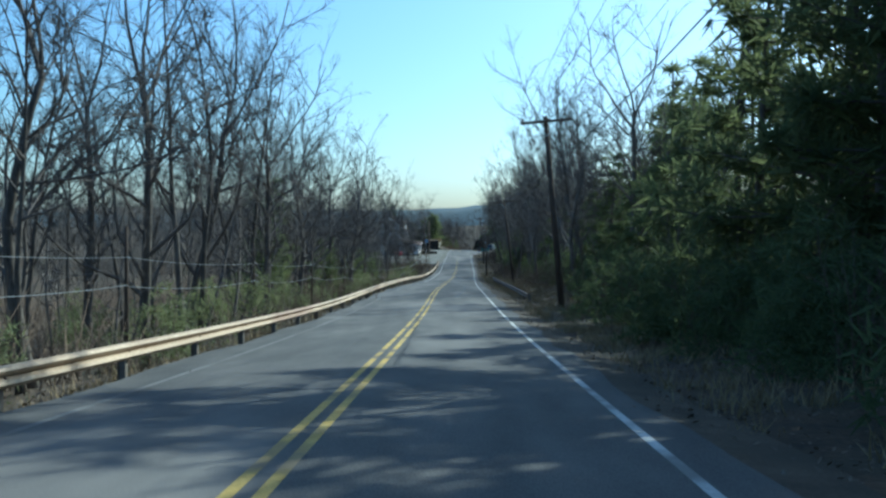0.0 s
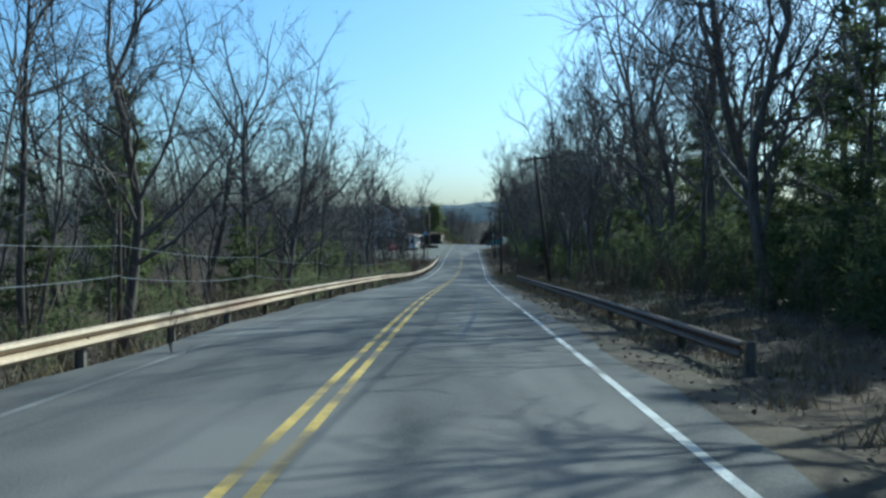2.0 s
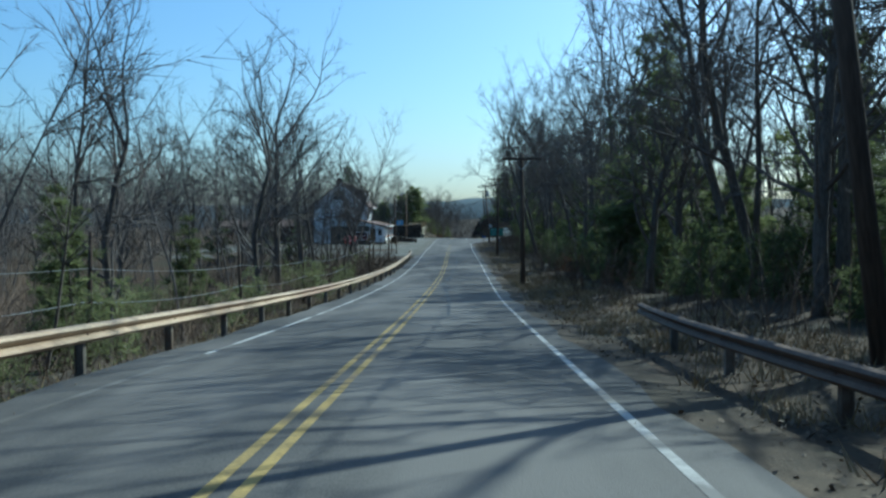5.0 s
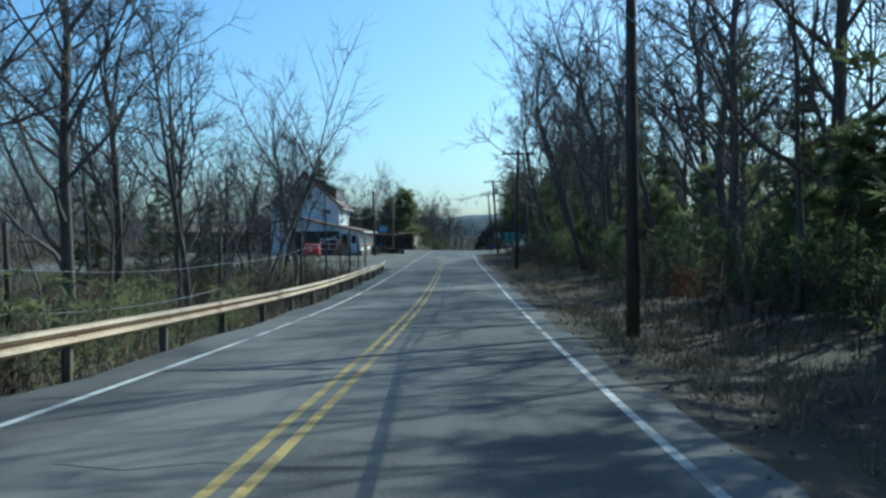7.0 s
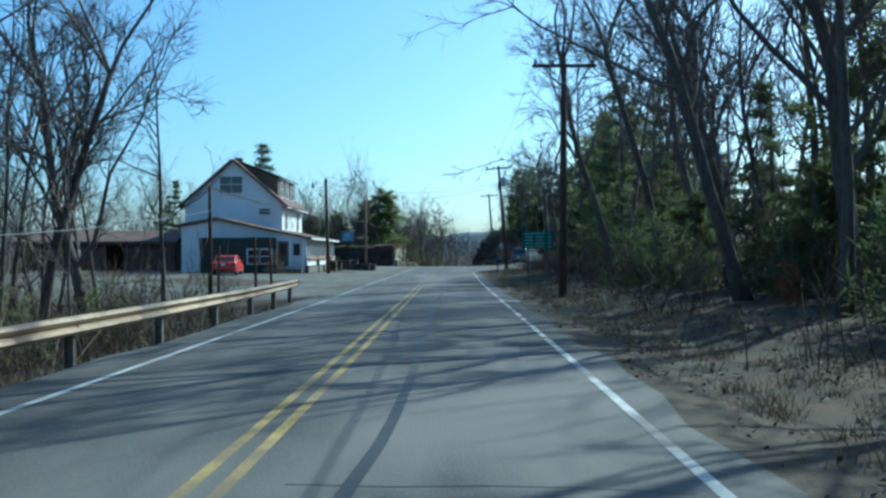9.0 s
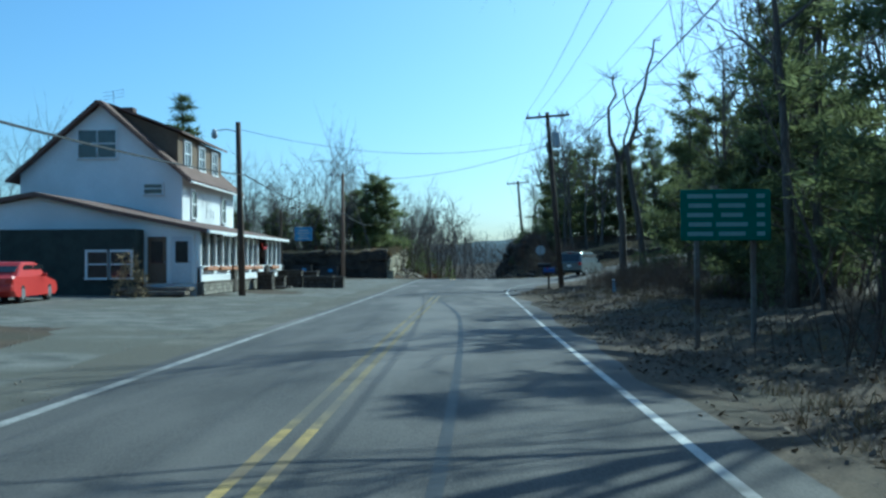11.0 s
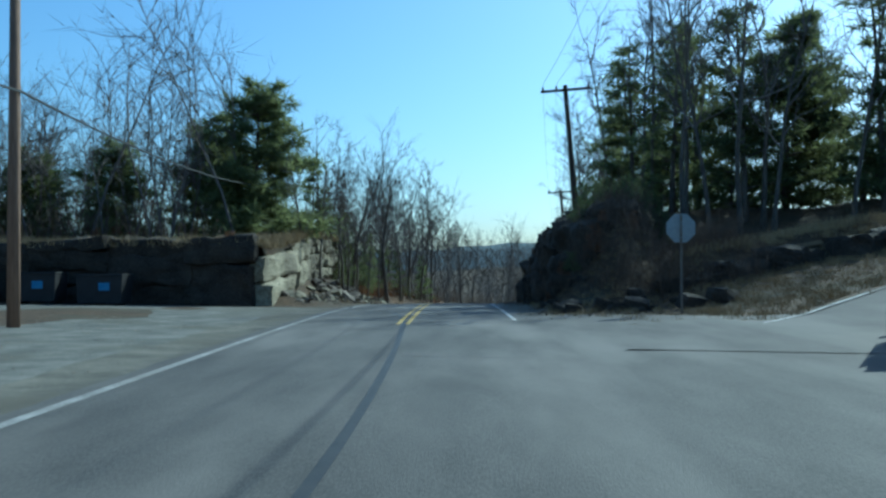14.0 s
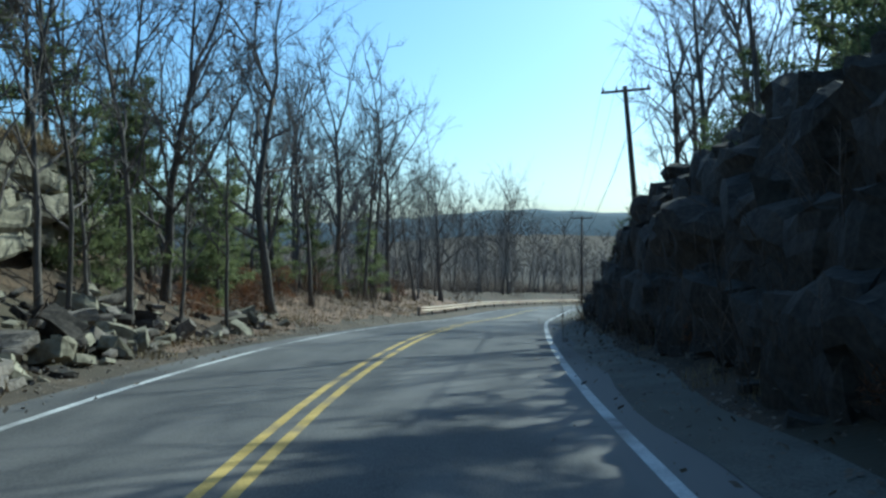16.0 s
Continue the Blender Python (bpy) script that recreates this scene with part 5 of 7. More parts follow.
# ---- poles and wires ----
def utility_pole(x, y, height, label, arm=True, transformer=False, mat=None, lean=(0, 0), lamp=0, arm_drop=0.25, lamp_up=0.0):
    zb = flat_z(x, y)
    ob = thing("utility_pole", label, "utility pole", "utility poles", m=pose(x, y, zb, lean[0], lean[1], 0))
    shaft = Geo().tube([Vector((0, 0, -0.5)), Vector((0, 0, height * 0.4)), Vector((0, 0, height))], [0.16, 0.145, 0.115], 10)
    part("shaft", shaft, mat or M["pole"], ob, smooth=True)
    if arm:
        part("crossarm", Geo().box(0, -0.16, height - arm_drop, 2.44, 0.10, 0.125, bevel=0.012), M["pole"], ob)
        for k in (-1.1, -0.45, 1.1):
            g = Geo().tube([Vector((k, -0.16, height - arm_drop + 0.06)), Vector((k, -0.16, height - arm_drop + 0.12)), Vector((k, -0.16, height - arm_drop + 0.24))], [0.03, 0.06, 0.03], 8)
            part("insulator", g, M["porcelain"], ob)
        for k in (-1, 1):
            part("brace", Geo().tube([Vector((k * 0.55, -0.14, height - arm_drop - 0.05)), Vector((0, -0.14, height - arm_drop - 0.7))], [0.018, 0.018], 4), M["steel"], ob)
    if transformer:
        part("transformer", Geo().tube([Vector((0.36, -0.1, height - v)) for v in (2.0, 1.95, 1.16, 1.1)], [0.20, 0.235, 0.235, 0.17], 14), M["steel"], ob, "grey transformer can")
        part("bushing", Geo().tube([Vector((0.36, -0.1, height - 1.1)), Vector((0.36, -0.1, height - 0.8))], [0.05, 0.03], 8), M["porcelain"], ob)
        part("bracket", Geo().box(0.12, -0.08, height - 1.5, 0.22, 0.06, 0.12), M["steel"], ob)
        part("cable_rack", Geo().box(-0.16, -0.06, height - 1.95, 0.08, 0.08, 0.55, bevel=0.01), M["black"], ob)
    if lamp:
        path = [Vector((0, 0, height - 0.45 + lamp_up)), Vector((lamp * 0.5, -0.1, height - 0.32 + lamp_up)), Vector((lamp * 1.0, -0.15, height - 0.38 + lamp_up))]
        part("lamp_arm", Geo().tube(path, [0.025, 0.025, 0.022], 6), M["steel"], ob)
        part("lamp_head", Geo().tube([Vector((lamp * 1.05, -0.15, height + lamp_up - v)) for v in (0.74, 0.68, 0.5, 0.36, 0.3)], [0.05, 0.13, 0.14, 0.09, 0.05], 10), M["steel"], ob, "galvanised street lamp head")
    return ob


POLES = [(4.0, -9, 9.2), (4.65, 45.7, 9.2), (5.6, 109.5, 9.5), (3.5, 154.5, 7.95), (4.05, 206, 9.1), (4.85, 258.8, 9.8), (5.6, 308.5, 7.35), (10.1, 349, 9.2), (17.5, 414, 10.5)]
LEANS = [0.6, -5.2, -7.0, -0.6, 0.6, -4.3, -4.5, -4.5, 0.6]
tops = []
for i, (x, y, h) in enumerate(POLES):
    utility_pole(x, y, h, "dark wooden utility pole with a crossarm and transformer" if i == 5 else "dark wooden utility pole with a crossarm", transformer=i == 5, lean=(0, LEANS[i]))
    tops.append(Vector((x + h * math.sin(radians(LEANS[i])), y, flat_z(x, y) + h)))
LAMP_POLES = [(-10.55, 248.3, 7.85), (-10.8, 284.7, 8.95)]
utility_pole(*LAMP_POLES[0], "plain wooden pole with a street lamp before the house", arm=False, lamp=-1, lean=(0, -1.2))
utility_pole(*LAMP_POLES[1], "plain wooden pole with a street lamp in the lot", arm=False, lamp=-0.85, mat=M["pole_light"], lamp_up=0.4)
lp = [Vector((x, y, flat_z(x, y) + h)) for x, y, h in LAMP_POLES]


def wire(a, b, sag, radius=0.012, label="black overhead wire between poles", n=14):
    pts = []
    for i in range(n + 1):
        t = i / n
        p = a.lerp(b, t)
        p.z -= sag * 4 * t * (1 - t)
        pts.append(p)
    return tagged(part("overhead_wire", Geo().tube(pts, [radius] * (n + 1), 4), M["cable"]), label, "wire", "overhead wires")


for a, b in zip(tops, tops[1:]):
    for k in (-1.1, -0.45, 1.1):
        wire(a + Vector((k, -0.16, 0)), b + Vector((k, -0.16, 0)), 0.8, 0.008)
    wire(a - Vector((0, 0.1, 2.6)), b - Vector((0, 0.1, 2.6)), 0.7, 0.016, "thick black telephone cable between poles")
wire(lp[0] - Vector((0, 0, 0.35)), tops[5] - Vector((0.1, 0, 1.6)), 0.9, 0.012)
wire(lp[1] - Vector((0, 0, 0.3)), tops[5] - Vector((0.1, 0, 1.9)), 0.8, 0.016)
left_cable = [Vector((-8.2, 201, flat_z(-8.2, 201) + 4.5)), lp[0] - Vector((-0.17, 0, 2.42)), lp[1] - Vector((-0.17, 0, 3.4)), Vector((-10.7, 312, -2.1))]
for a, b in zip(left_cable, left_cable[1:]):
    wire(a, b, 0.42, 0.034, "thick black telephone cable beside the lot")

# short posts with a slack wire in the left wood
FENCE = [(-11.0, 12.2), (-11.0, 30.5), (-10.9, 48.7), (-10.9, 67.0), (-10.9, 85.2), (-10.9, 103.5), (-10.7, 121.7), (-10.3, 138.5), (-9.8, 153), (-9.2, 168), (-8.7, 183), (-8.2, 201)]
ends = []
for x, y in FENCE:
    tie = float(road_z(y)) + float(np.interp(y, [30, 103, 168, 183, 201], [2.15, 1.5, 1.35, 1.75, 3.1]))     # where the wire is tied
    zb = flat_z(x, y)
    h = tie - zb + (1.0 if y < 170 else 0.8)
    ob = thing("wooden_post", "slim weathered wooden post carrying a slack wire", "post", "wire posts", m=pose(x, y, zb, 0, rng.uniform(-2, 2), 0))
    part("shaft", Geo().tube([Vector((0, 0, -0.3)), Vector((0.01, 0, h / 2)), Vector((0, 0, h))], [0.08, 0.07, 0.055], 7), M["pole"], ob, smooth=True)
    part("hook", Geo().box(0.06, 0, tie - zb, 0.05, 0.04, 0.08), M["steel"], ob)
    ends.append(Vector((x + 0.08, y, tie)))
for x, y, h in ((-8.45, 209.5, 2.4), (-7.95, 210.3, 2.3), (-9.8, 208.5, 2.0)):
    ob = thing("wooden_post", "short dark post at the lot's edge", "post", "lot posts", m=pose(x, y, flat_z(x, y), 0, rng.uniform(-2, 2), 0))
    part("shaft", Geo().tube([Vector((0, 0, -0.3)), Vector((0, 0, h - 0.1)), Vector((0, 0, h))], [0.06, 0.055, 0.03], 7), M["pole"], ob, smooth=True)
for a, b in zip(ends, ends[1:]):
    tagged(wire(a, b, 0.16, 0.011, "slack pale steel wire between wooden posts"), "slack pale steel wire between wooden posts", "wire", "fence wires").data.materials[0] = M["steel"]
    if a.y < 160:
        wire(a - Vector((0, 0, 0.95)), b - Vector((0, 0, 0.9)), 0.2, 0.016, "slack pale steel wire between wooden posts").data.materials[0] = M["steel"]


# ---- house ----
def house():
    gz = -7.82
    ob = thing("house", "white three-storey house with brown roof and glazed porch", "house", m=pose(0, 0, gz))
    X0, X1, Y0, Y1, EAVE, PEAK = -25.0, -16.0, 257.3, 268.6, 6.35, 10.25
    XM = (X0 + X1) / 2
    up = Matrix.Translation((0, Y0, 0))
    part("wall", Geo().prism([(X0, -0.2), (X1, -0.2), (X1, EAVE), (XM, PEAK - 0.1), (X0, EAVE)], Y1 - Y0, up), M["siding"], ob, "white clapboard walls")
    for k in range(1, 30):                                            # clapboard laps on the front
        z = 3.3 + k * 0.105
        if z < EAVE - 0.1:
            part("clapboard", Geo().box(X1 + 0.008, (Y0 + Y1) / 2, z, 0.016, Y1 - Y0, 0.02), M["siding"], ob)
    # roof: two slabs
    sl = (PEAK - EAVE) / (X1 - XM)
    for side in (1, -1):
        e = Vector((XM + side * (X1 - XM + 0.55), 0, EAVE - 0.55 * sl))
        r = Vector((XM, 0, PEAK))
        g = Geo()
        nrm = Vector((side * sl, 0, 1)).normalized() * 0.16
        pts = [(p.x, y, p.z) for y in (Y0 - 0.45, Y1 + 0.45) for p in (e, r, r + nrm, e + nrm)]
        g.add(pts, [(0, 1, 2, 3), (7, 6, 5, 4), (0, 4, 5, 1), (1, 5, 6, 2), (2, 6, 7, 3), (3, 7, 4, 0)])
        part("roof", g, M["shingle"], ob, "brown shingle roof slope")
    for side in (1, -1):                                              # barge boards
        a, b = Vector((XM + side * (X1 - XM + 0.55), Y0 - 0.47, EAVE - 0.55 * sl + 0.02)), Vector((XM, Y0 - 0.47, PEAK + 0.02))
        part("barge_board", Geo().tube([a, b], [0.10, 0.10], 4), M["shingle"], ob)
    part("gutter", Geo().box(X1 + 0.6, (Y0 + Y1) / 2, EAVE - 0.5, 0.12, Y1 - Y0 + 0.9, 0.10, bevel=0.02), M["trim"], ob)
    # shed dormer with three windows
    dx, dz0, dz1 = X1 - 0.55, EAVE + 0.35, EAVE + 2.35
    part("dormer", Geo().prism([(dx, dz0 - 0.3), (dx, dz1), (XM + 0.3, PEAK - 0.12), (XM + 0.3, dz0 - 0.3)], 9.3, Matrix.Translation((0, Y0 + 1.0, 0))), M["dormer"], ob, "brown shingled shed dormer")
    part("dormer_roof", Geo().prism([(dx + 0.35, dz1 - 0.02), (dx + 0.35, dz1 + 0.1), (XM + 0.2, PEAK + 0.12), (XM + 0.2, PEAK - 0.02)], 9.9, Matrix.Translation((0, Y0 + 0.7, 0))), M["shingle"], ob)

    def window(x, y, z, w, h, axis="x", panes=2, trim="trim"):
        """A window in a wall that looks to +x (axis x) or to -y (axis y)."""
        m = Matrix.Translation((x, y, z)) @ (Matrix.Rotation(radians(90), 4, "Z") if axis == "x" else Matrix.Identity(4))
        wd = part("window", Geo().box(0, -0.02, 0, w, 0.03, h, m), M["glass"], ob, "dark window pane")
        g = Geo()
        for s in (-1, 1):
            part("frame_side", Geo().box(s * (w / 2 + 0.04), -0.05, 0, 0.10, 0.08, h + 0.2, m), M[trim], wd)
        part("frame_top", Geo().box(0, -0.05, h / 2 + 0.05, w, 0.08, 0.10, m), M[trim], wd)
        part("sill", Geo().box(0, -0.07, -h / 2 - 0.05, w + 0.2, 0.14, 0.08, m), M[trim], wd)
        part("rail", Geo().box(0, -0.045, 0.02, w, 0.04, 0.06, m), M[trim], wd)
        for k in range(1, panes):
            part("mullion", Geo().box(-w / 2 + w * k / panes, -0.045, 0, 0.05, 0.04, h, m), M[trim], wd)
        return wd

    for y in (260.0, 262.9, 265.8):
        window(dx, y, dz0 + 1.0, 1.15, 1.35)
    for y in (259.4, 265.9):
        window(X1, y, 4.75, 0.95, 1.5, panes=1)
    window(XM - 0.2, Y0, 8.0, 2.1, 1.5, "y", 2, "siding")
    window(XM + 2.9, Y0, 5.5, 1.0, 0.5, "y", 1, "siding")
    # painted lettering on the front, as plain strokes
    for y, z, w, h in ((261.2, 5.1, 0.12, 0.75), (261.55, 5.2, 0.3, 0.1), (262.1, 4.6, 0.14, 1.05), (262.4, 5.0, 0.4, 0.12), (262.45, 4.5, 0.4, 0.12), (263.0, 4.4, 0.32, 0.5), (263.6, 4.35, 0.3, 0.5)):
        part("lettering", Geo().box(X1 + 0.022, y, z, 0.012, w, h), M["grey_letter"], ob)
    # chimney and aerial
    part("chimney", Geo().box(XM - 1.2, 265.0, PEAK + 0.2, 0.7, 0.7, 1.6, bevel=0.03), M["brick"], ob)
    a = part("aerial", Geo().tube([Vector((XM + 0.1, Y0 + 1.6, PEAK)), Vector((XM + 0.1, Y0 + 1.6, PEAK + 0.95))], [0.02, 0.015], 5), M["steel"], ob)
    for z in (0.55, 0.75, 0.95):
        part("aerial_rod", Geo().tube([Vector((XM - 0.5, Y0 + 1.6, PEAK + z - 0.1)), Vector((XM + 0.7, Y0 + 1.6, PEAK + z + 0.1))], [0.012, 0.012], 4), M["steel"], a)
    # wing in front of the gable, and the glazed porch along the front
    PX, PY0, PY1 = -12.2, 247.4, 265.4
    wl = Matrix.Translation((0, PY0, 0))
    part("wing_wall", Geo().prism([(-22.5, -0.2), (PX, -0.2), (PX, 0.62), (PX - 0.02, 0.62), (PX - 0.02, 2.85), (-16.4, 3.67), (-19.5, 4.38), (-22.5, 3.85)], 0.25, wl), M["siding"], ob, "white rendered wing wall")
    part("wing_body", Geo().prism([(-22.4, -0.2), (-16.2, -0.2), (-16.2, 3.6), (-22.4, 3.6)], Y0 - PY0 - 0.28, Matrix.Translation((0, PY0 + 0.26, 0))), M["siding"], ob)
    part("brick_front", Geo().box(-17.7, PY0 - 0.55, 1.35, 6.0, 1.0, 3.1, bevel=0.03), M["bay"], ob, "dark green boarded bay")
    for k in (-16.35, -15.35):
        window(k, PY0 - 1.06, 1.35, 0.9, 1.1, "y", 1)
    rs = Geo()
    rs.prism([(PX + 0.45, 2.72), (PX + 0.45, 2.9), (-16.4, 3.86), (-16.4, 3.68)], PY1 - PY0 + 0.8, Matrix.Translation((0, PY0 - 0.4, 0)))
    part("porch_roof", rs, M["shingle"], ob, "low brown shingle porch roof")
    part("wing_roof", Geo().prism([(-16.4, 3.69), (-16.4, 3.87), (-19.5, 4.6), (-23.0, 4.0), (-23.0, 3.8), (-19.5, 4.4)], Y0 - PY0 + 0.38, Matrix.Translation((0, PY0 - 0.4, 0))), M["shingle"], ob)
    part("porch_fascia", Geo().box(PX + 0.44, (PY0 + PY1) / 2, 2.80, 0.06, PY1 - PY0 + 0.82, 0.13), M["trim"], ob)
    part("porch_base", Geo().box(PX - 0.05, (PY0 + PY1) / 2, 0.86, 0.16, PY1 - PY0, 0.72), M["siding"], ob, "white panelled porch parapet")
    base = part("foundation", Geo().box(PX - 0.02, (PY0 + PY1) / 2, 0.25, 0.24, PY1 - PY0 + 0.06, 0.55), M["shade_wall_stone"], ob, "grey stone foundation")
    zz = -0.02
    while zz < 0.46:
        c, y = rng.uniform(0.12, 0.2), PY0
        while y < PY1 - 0.08:
            w = min(rng.uniform(0.18, 0.5), PY1 - y)
            part("stone", Geo().box(PX + 0.1, y + w / 2, zz + c / 2, 0.12 + rng.uniform(-0.02, 0.03), w - 0.02, c - 0.015, bevel=0.02), M["pale_stone"], base)
            y += w
        zz += c
    part("water_table", Geo().box(PX + 0.08, (PY0 + PY1) / 2, 0.535, 0.26, PY1 - PY0 + 0.1, 0.06, bevel=0.015), M["stone"], ob, "sloping stone sill over the foundation")
    for k in range(4):
        part("parapet_board", Geo().box(PX + 0.045, (PY0 + PY1) / 2, 0.66 + 0.16 * k, 0.03, PY1 - PY0, 0.15, bevel=0.006), M["siding"], ob)
    part("porch_back", Geo().box(-15.9, (Y0 + PY1) / 2, 1.6, 0.1, PY1 - Y0, 3.2), M["siding"], ob)
    part("porch_floor", Geo().box(-14.1, (PY0 + PY1) / 2, 0.55, 3.6, PY1 - PY0 - 0.6, 0.12), M["brick"], ob)
    for i in range(15):
        y = PY0 + 0.15 + i * (PY1 - PY0 - 0.3) / 14
        if i == 10:
            continue
        part("porch_post", Geo().box(PX - 0.05, y, 1.98, 0.13, 0.14, 1.55, bevel=0.012), M["trim"], ob)
        if i < 14 and i != 9:
            pane = part("porch_pane", Geo().box(PX - 0.09, y + (PY1 - PY0 - 0.3) / 28, 1.98, 0.02, (PY1 - PY0 - 0.3) / 14 - 0.14, 1.52), M["glass"], ob)
    part("porch_rail", Geo().box(PX + 0.02, (PY0 + PY1) / 2, 1.24, 0.2, PY1 - PY0, 0.08, bevel=0.015), M["trim"], ob)
    for i in range(7):
        y = PY0 + 1.3 + i * 2.35
        if abs(y - 260.4) < 0.6:
            continue
        bx = part("window_box", Geo().box(PX + 0.15, y, 1.15, 0.2, 1.9, 0.16, bevel=0.02), M["planter"], ob)
        fl = Geo()
        for _ in range(60):
            needles(rng, fl, Vector((PX + 0.16 + rng.gauss(0, 0.05), y + rng.uniform(-0.8, 0.8), 1.24)), 0.09, 3)
        part("flowers", fl, M["flower"], bx, "orange flowers in a window box")
    swag = [Vector((PX + 0.06, 259.6 + 1.5 * t, 2.5 - 0.28 * math.sin(math.pi * t))) for t in (0, 0.2, 0.4, 0.6, 0.8, 1)]
    part("swag", Geo().tube(swag, [0.05, 0.07, 0.08, 0.08, 0.07, 0.05], 6), M["car_red"], ob, "faded red swag over the porch door")
    # porch end wall and doors on the wing
    part("porch_end", Geo().box(-14.1, PY1 - 0.1, 1.6, 3.7, 0.16, 2.6), M["siding"], ob)
    for x, w, mat in ((-13.0, 0.9, "door_paint"), (-14.1, 0.85, "dormer")):
        dr = part("door", Geo().box(x, PY0 - 0.04, 1.55, w, 0.07, 2.05, bevel=0.01), M[mat], ob, "panelled door in the white wing")
        part("door_pane", Geo().box(x, PY0 - 0.085, 1.9, w * 0.62, 0.02, 0.95), M["glass"], dr)
        part("door_knob", Geo().box(x + w * 0.4, PY0 - 0.11, 1.45, 0.06, 0.06, 0.06, bevel=0.02), M["steel"], dr)
        for s in (-1, 1):
            part("door_jamb", Geo().box(x + s * (w / 2 + 0.06), PY0 - 0.05, 1.58, 0.1, 0.1, 2.2), M["trim"], dr)
    part("front_step", Geo().box(-14.0, PY0 - 0.7, 0.28, 3.2, 1.3, 0.16, bevel=0.02), M["stone"], ob)
    part("front_step", Geo().box(-13.6, PY0 - 1.6, 0.12, 2.6, 0.7, 0.16, bevel=0.02), M["stone"], ob)
    return ob



house()


def outbuilding():
    """A long low shed with open bays beside the house."""
    x0, x1, y0, y1 = -41.0, -26.2, 257.5, 265.0
    ob = thing("shed", "long low brown wooden shed beside the white house", "shed", m=pose(0, 0, flat_z(-33, 261)))
    part("back_wall", Geo().box((x0 + x1) / 2, y1 - 0.1, 1.2, x1 - x0, 0.2, 2.6), M["dormer"], ob)
    for x in (x0 + 0.1, x1 - 0.1):
        part("end_wall", Geo().box(x, (y0 + y1) / 2, 1.2, 0.2, y1 - y0 - 0.44, 2.6), M["dormer"], ob)
    for i in range(8):
        x = x0 + 0.3 + i * (x1 - x0 - 0.6) / 7
        part("post", Geo().box(x, y0 + 0.1, 1.15, 0.18, 0.18, 2.7, bevel=0.015), M["dormer"], ob)
        if i < 7 and i % 3 != 1:
            dw = part("garage_door", Geo().box(x + (x1 - x0 - 0.6) / 14, y0 + 0.14, 1.1, (x1 - x0 - 0.6) / 7 - 0.2, 0.06, 2.2), M["brick"], ob, "dark board door")
            for k in range(1, 4):
                part("batten", Geo().box(x + (x1 - x0 - 0.6) / 14, y0 + 0.095, 0.1 + 0.55 * k, (x1 - x0 - 0.6) / 7 - 0.2, 0.03, 0.06), M["dormer"], dw)
    part("header", Geo().box((x0 + x1) / 2, y0 + 0.1, 2.5, x1 - x0, 0.22, 0.3), M["dormer"], ob)
    ym = (y0 + y1) / 2
    m = Matrix.Translation((x0 - 0.4, 0, 0)) @ Matrix.Rotation(radians(90), 4, "Z")
    for a, b in ((y0 - 0.4, ym), (y1 + 0.4, ym)):
        part("roof", Geo().prism([(a, 2.55), (b, 3.65), (b, 3.78), (a, 2.68)], -(x1 - x0 + 0.8), m), M["shingle"], ob, "low brown shingle roof slope")
    return ob


outbuilding()


# ---- rock cut, walls, signs and cars ----
def boulder(seed, sx, sy, sz, cuts=3, rough=0.12):
    """A broken block of stone with ledges."""
    r = random.Random(seed)
    bm = bmesh.new()
    bmesh.ops.create_cube(bm, size=1)
    bmesh.ops.subdivide_edges(bm, edges=bm.edges[:], cuts=cuts, use_grid_fill=True)
    off = Vector((r.uniform(0, 50), r.uniform(0, 50), r.uniform(0, 50)))
    for v in bm.verts:
        p = Vector((v.co.x * sx, v.co.y * sy, v.co.z * sz))
        edge = sorted((abs(v.co.x), abs(v.co.y), abs(v.co.z)))
        worn = 1 - 0.09 * max(0.0, edge[1] - 0.3) * 5 * min(1.0, edge[2] * 2)
        p = Vector((p.x * worn, p.y * (1 - (1 - worn) * min(sx, sz) / max(sy, 0.01)), p.z * worn))
        n = noise.noise_vector(p * 0.7 + off) * rough * 1.5 + noise.noise_vector(p * 2.2 + off) * rough * 0.6 + noise.noise_vector(p * 6 + off) * rough * 0.25
        v.co = p + n
    g = Geo()
    bm.verts.ensure_lookup_table()
    g.add([v.co.to_tuple() for v in bm.verts], [tuple(w.index for w in f.verts) for f in bm.faces])
    bm.free()
    return g


def moved(geo, m):
    g = Geo()
    g.add([tuple(m @ Vector(v)) for v in geo.v], geo.f)
    return g


rock = thing("rock_outcrop", "cut sandstone outcrop with a sunlit ledged face", "rock")
zb = -7.95
k = 0


def brow(y):
    """How much higher the rock's top is than at its corner."""
    return min(max((y - 303) * 0.09, 0.0), 0.9)



y = 301.6
while y < 325:                                                         # courses dip a little towards the lot
    step = (7.4 if y < 303 else 4.6) if y < 311 else rng.uniform(1.4, 2.8)
    base = 0.15 + (y - 301.6) * 0.055
    z = base
    total = 2.3 + brow(y) - base
    count = 2 if y < 311 else rng.choice((3, 4, 5))
    for c in range(count):
        h = total / count * rng.uniform(0.88, 1.12)
        k += 1
        x = -8.95 - 0.09 * (z - base) + rng.uniform(-0.14, 0.14) - (0.35 if y > 319 and z < 1.6 else 0)
        part("rock_block", moved(boulder(k, 2.0, step + 0.12, h + 0.05, 9 if y < 311 else 5, 0.13 if y < 311 else 0.17), pose(x, y + step / 2, zb + z + h / 2, rng.uniform(2, 5), rng.uniform(-3, 3), rng.uniform(-3, 3))), M["rock"], rock)
        z += h
    y += step
# the outcrop's side turned from the sun, darkened by its stone colour
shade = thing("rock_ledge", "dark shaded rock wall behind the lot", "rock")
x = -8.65
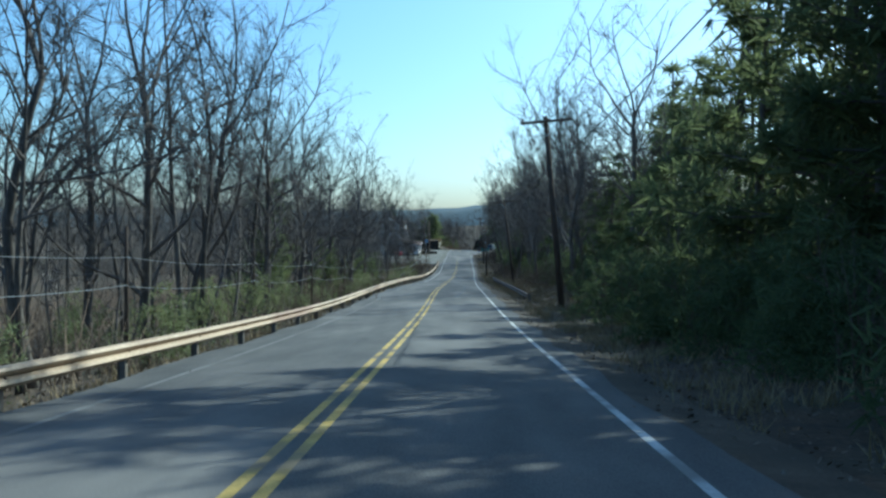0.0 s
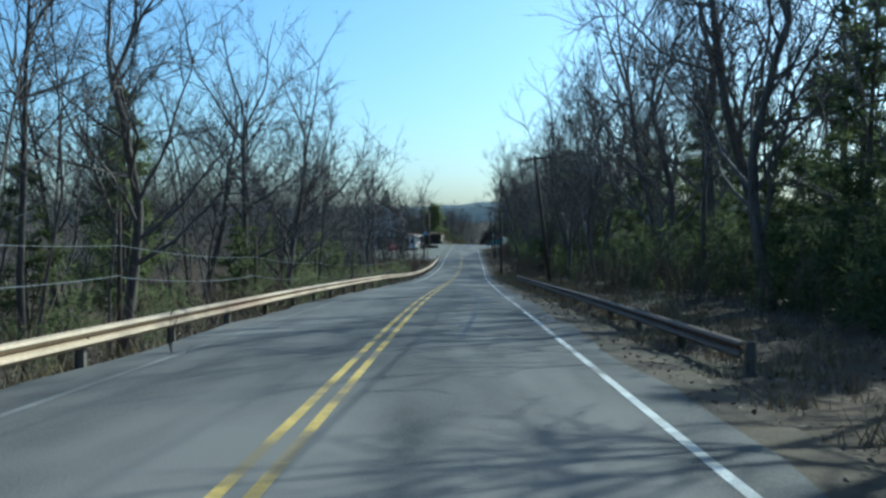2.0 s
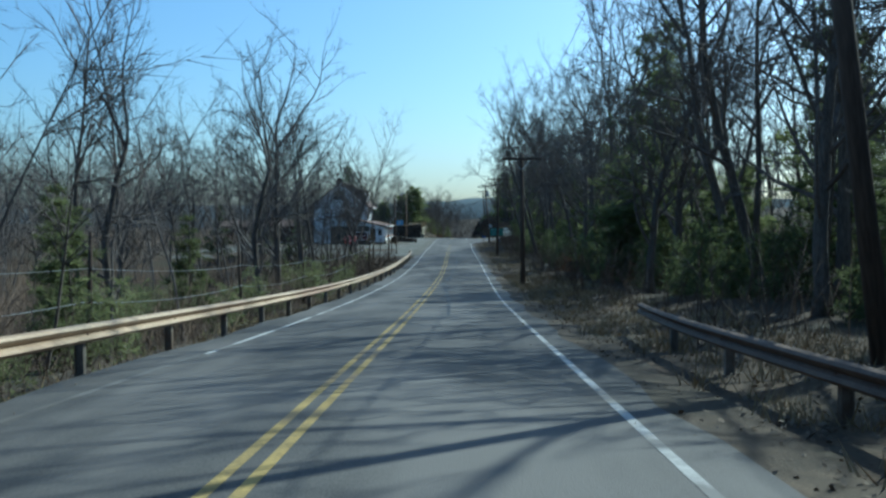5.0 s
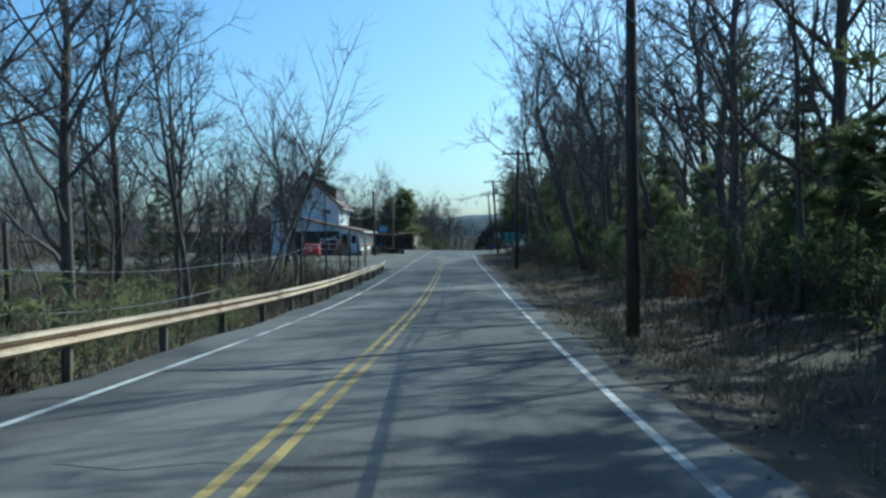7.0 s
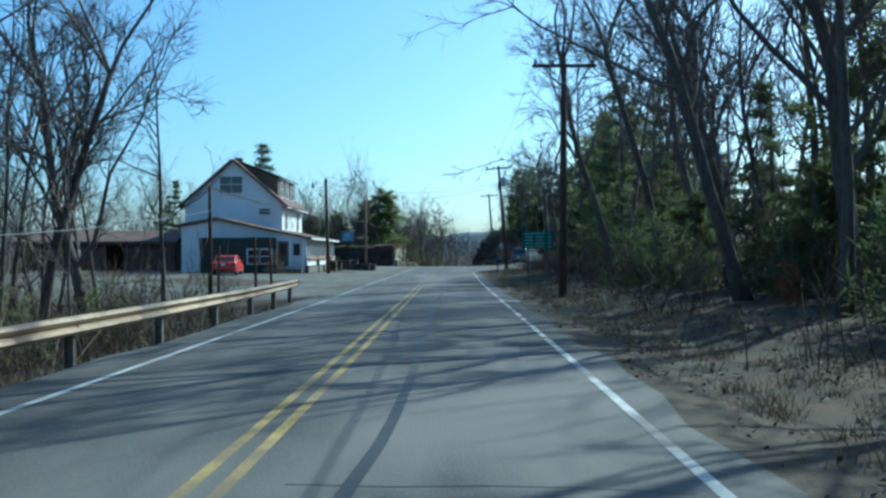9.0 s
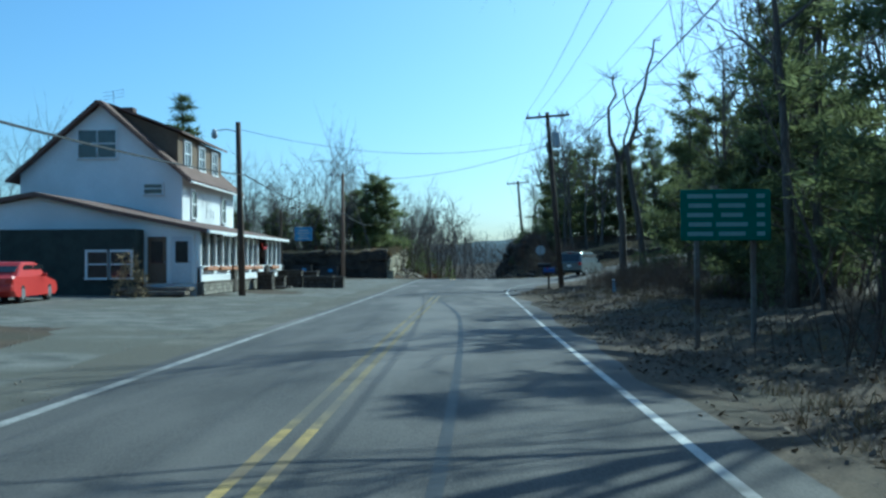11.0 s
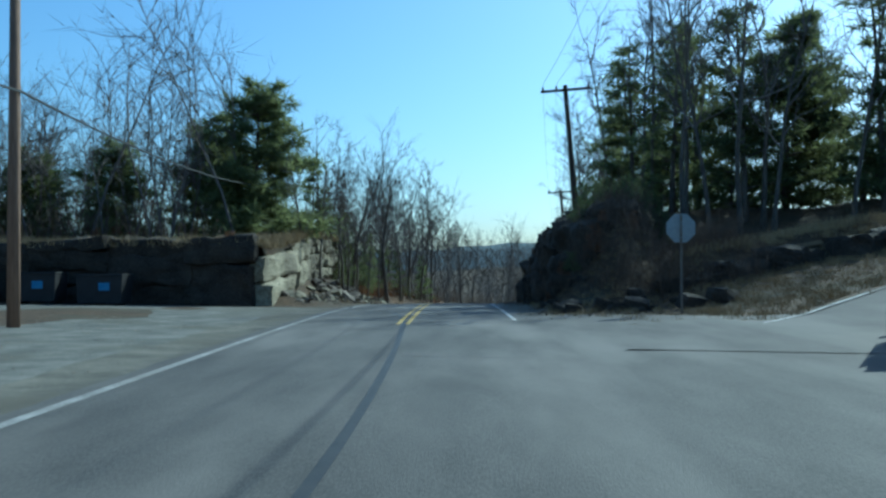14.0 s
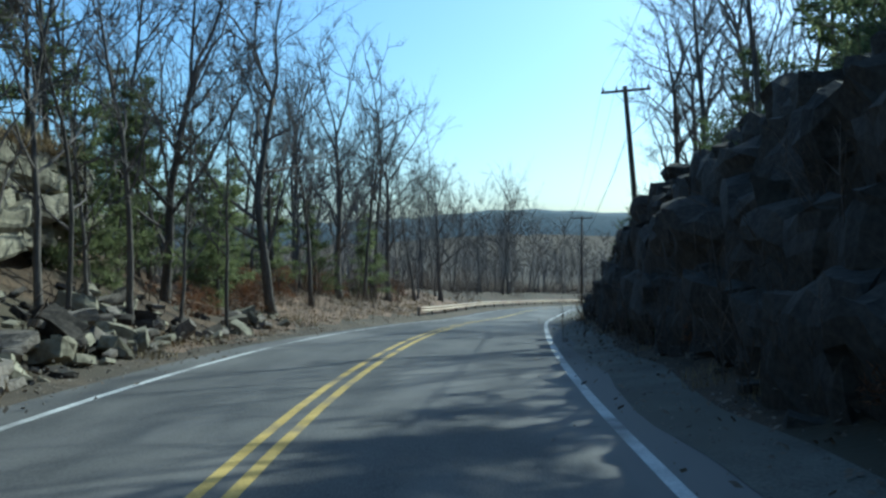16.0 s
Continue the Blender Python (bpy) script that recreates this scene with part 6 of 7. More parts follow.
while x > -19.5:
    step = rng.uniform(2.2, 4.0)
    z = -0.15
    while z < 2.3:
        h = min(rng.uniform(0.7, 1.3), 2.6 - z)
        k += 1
        part("rock_block", moved(boulder(k, step + 0.3, 2.6, h + 0.25, 6, 0.16), pose(x - step / 2, 302.5 + rng.uniform(-0.2, 0.2), zb + z + h / 2, rng.uniform(-4, 4), rng.uniform(-5, 3), rng.uniform(-7, 7))), M["shade_dark_rock"], shade)
        z += h
    x -= step
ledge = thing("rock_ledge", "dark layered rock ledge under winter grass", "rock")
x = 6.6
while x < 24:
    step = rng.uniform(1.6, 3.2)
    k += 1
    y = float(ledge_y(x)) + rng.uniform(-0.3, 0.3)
    part("rock_block", moved(boulder(k, step + 0.3, 1.7, rng.uniform(0.75, 1.0), 5, 0.2), pose(x + step / 2, y + 0.9, flat_z(x, y) + 0.3, rng.uniform(-4, 4), rng.uniform(-4, 4), rng.uniform(8, 26))), M["shade_dark_rock"], ledge)
    x += step
# same darkened stone here: the cutting's deep shade is in the colour
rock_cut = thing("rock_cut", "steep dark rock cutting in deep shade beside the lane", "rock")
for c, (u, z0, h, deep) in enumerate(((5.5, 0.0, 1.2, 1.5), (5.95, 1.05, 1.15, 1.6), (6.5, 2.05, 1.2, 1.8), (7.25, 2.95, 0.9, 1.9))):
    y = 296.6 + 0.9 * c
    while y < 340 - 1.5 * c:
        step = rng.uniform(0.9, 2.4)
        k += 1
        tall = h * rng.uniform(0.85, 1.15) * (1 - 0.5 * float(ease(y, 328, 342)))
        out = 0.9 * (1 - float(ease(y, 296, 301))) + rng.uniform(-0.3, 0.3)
        part("rock_block", moved(boulder(k, deep, step + 0.3, tall + 0.2, 5, 0.27), pose(float(road_x(y)) + u + out, y + step / 2, float(road_z(y)) + z0 * (1 - 0.4 * float(ease(y, 326, 342))) + tall / 2, rng.uniform(-6, 6), rng.uniform(-12, 4), rng.uniform(-9, 9) - math.degrees(math.atan(float(road_x(y + 2) - road_x(y)) / 2)))), M["shade_dark_rock"], rock_cut)
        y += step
cap_rows = []                                                         # winter grass hanging over the rock's brow
for _ in range(700):
    y = rng.uniform(301.4, 324)
    cap_rows.append((rng.randrange(3), -8.1 - rng.random() ** 1.5 * 2.6, y, zb + 2.4 + brow(y) + rng.uniform(-0.1, 0.12), rng.uniform(0, 6.28), rng.uniform(0.7, 1.6)))
for _ in range(420):
    x = rng.uniform(6.6, 26)
    y = float(ledge_y(x)) + rng.uniform(0.9, 3.6)
    cap_rows.append((rng.randrange(3), x, y, flat_z(x, y) + 0.05, rng.uniform(0, 6.28), rng.uniform(0.6, 1.3)))
for _ in range(500):
    cap_rows.append((rng.randrange(3), rng.uniform(-21, -8.5), 301.3 + rng.random() * 2.4, zb + 2.45 + rng.uniform(-0.1, 0.15), rng.uniform(0, 6.28), rng.uniform(0.7, 1.6)))
tagged(new("rock_top_grass", joined("rock_top_grass", grass_src, cap_rows, M["dry_grass"])), "tan winter grass along the brow of the rock", "grass", kind="stuff")
soil = Geo()
for i in range(13):
    y = 301.6 + i * 1.85
    for j, (xx, dz) in enumerate(((-8.25, -0.25), (-8.5, 0.12), (-9.4, 0.3), (-11.5, 0.35))):
        soil.v.append((xx + rng.uniform(-0.1, 0.1), y, zb + 2.3 + brow(y) + dz + rng.uniform(-0.06, 0.06)))
soil.f = [(i * 4 + j, i * 4 + j + 4, i * 4 + j + 5, i * 4 + j + 1) for i in range(12) for j in range(3)]
tagged(new("ground_soil_cap", soil.mesh("soil_cap", M["litter"], True)), "dark soil and roots capping the rock", "soil", kind="structure")
for i in range(300):                                                   # scree below the cut, thickest where the ledges have broken
    y = rng.choice((rng.uniform(303, 316), rng.uniform(311, 324), rng.uniform(313, 326), rng.uniform(320, 334)))
    t = rng.random()
    x = -7.75 + 2.4 * t * (0.55 + 0.45 * float(ease(y, 306, 314))) + max(0.0, y - 324) * 0.12
    s = rng.uniform(0.08, 0.3) if rng.random() < 0.85 else rng.uniform(0.3, 0.55)
    k += 1
    heap = 0.75 * (1 - t) * float(ease(y, 308, 314)) * (1 - float(ease(y, 325, 331)))
    st = part("fallen_stone", moved(boulder(k, s * rng.uniform(1.2, 2.0), s, s * rng.uniform(0.35, 0.7), 2, 0.22 * s), pose(x, y, flat_z(x, y) + s * 0.12 + heap, rng.uniform(-25, 25), rng.uniform(0, 35), rng.uniform(0, 360))), M["rock" if i % 5 < 2 else "stone" if i % 5 < 4 else "shade_dark_rock"])
    tagged(st, "angular slab of broken sandstone on the scree" if s > 0.3 else "small angular sandstone block on the scree", "stone", "fallen stones")
heap = Geo()                                                          # the scree's body of earth and crumbled rock
for i in range(33):
    y = 303 + i * 0.85
    for j, (x, dz) in enumerate(((-8.3, 1.0), (-7.7, 0.78), (-7.0, 0.5), (-6.3, 0.22), (-5.5, -0.1))):
        w = float(ease(y, 307, 314)) * (1 - float(ease(y, 325, 331)))
        heap.v.append((x + max(0.0, y - 324) * 0.12, y, flat_z(x, y) - 0.12 + dz * w + rng.uniform(-0.09, 0.09)))
heap.f = [(i * 5 + j, i * 5 + j + 1, i * 5 + j + 6, i * 5 + j + 5) for i in range(32) for j in range(4)]
tagged(new("ground_scree", heap.mesh("scree", M["litter"], True)), "heap of earth and crumbled rock below the cut", "soil", kind="structure")
for i in range(40):
    y = rng.uniform(291.2, 294) if i < 18 else rng.uniform(296, 316)
    x = rng.uniform(3.2, 8.0) if i < 18 else float(road_x(y)) + rng.uniform(4.3, 5.2)
    s = rng.uniform(0.15, 0.6) if i < 18 else rng.uniform(0.1, 0.35)
    k += 1
    st = part("fallen_stone", moved(boulder(k, s * 1.4, s, s * 0.7, 2, 0.2 * s), pose(x, y, flat_z(x, y) + s * 0.2, rng.uniform(-15, 15), rng.uniform(-15, 15), rng.uniform(0, 360))), M["shade_dark_rock"])
    tagged(st, "dark weathered stone on the bank's foot", "stone", "bank stones")


def stone_wall(x0, x1, y, h, depth, label, cap=True):
    """A low wall of courses of rough stones."""
    z = flat_z((x0 + x1) / 2, y)
    ob = thing("stone_wall", label, "wall", "porch walls", m=pose(0, 0, z))
    g = Geo().box((x0 + x1) / 2, y, h / 2 - 0.05, abs(x1 - x0) - 0.06, depth - 0.06, h)
    part("core", g, M["shade_dark_rock"], ob)
    zz = 0.0
    while zz < h - 0.05:
        c = rng.uniform(0.12, 0.24)
        x = x0
        while x < x1 - 0.05:
            w = min(rng.choice((0.16, 0.24, 0.33, 0.48)) * rng.uniform(0.8, 1.3), x1 - x)
            part("stone", Geo().box(x + w / 2, y, zz + c / 2, w - 0.02, depth + rng.uniform(-0.06, 0.08), c - 0.015, bevel=0.04), M["shade_wall_stone"], ob)
            x += w
        zz += c
    if cap:
        part("coping", Geo().box((x0 + x1) / 2, y, zz + 0.03, x1 - x0 + 0.08, depth + 0.1, 0.07, bevel=0.02), M["shade_wall_stone"], ob)
    return ob


stone_wall(-10.2, -8.4, 262.2, 0.62, 0.5, "low wall of brown field stones before the porch")
stone_wall(-11.75, -10.25, 262.2, 0.95, 0.55, "taller wall of brown field stones before the porch")
stone_wall(-8.35, -7.75, 262.2, 0.66, 0.7, "short square pier of field stones")
stone_wall(-10.5, -9.7, 264.6, 0.95, 0.7, "square planter of field stones with coping")
stone_wall(-11.8, -10.95, 257.2, 0.9, 0.8, "stubby field-stone pier at the porch steps")
stone_wall(-11.5, -10.7, 259.2, 0.6, 0.6, "low field-stone block beside the steps")
stone_wall(-12.2, -11.95, 253.0, 1.35, 0.7, "field-stone pilaster against the porch", False)
stone_wall(-12.2, -11.95, 260.6, 1.35, 0.7, "field-stone pilaster against the porch", False)
plank = part("step_plank", Geo().box(0, 0, 0.12, 1.5, 0.5, 0.1, bevel=0.02), M["stone"])
tagged(plank, "pale stone step beside the piers", "step")
plank.matrix_basis = pose(-10.9, 258.2, flat_z(-10.9, 258.2))


def panel_sign(name, x, y, z, w, h, mat, label, posts, rows, turn=0, back=None):
    ob = thing(name, label, "sign", m=pose(x, y, 0, 0, 0, turn))
    part("panel", Geo().box(0, 0, z, w, 0.03, h, bevel=0.008), mat, ob)
    for px, top in posts:
        zb = flat_z(x, y)
        part("post", Geo().box(px, 0.07, (zb - 0.3 + top) / 2, 0.09, 0.09, top - zb + 0.3, bevel=0.008), M["post"] if name != "hanging_sign" else M["pole"], ob)
    for rx, rz, rw, rh in rows:
        part("lettering", Geo().box(rx, -0.02, rz, rw, 0.008, rh), M["sign_text"], ob)
    return ob


rows = []
for i in range(5):
    z = -5.2 - i * 0.185
    rows += [(-0.5, z, 0.5 - 0.05 * (i % 2), 0.085), (0.12, z, 0.62 - 0.1 * (i % 3), 0.085), (0.68, z, 0.16, 0.085)]
panel_sign("road_sign", 4.72, 224.4, -5.57, 1.75, 1.0, M["sign_green"], "green distance sign with faded rows of lettering", [(-0.55, -5.1), (0.55, -5.1)], rows)
sg = panel_sign("hanging_sign", -11.0, 266.9, -4.54, 1.14, 0.88, M["sign_blue"], "sky-blue hanging business sign on a slim post", [(-1.47, -2.93)], [])
part("arm", Geo().box(-0.42, 0.07, -3.96, 2.05, 0.06, 0.06), M["pole"], sg)
for s in (-0.4, 0.4):
    part("hanger", Geo().box(s, 0.04, -4.03, 0.025, 0.025, 0.16), M["steel"], sg)
for w, dz in ((0.62, 0.22), (0.8, 0.05), (0.5, -0.12), (0.7, -0.28)):
    part("lettering", Geo().box(0, -0.02, -4.54 + dz, w, 0.006, 0.06), M["sign_back"], sg)

stop = thing("stop_sign", "octagonal stop sign seen from its bare back", "sign", m=pose(6.0, 289.4, -7.72))
oc = [(0.44 * math.cos(radians(22.5 + 45 * i)), 2.32 + 0.44 * math.sin(radians(22.5 + 45 * i))) for i in range(8)]
part("plate", Geo().prism(oc, 0.006, Matrix.Translation((0, 0.03, 0))), M["sign_back"], stop)
part("post", Geo().box(0, 0, 1.2, 0.055, 0.04, 3.0), M["post"], stop)
for z in (2.05, 2.5):
    part("bolt", Geo().box(0, -0.025, z, 0.03, 0.02, 0.03, bevel=0.006), M["steel"], stop)


def mailbox(parent, x, z, mat, size=1.0, name="box"):
    """An arched letter box with a door and a flag; x, z: its far end and floor."""
    g = Geo()
    arch = [(-0.1, 0), (0.1, 0), (0.1, 0.12)] + [(0.1 * math.cos(radians(a)), 0.12 + 0.1 * math.sin(radians(a))) for a in (36, 72, 108, 144)] + [(-0.1, 0.12)]
    b = part(name, g.prism(arch, 0.5, Matrix.Translation((x, 0, z)) @ Matrix.Rotation(radians(90), 4, "Z") @ Matrix.Scale(size, 4)), mat, parent)
    part("flag", Geo().box(x - 0.35 * size, -0.115 * size, z + 0.18 * size, 0.03, 0.01, 0.14), M["tail"], b)
    part("door", Geo().box(x - 0.505 * size, 0, z + 0.1 * size, 0.012, 0.17 * size, 0.17 * size, bevel=0.004), mat, b)
    return b


mb = thing("mailbox", "blue mailbox and black newspaper tube on a wooden post", "mailbox", m=pose(3.78, 254.6, flat_z(3.78, 254.6) - 0.12))
part("post", Geo().box(0, 0, 0.5, 0.1, 0.1, 1.1, bevel=0.01), M["pole"], mb)
part("board", Geo().box(0.05, 0, 1.04, 0.7, 0.2, 0.04, bevel=0.008), M["pole"], mb)
mailbox(mb, 0.3, 1.06, M["blue"], 1.1)
part("newspaper_tube", Geo().tube([Vector((-0.55, -0.05, 1.42)), Vector((-0.5, -0.05, 1.42)), Vector((0.1, -0.05, 1.42))], [0.085, 0.1, 0.1], 10), M["black"], mb, "black newspaper tube")
part("bracket", Geo().box(-0.1, 0, 1.2, 0.05, 0.05, 0.4), M["pole"], mb)
stake = thing("marker_stake", "pale blue plastic marker stake on the verge", "marker", m=pose(6.1, 247.8, flat_z(6.1, 247.8), 3, -4, 12))
part("stake", Geo().box(0, 0, 0.22, 0.13, 0.035, 0.7, bevel=0.012), M["marker"], stake)
part("cap", Geo().box(0, 0, 0.58, 0.15, 0.05, 0.05, bevel=0.015), M["trim"], stake)
stick = part("timber", Geo().box(0.2, -1.2, 0.1, 1.3, 0.14, 0.14, bevel=0.02), M["stone"], None)
tagged(stick, "pale timber lying on the verge", "timber")
stick.matrix_basis = pose(4.9, 257.9, flat_z(4.9, 256.6) - 0.05, 0, 0, 8)


def car(name, label, x, y, heading, mat, length, width, height, van=False, category="car", z=None):
    """A car; heading: degrees from the road's direction, to the right."""
    zb = flat_z(x, y) + 0.05 if z is None else z
    ob = thing(name, label, category, m=pose(x, y, zb, 0, 0, -heading))
    L, W, H = length / 2, width / 2, height
    if van:
        low = [(-L, 0.42), (-L, 0.95), (-L + 0.06, 1.0), (L - 1.0, 1.0), (L - 0.25, 0.86), (L, 0.7), (L, 0.38), (L - 0.4, 0.25), (-L + 0.3, 0.25)]
        cab = [(-L + 0.08, 0.98), (-L + 0.32, H - 0.1), (-L + 0.6, H), (0.4, H), (L - 1.9, H - 0.14), (L - 0.85, 0.98)]
    else:
        low = [(-L, 0.42), (-L + 0.02, 0.86), (-L + 0.15, 0.93), (L - 1.25, 0.9), (L - 0.2, 0.74), (L, 0.6), (L, 0.36), (L - 0.3, 0.22), (-L + 0.3, 0.22)]
        cab = [(-L + 0.55, 0.9), (-L + 1.25, H - 0.03), (-L + 1.6, H), (0.15, H), (0.45, H - 0.04), (L - 1.25, 0.9)]

    def hull(outline, w, inset, top):
        g = Geo()
        n = len(outline)
        zs = [p[1] for p in outline]
        lo, hi = min(zs), max(zs)
        for s in (-1, -0.9, 0.9, 1):
            for py, pz in outline:
                k = 1 - inset * (pz - lo) / (hi - lo)
                sh = 0.965 if abs(s) == 1 else 1.0
                g.v.append((math.copysign(w * k - (0.05 if abs(s) < 1 else 0), s), py * sh if abs(s) == 1 else py, lo + (pz - lo) * (1 if abs(s) < 1 else (0.97 if pz > (lo + hi) / 2 else 1.0))))
        for i in range(3):
            for j in range(n):
                a, b = i * n + j, i * n + (j + 1) % n
                g.f.append((a, b, b + n, a + n))
        g.f.append(tuple(range(n)))
        g.f.append(tuple(reversed(range(3 * n, 4 * n))))
        bmm = bmesh.new()
        vs = [bmm.verts.new(v) for v in g.v]
        for f in g.f:
            bmm.faces.new([vs[q] for q in f])
        bmesh.ops.recalc_face_normals(bmm, faces=bmm.faces)
        bmm.verts.ensure_lookup_table()
        bmm.verts.index_update()
        out = Geo().add([v.co.to_tuple() for v in bmm.verts], [tuple(v.index for v in f.verts) for f in bmm.faces])
        bmm.free()
        return out

    body = part("body", hull(low, W, 0.03, 1.0), mat, ob)
    part("cabin", hull(cab, W * 0.96, 0.17, 1.0), mat, ob)
    H0 = 0.98 if van else 0.9
    # side glass, windscreen and rear window
    zc, hh = (H0 + H) / 2, (H - H0)
    for s in (-1, 1):
        spans = ((-L + 0.45, -0.75), (-0.68, 0.45), (0.52, L - 1.55)) if van else ((-L + 1.2, -0.25), (-0.18, 0.85))
        for y0, y1 in spans:
            m = Matrix.Translation((s * (W * 0.96 * 0.91 + 0.005), 0, zc - 0.01)) @ Matrix.Rotation(s * math.atan(0.17 * W / hh), 4, "Y") @ Matrix.Rotation(0, 4, "Z")
            part("side_window", Geo().box(0, (y0 + y1) / 2, 0, 0.012, y1 - y0, hh * 0.62, m, bevel=0.004), M["glass"], ob)
    ry0, rz0 = cab[0]
    ry1, rz1 = cab[1]
    ang = math.atan2(ry1 - ry0, rz1 - rz0)
    m = Matrix.Translation((0, (ry0 + ry1) / 2 - 0.012, (rz0 + rz1) / 2 + 0.02)) @ Matrix.Rotation(-ang, 4, "X")
    part("rear_window", Geo().box(0, 0, 0, W * 1.5, 0.012, (rz1 - rz0) * 0.78, m, bevel=0.004), M["glass"], ob)
    fy0, fz0 = cab[-1]
    fy1, fz1 = cab[-2]
    ang = math.atan2(fy1 - fy0, fz1 - fz0)
    m = Matrix.Translation((0, (fy0 + fy1) / 2 + 0.012, (fz0 + fz1) / 2 + 0.01)) @ Matrix.Rotation(-ang, 4, "X")
    part("windscreen", Geo().box(0, 0, 0, W * 1.55, 0.012, math.hypot(fy1 - fy0, fz1 - fz0) * 0.86, m, bevel=0.004), M["glass"], ob)
    part("rear_bumper", Geo().box(0, -L - 0.02, 0.5, W * 1.94, 0.14, 0.22, bevel=0.04), mat, ob)
    part("front_bumper", Geo().box(0, L - 0.02, 0.46, W * 1.9, 0.12, 0.22, bevel=0.04), mat, ob)
    part("number_plate", Geo().box(0, -L - 0.012 - (0 if van else 0.0), 0.76, 0.32, 0.02, 0.16), M["trim"], ob)
    for s in (-1, 1):
        part("tail_lamp", Geo().box(s * (W - 0.14), -L - 0.005, 0.92 if van else 0.76, 0.24, 0.05, 0.2 if van else 0.14, bevel=0.012), M["tail"], ob, "red tail lamp")
        part("headlamp", Geo().box(s * (W - 0.24), L - 0.03, 0.66, 0.3, 0.08, 0.13, bevel=0.02), M["trim"], ob)
        part("mirror", Geo().box(s * (W + 0.06), L - 1.55 if van else 0.62, 1.05 if van else 0.95, 0.17, 0.09, 0.13, bevel=0.025), mat, ob)
        for wy in (-L + 0.95, L - 0.92):
            wh = part("wheel", Geo().tube([Vector((s * v, wy, 0.32)) for v in (W - 0.23, W - 0.21, W - 0.03, W - 0.01)], [0.26, 0.325, 0.325, 0.27], 18), M["tyre"], ob)
            part("rim", Geo().tube([Vector((s * v, wy, 0.32)) for v in (W - 0.05, W + 0.004)], [0.205, 0.19], 12), M["steel"], wh)
    if van:
        part("spoiler", Geo().box(0, -L + 0.3, H - 0.04, W * 1.6, 0.22, 0.05, bevel=0.015), mat, ob)
        part("brake_lamp", Geo().box(0, -L + 0.19, H - 0.07, 0.3, 0.03, 0.03), M["tail"], ob)
        for s in (-1, 1):
            part("roof_rail", Geo().tube([Vector((s * W * 0.68, -L + 0.8, H + 0.0)), Vector((s * W * 0.68, -L + 0.9, H + 0.06)), Vector((s * W * 0.68, 0.3, H + 0.06)), Vector((s * W * 0.68, 0.4, H))], [0.018] * 4, 5), M["black"], ob)
    return ob


car("minivan", "grey-green minivan turning into the side road", 8.2, 278.0, 27, M["car_grey"], 5.0, 1.95, 1.76, True, "minivan")
car("parked_car", "red saloon parked on the gravel before the house", -16.8, 239.5, -6, M["car_red"], 4.6, 1.78, 1.42)
car("parked_car", "silver saloon parked at the end of the row", -17.6, 276.5, -75, M["car_silver"], 4.6, 1.8, 1.42)
car("parked_car", "dark blue saloon parked between two cars", -17.9, 279.1, -75, M["car_blue"], 4.6, 1.8, 1.45)
car("parked_car", "pale silver saloon parked beside a dark one", -18.3, 281.8, -73, M["car_silver"], 4.6, 1.8, 1.45)

dry = part("bush", bush(75, 0.9, 1.9, 120, 0.26, 6), M["dry_grass"])
tagged(dry, "tan leafless shrub before the white wing", "shrub")
dry.matrix_basis = pose(-14.3, 244.6, flat_z(-14.3, 244.6))

# dumpsters at the foot of the dark rock
for x in (-19.6, -16.8, -14.2):
    d = thing("dumpster", "dark waste container with a blue label below the rock", "dumpster", "dumpsters", m=pose(x, 299.2, flat_z(x, 299.2) + 0.02))
    part("bin", Geo().prism([(-0.85, 0.1), (0.85, 0.1), (0.9, 1.15), (-0.9, 1.15)], 1.2, Matrix.Identity(4)), M["black"], d)
    part("lid", Geo().box(0, 0.6, 1.2, 1.86, 1.3, 0.06, bevel=0.015), M["black"], d)
    part("label", Geo().box(0.2, -0.035, 0.75, 0.42, 0.012, 0.3), M["sign_blue"], d)
    for s in (-0.6, 0.6):
        part("foot", Geo().box(s, 0.6, 0.04, 0.12, 1.0, 0.12), M["black"], d)

# tar-sealed cracks and the junction's white line
def seal(points, width, name="crack_seal"):
    path = along([Vector((x, y, 0)) for x, y in points], 1.0)
    return tagged(new(name, ribbon(name, path, [-width / 2, width / 2], M["tar"], 0.003)), "dark tar seam sealing a crack in the asphalt", "crack seal", kind="structure")


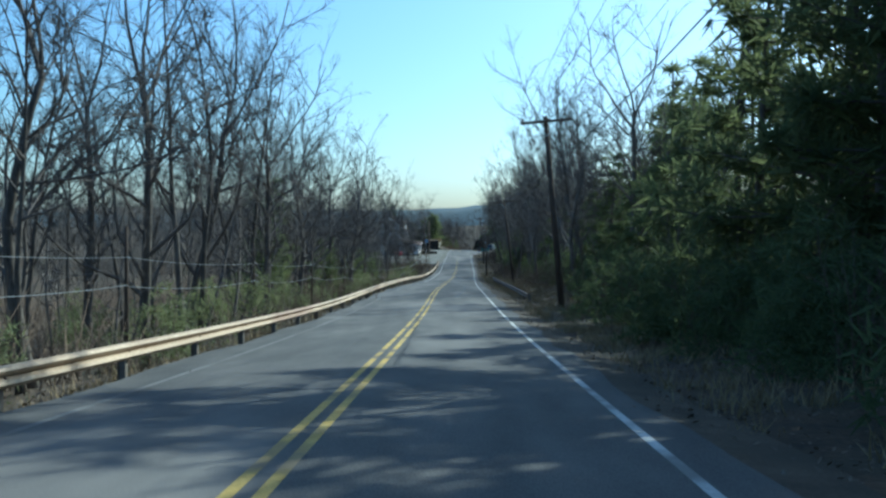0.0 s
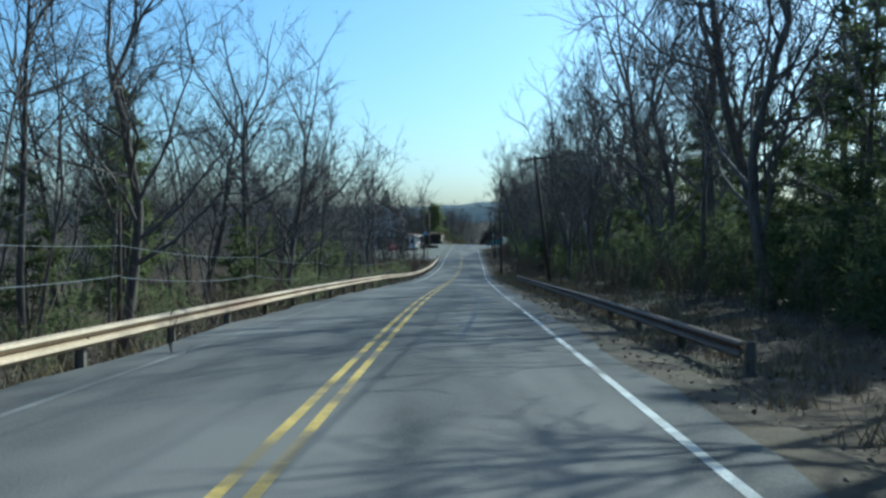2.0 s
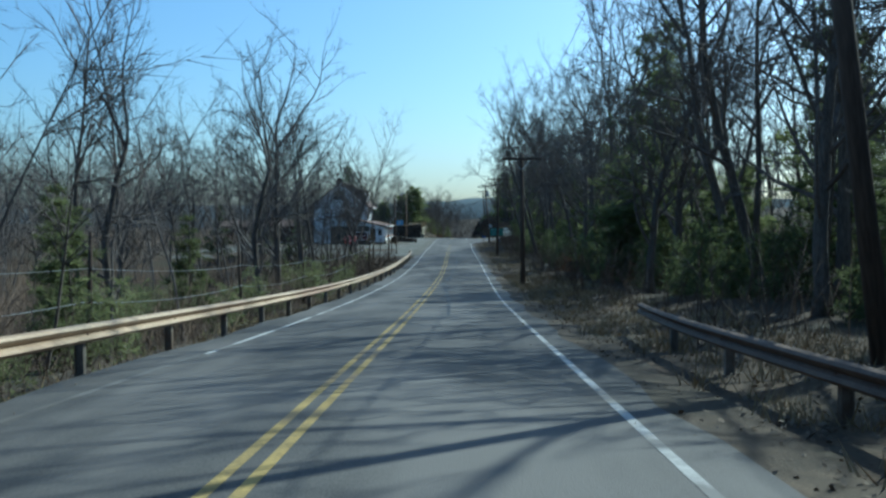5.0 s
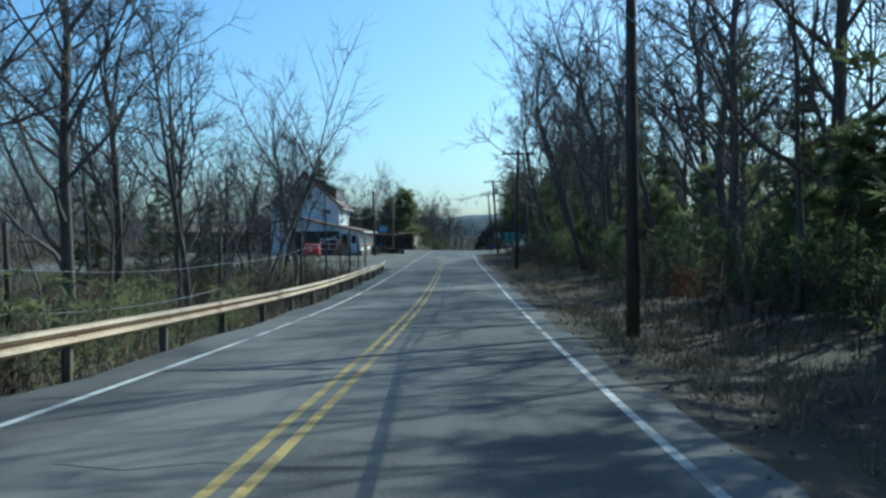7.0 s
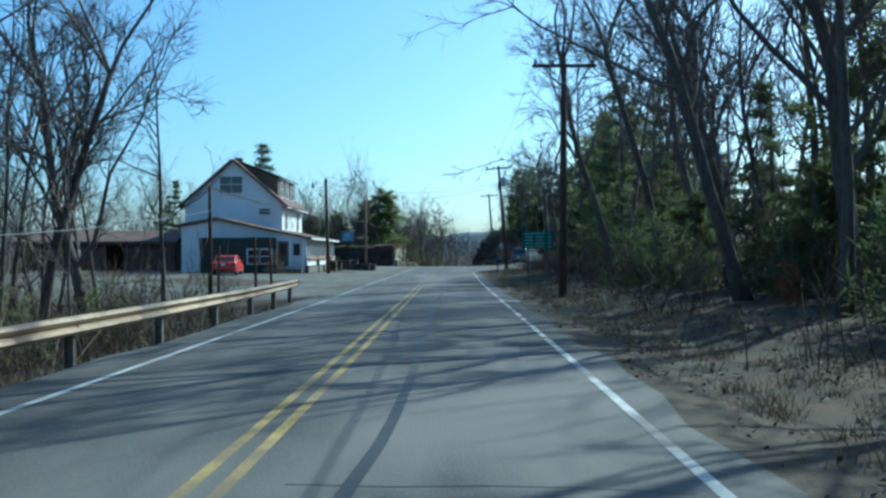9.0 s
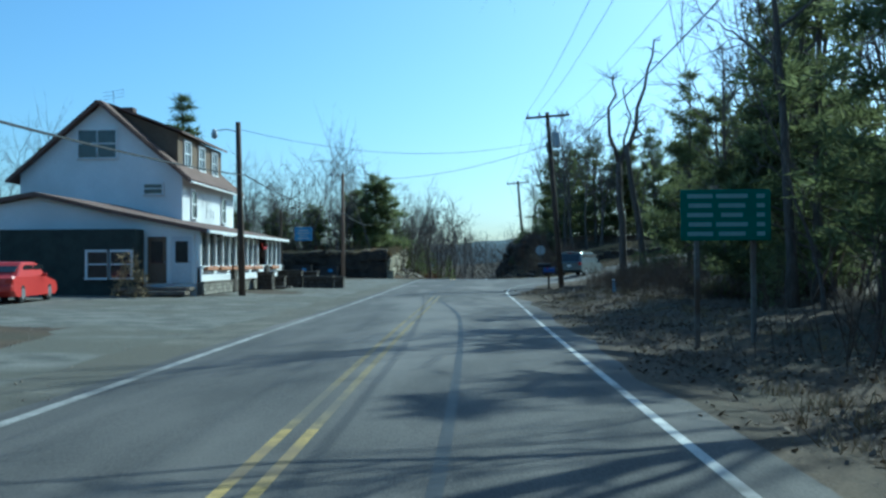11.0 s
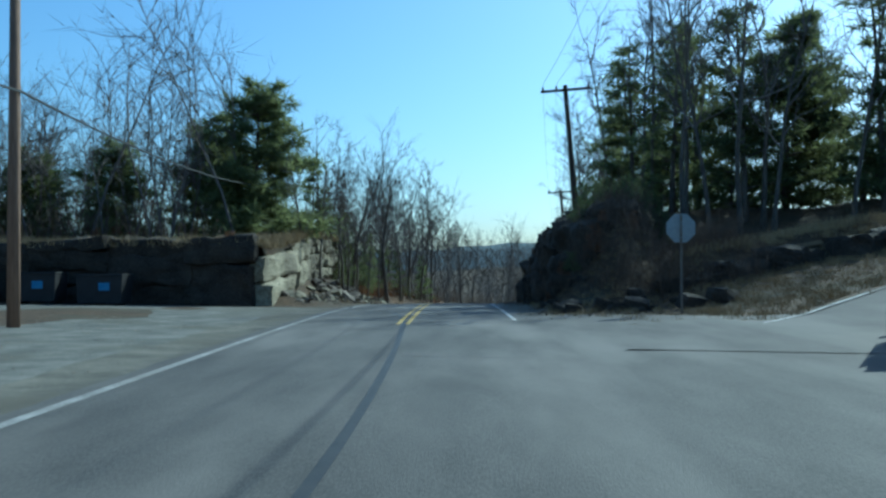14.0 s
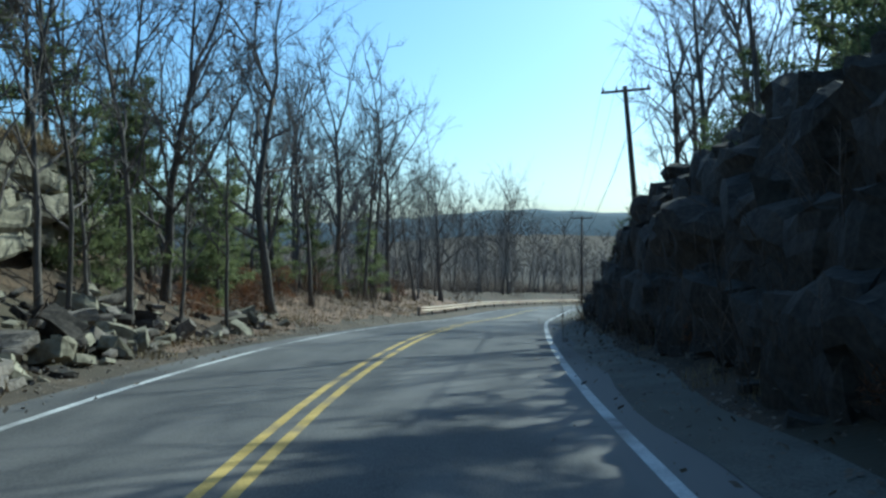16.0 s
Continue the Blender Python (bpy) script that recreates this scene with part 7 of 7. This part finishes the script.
seal([(-0.8, 124), (-0.9, 135), (-1.2, 145), (-1.4, 152), (-1.0, 163), (-0.85, 174), (-0.65, 180), (-0.7, 200), (-0.5, 215), (-0.5, 226), (-0.7, 234), (-1.5, 243.5), (-2.1, 249.5), (-2.15, 255), (-1.75, 261), (-1.45, 267), (-1.4, 274), (-1.6, 283), (-1.95, 290), (-2.6, 294.5)], 0.11)
seal([(-0.5, 56), (-0.1, 67), (0, 78), (-0.5, 89), (-1.6, 100)], 0.12)
curve = edge_line
part("stripe", ribbon("curve_line", curve, [-0.05, 0.05], M["white_line"], 0.036), None, thing("road_marking", "white edge line curving into the side road", "road marking", kind="structure"))

# fine cracks across the lanes
for y in np.arange(14, 330, 9.0):
    y = float(y) + rng.uniform(-3, 3)
    x0, x1 = sorted((rng.uniform(-3.0, 0.5), rng.uniform(0.2, 3.2)))
    mid = [(float(road_x(y)) + x0 + (x1 - x0) * k / 4, y + rng.gauss(0, 0.1)) for k in range(5)]
    seal(mid, rng.uniform(0.02, 0.04))

# loose gravel over the lot and the verges
pebble_src = []
for s in (141, 142, 143):
    r, g = random.Random(s), Geo()
    for _ in range(14):
        c, w = Vector((r.gauss(0, 0.5), r.gauss(0, 0.5), 0.0)), r.uniform(0.008, 0.022)
        g.add([tuple(c + Vector((w * math.cos(a) * r.uniform(0.7, 1.2), w * math.sin(a) * r.uniform(0.7, 1.2), -0.01))) for a in (0, 1.6, 3.1, 4.7)] + [tuple(c + Vector((0, 0, w * 0.8)))],
              [(0, 1, 4), (1, 2, 4), (2, 3, 4), (3, 0, 4)])
    pebble_src.append(arrays(g))
rows = []
for y0, y1, u0, u1, count in ((208, 299, -14, -3.5, 420), (0, 205, -4.3, -3.5, 140), (0, 250, 3.7, 4.9, 240), (300, 350, -5.2, -3.5, 160), (290, 350, 3.7, 4.6, 140), (252, 264, 4.6, 8.0, 90)):
    for _ in range(count):
        y = rng.uniform(y0, y1)
        x = float(road_x(y)) + u0 + (u1 - u0) * rng.random()
        rows.append((rng.randrange(3), x, y, float(land(x, y, False)) + 0.022, rng.uniform(0, 6.28), rng.uniform(0.7, 1.5)))
tagged(new("loose_gravel", joined("loose_gravel", pebble_src, rows, M["stone"])), "loose gravel strewn over lot and verges", "gravel", kind="stuff")
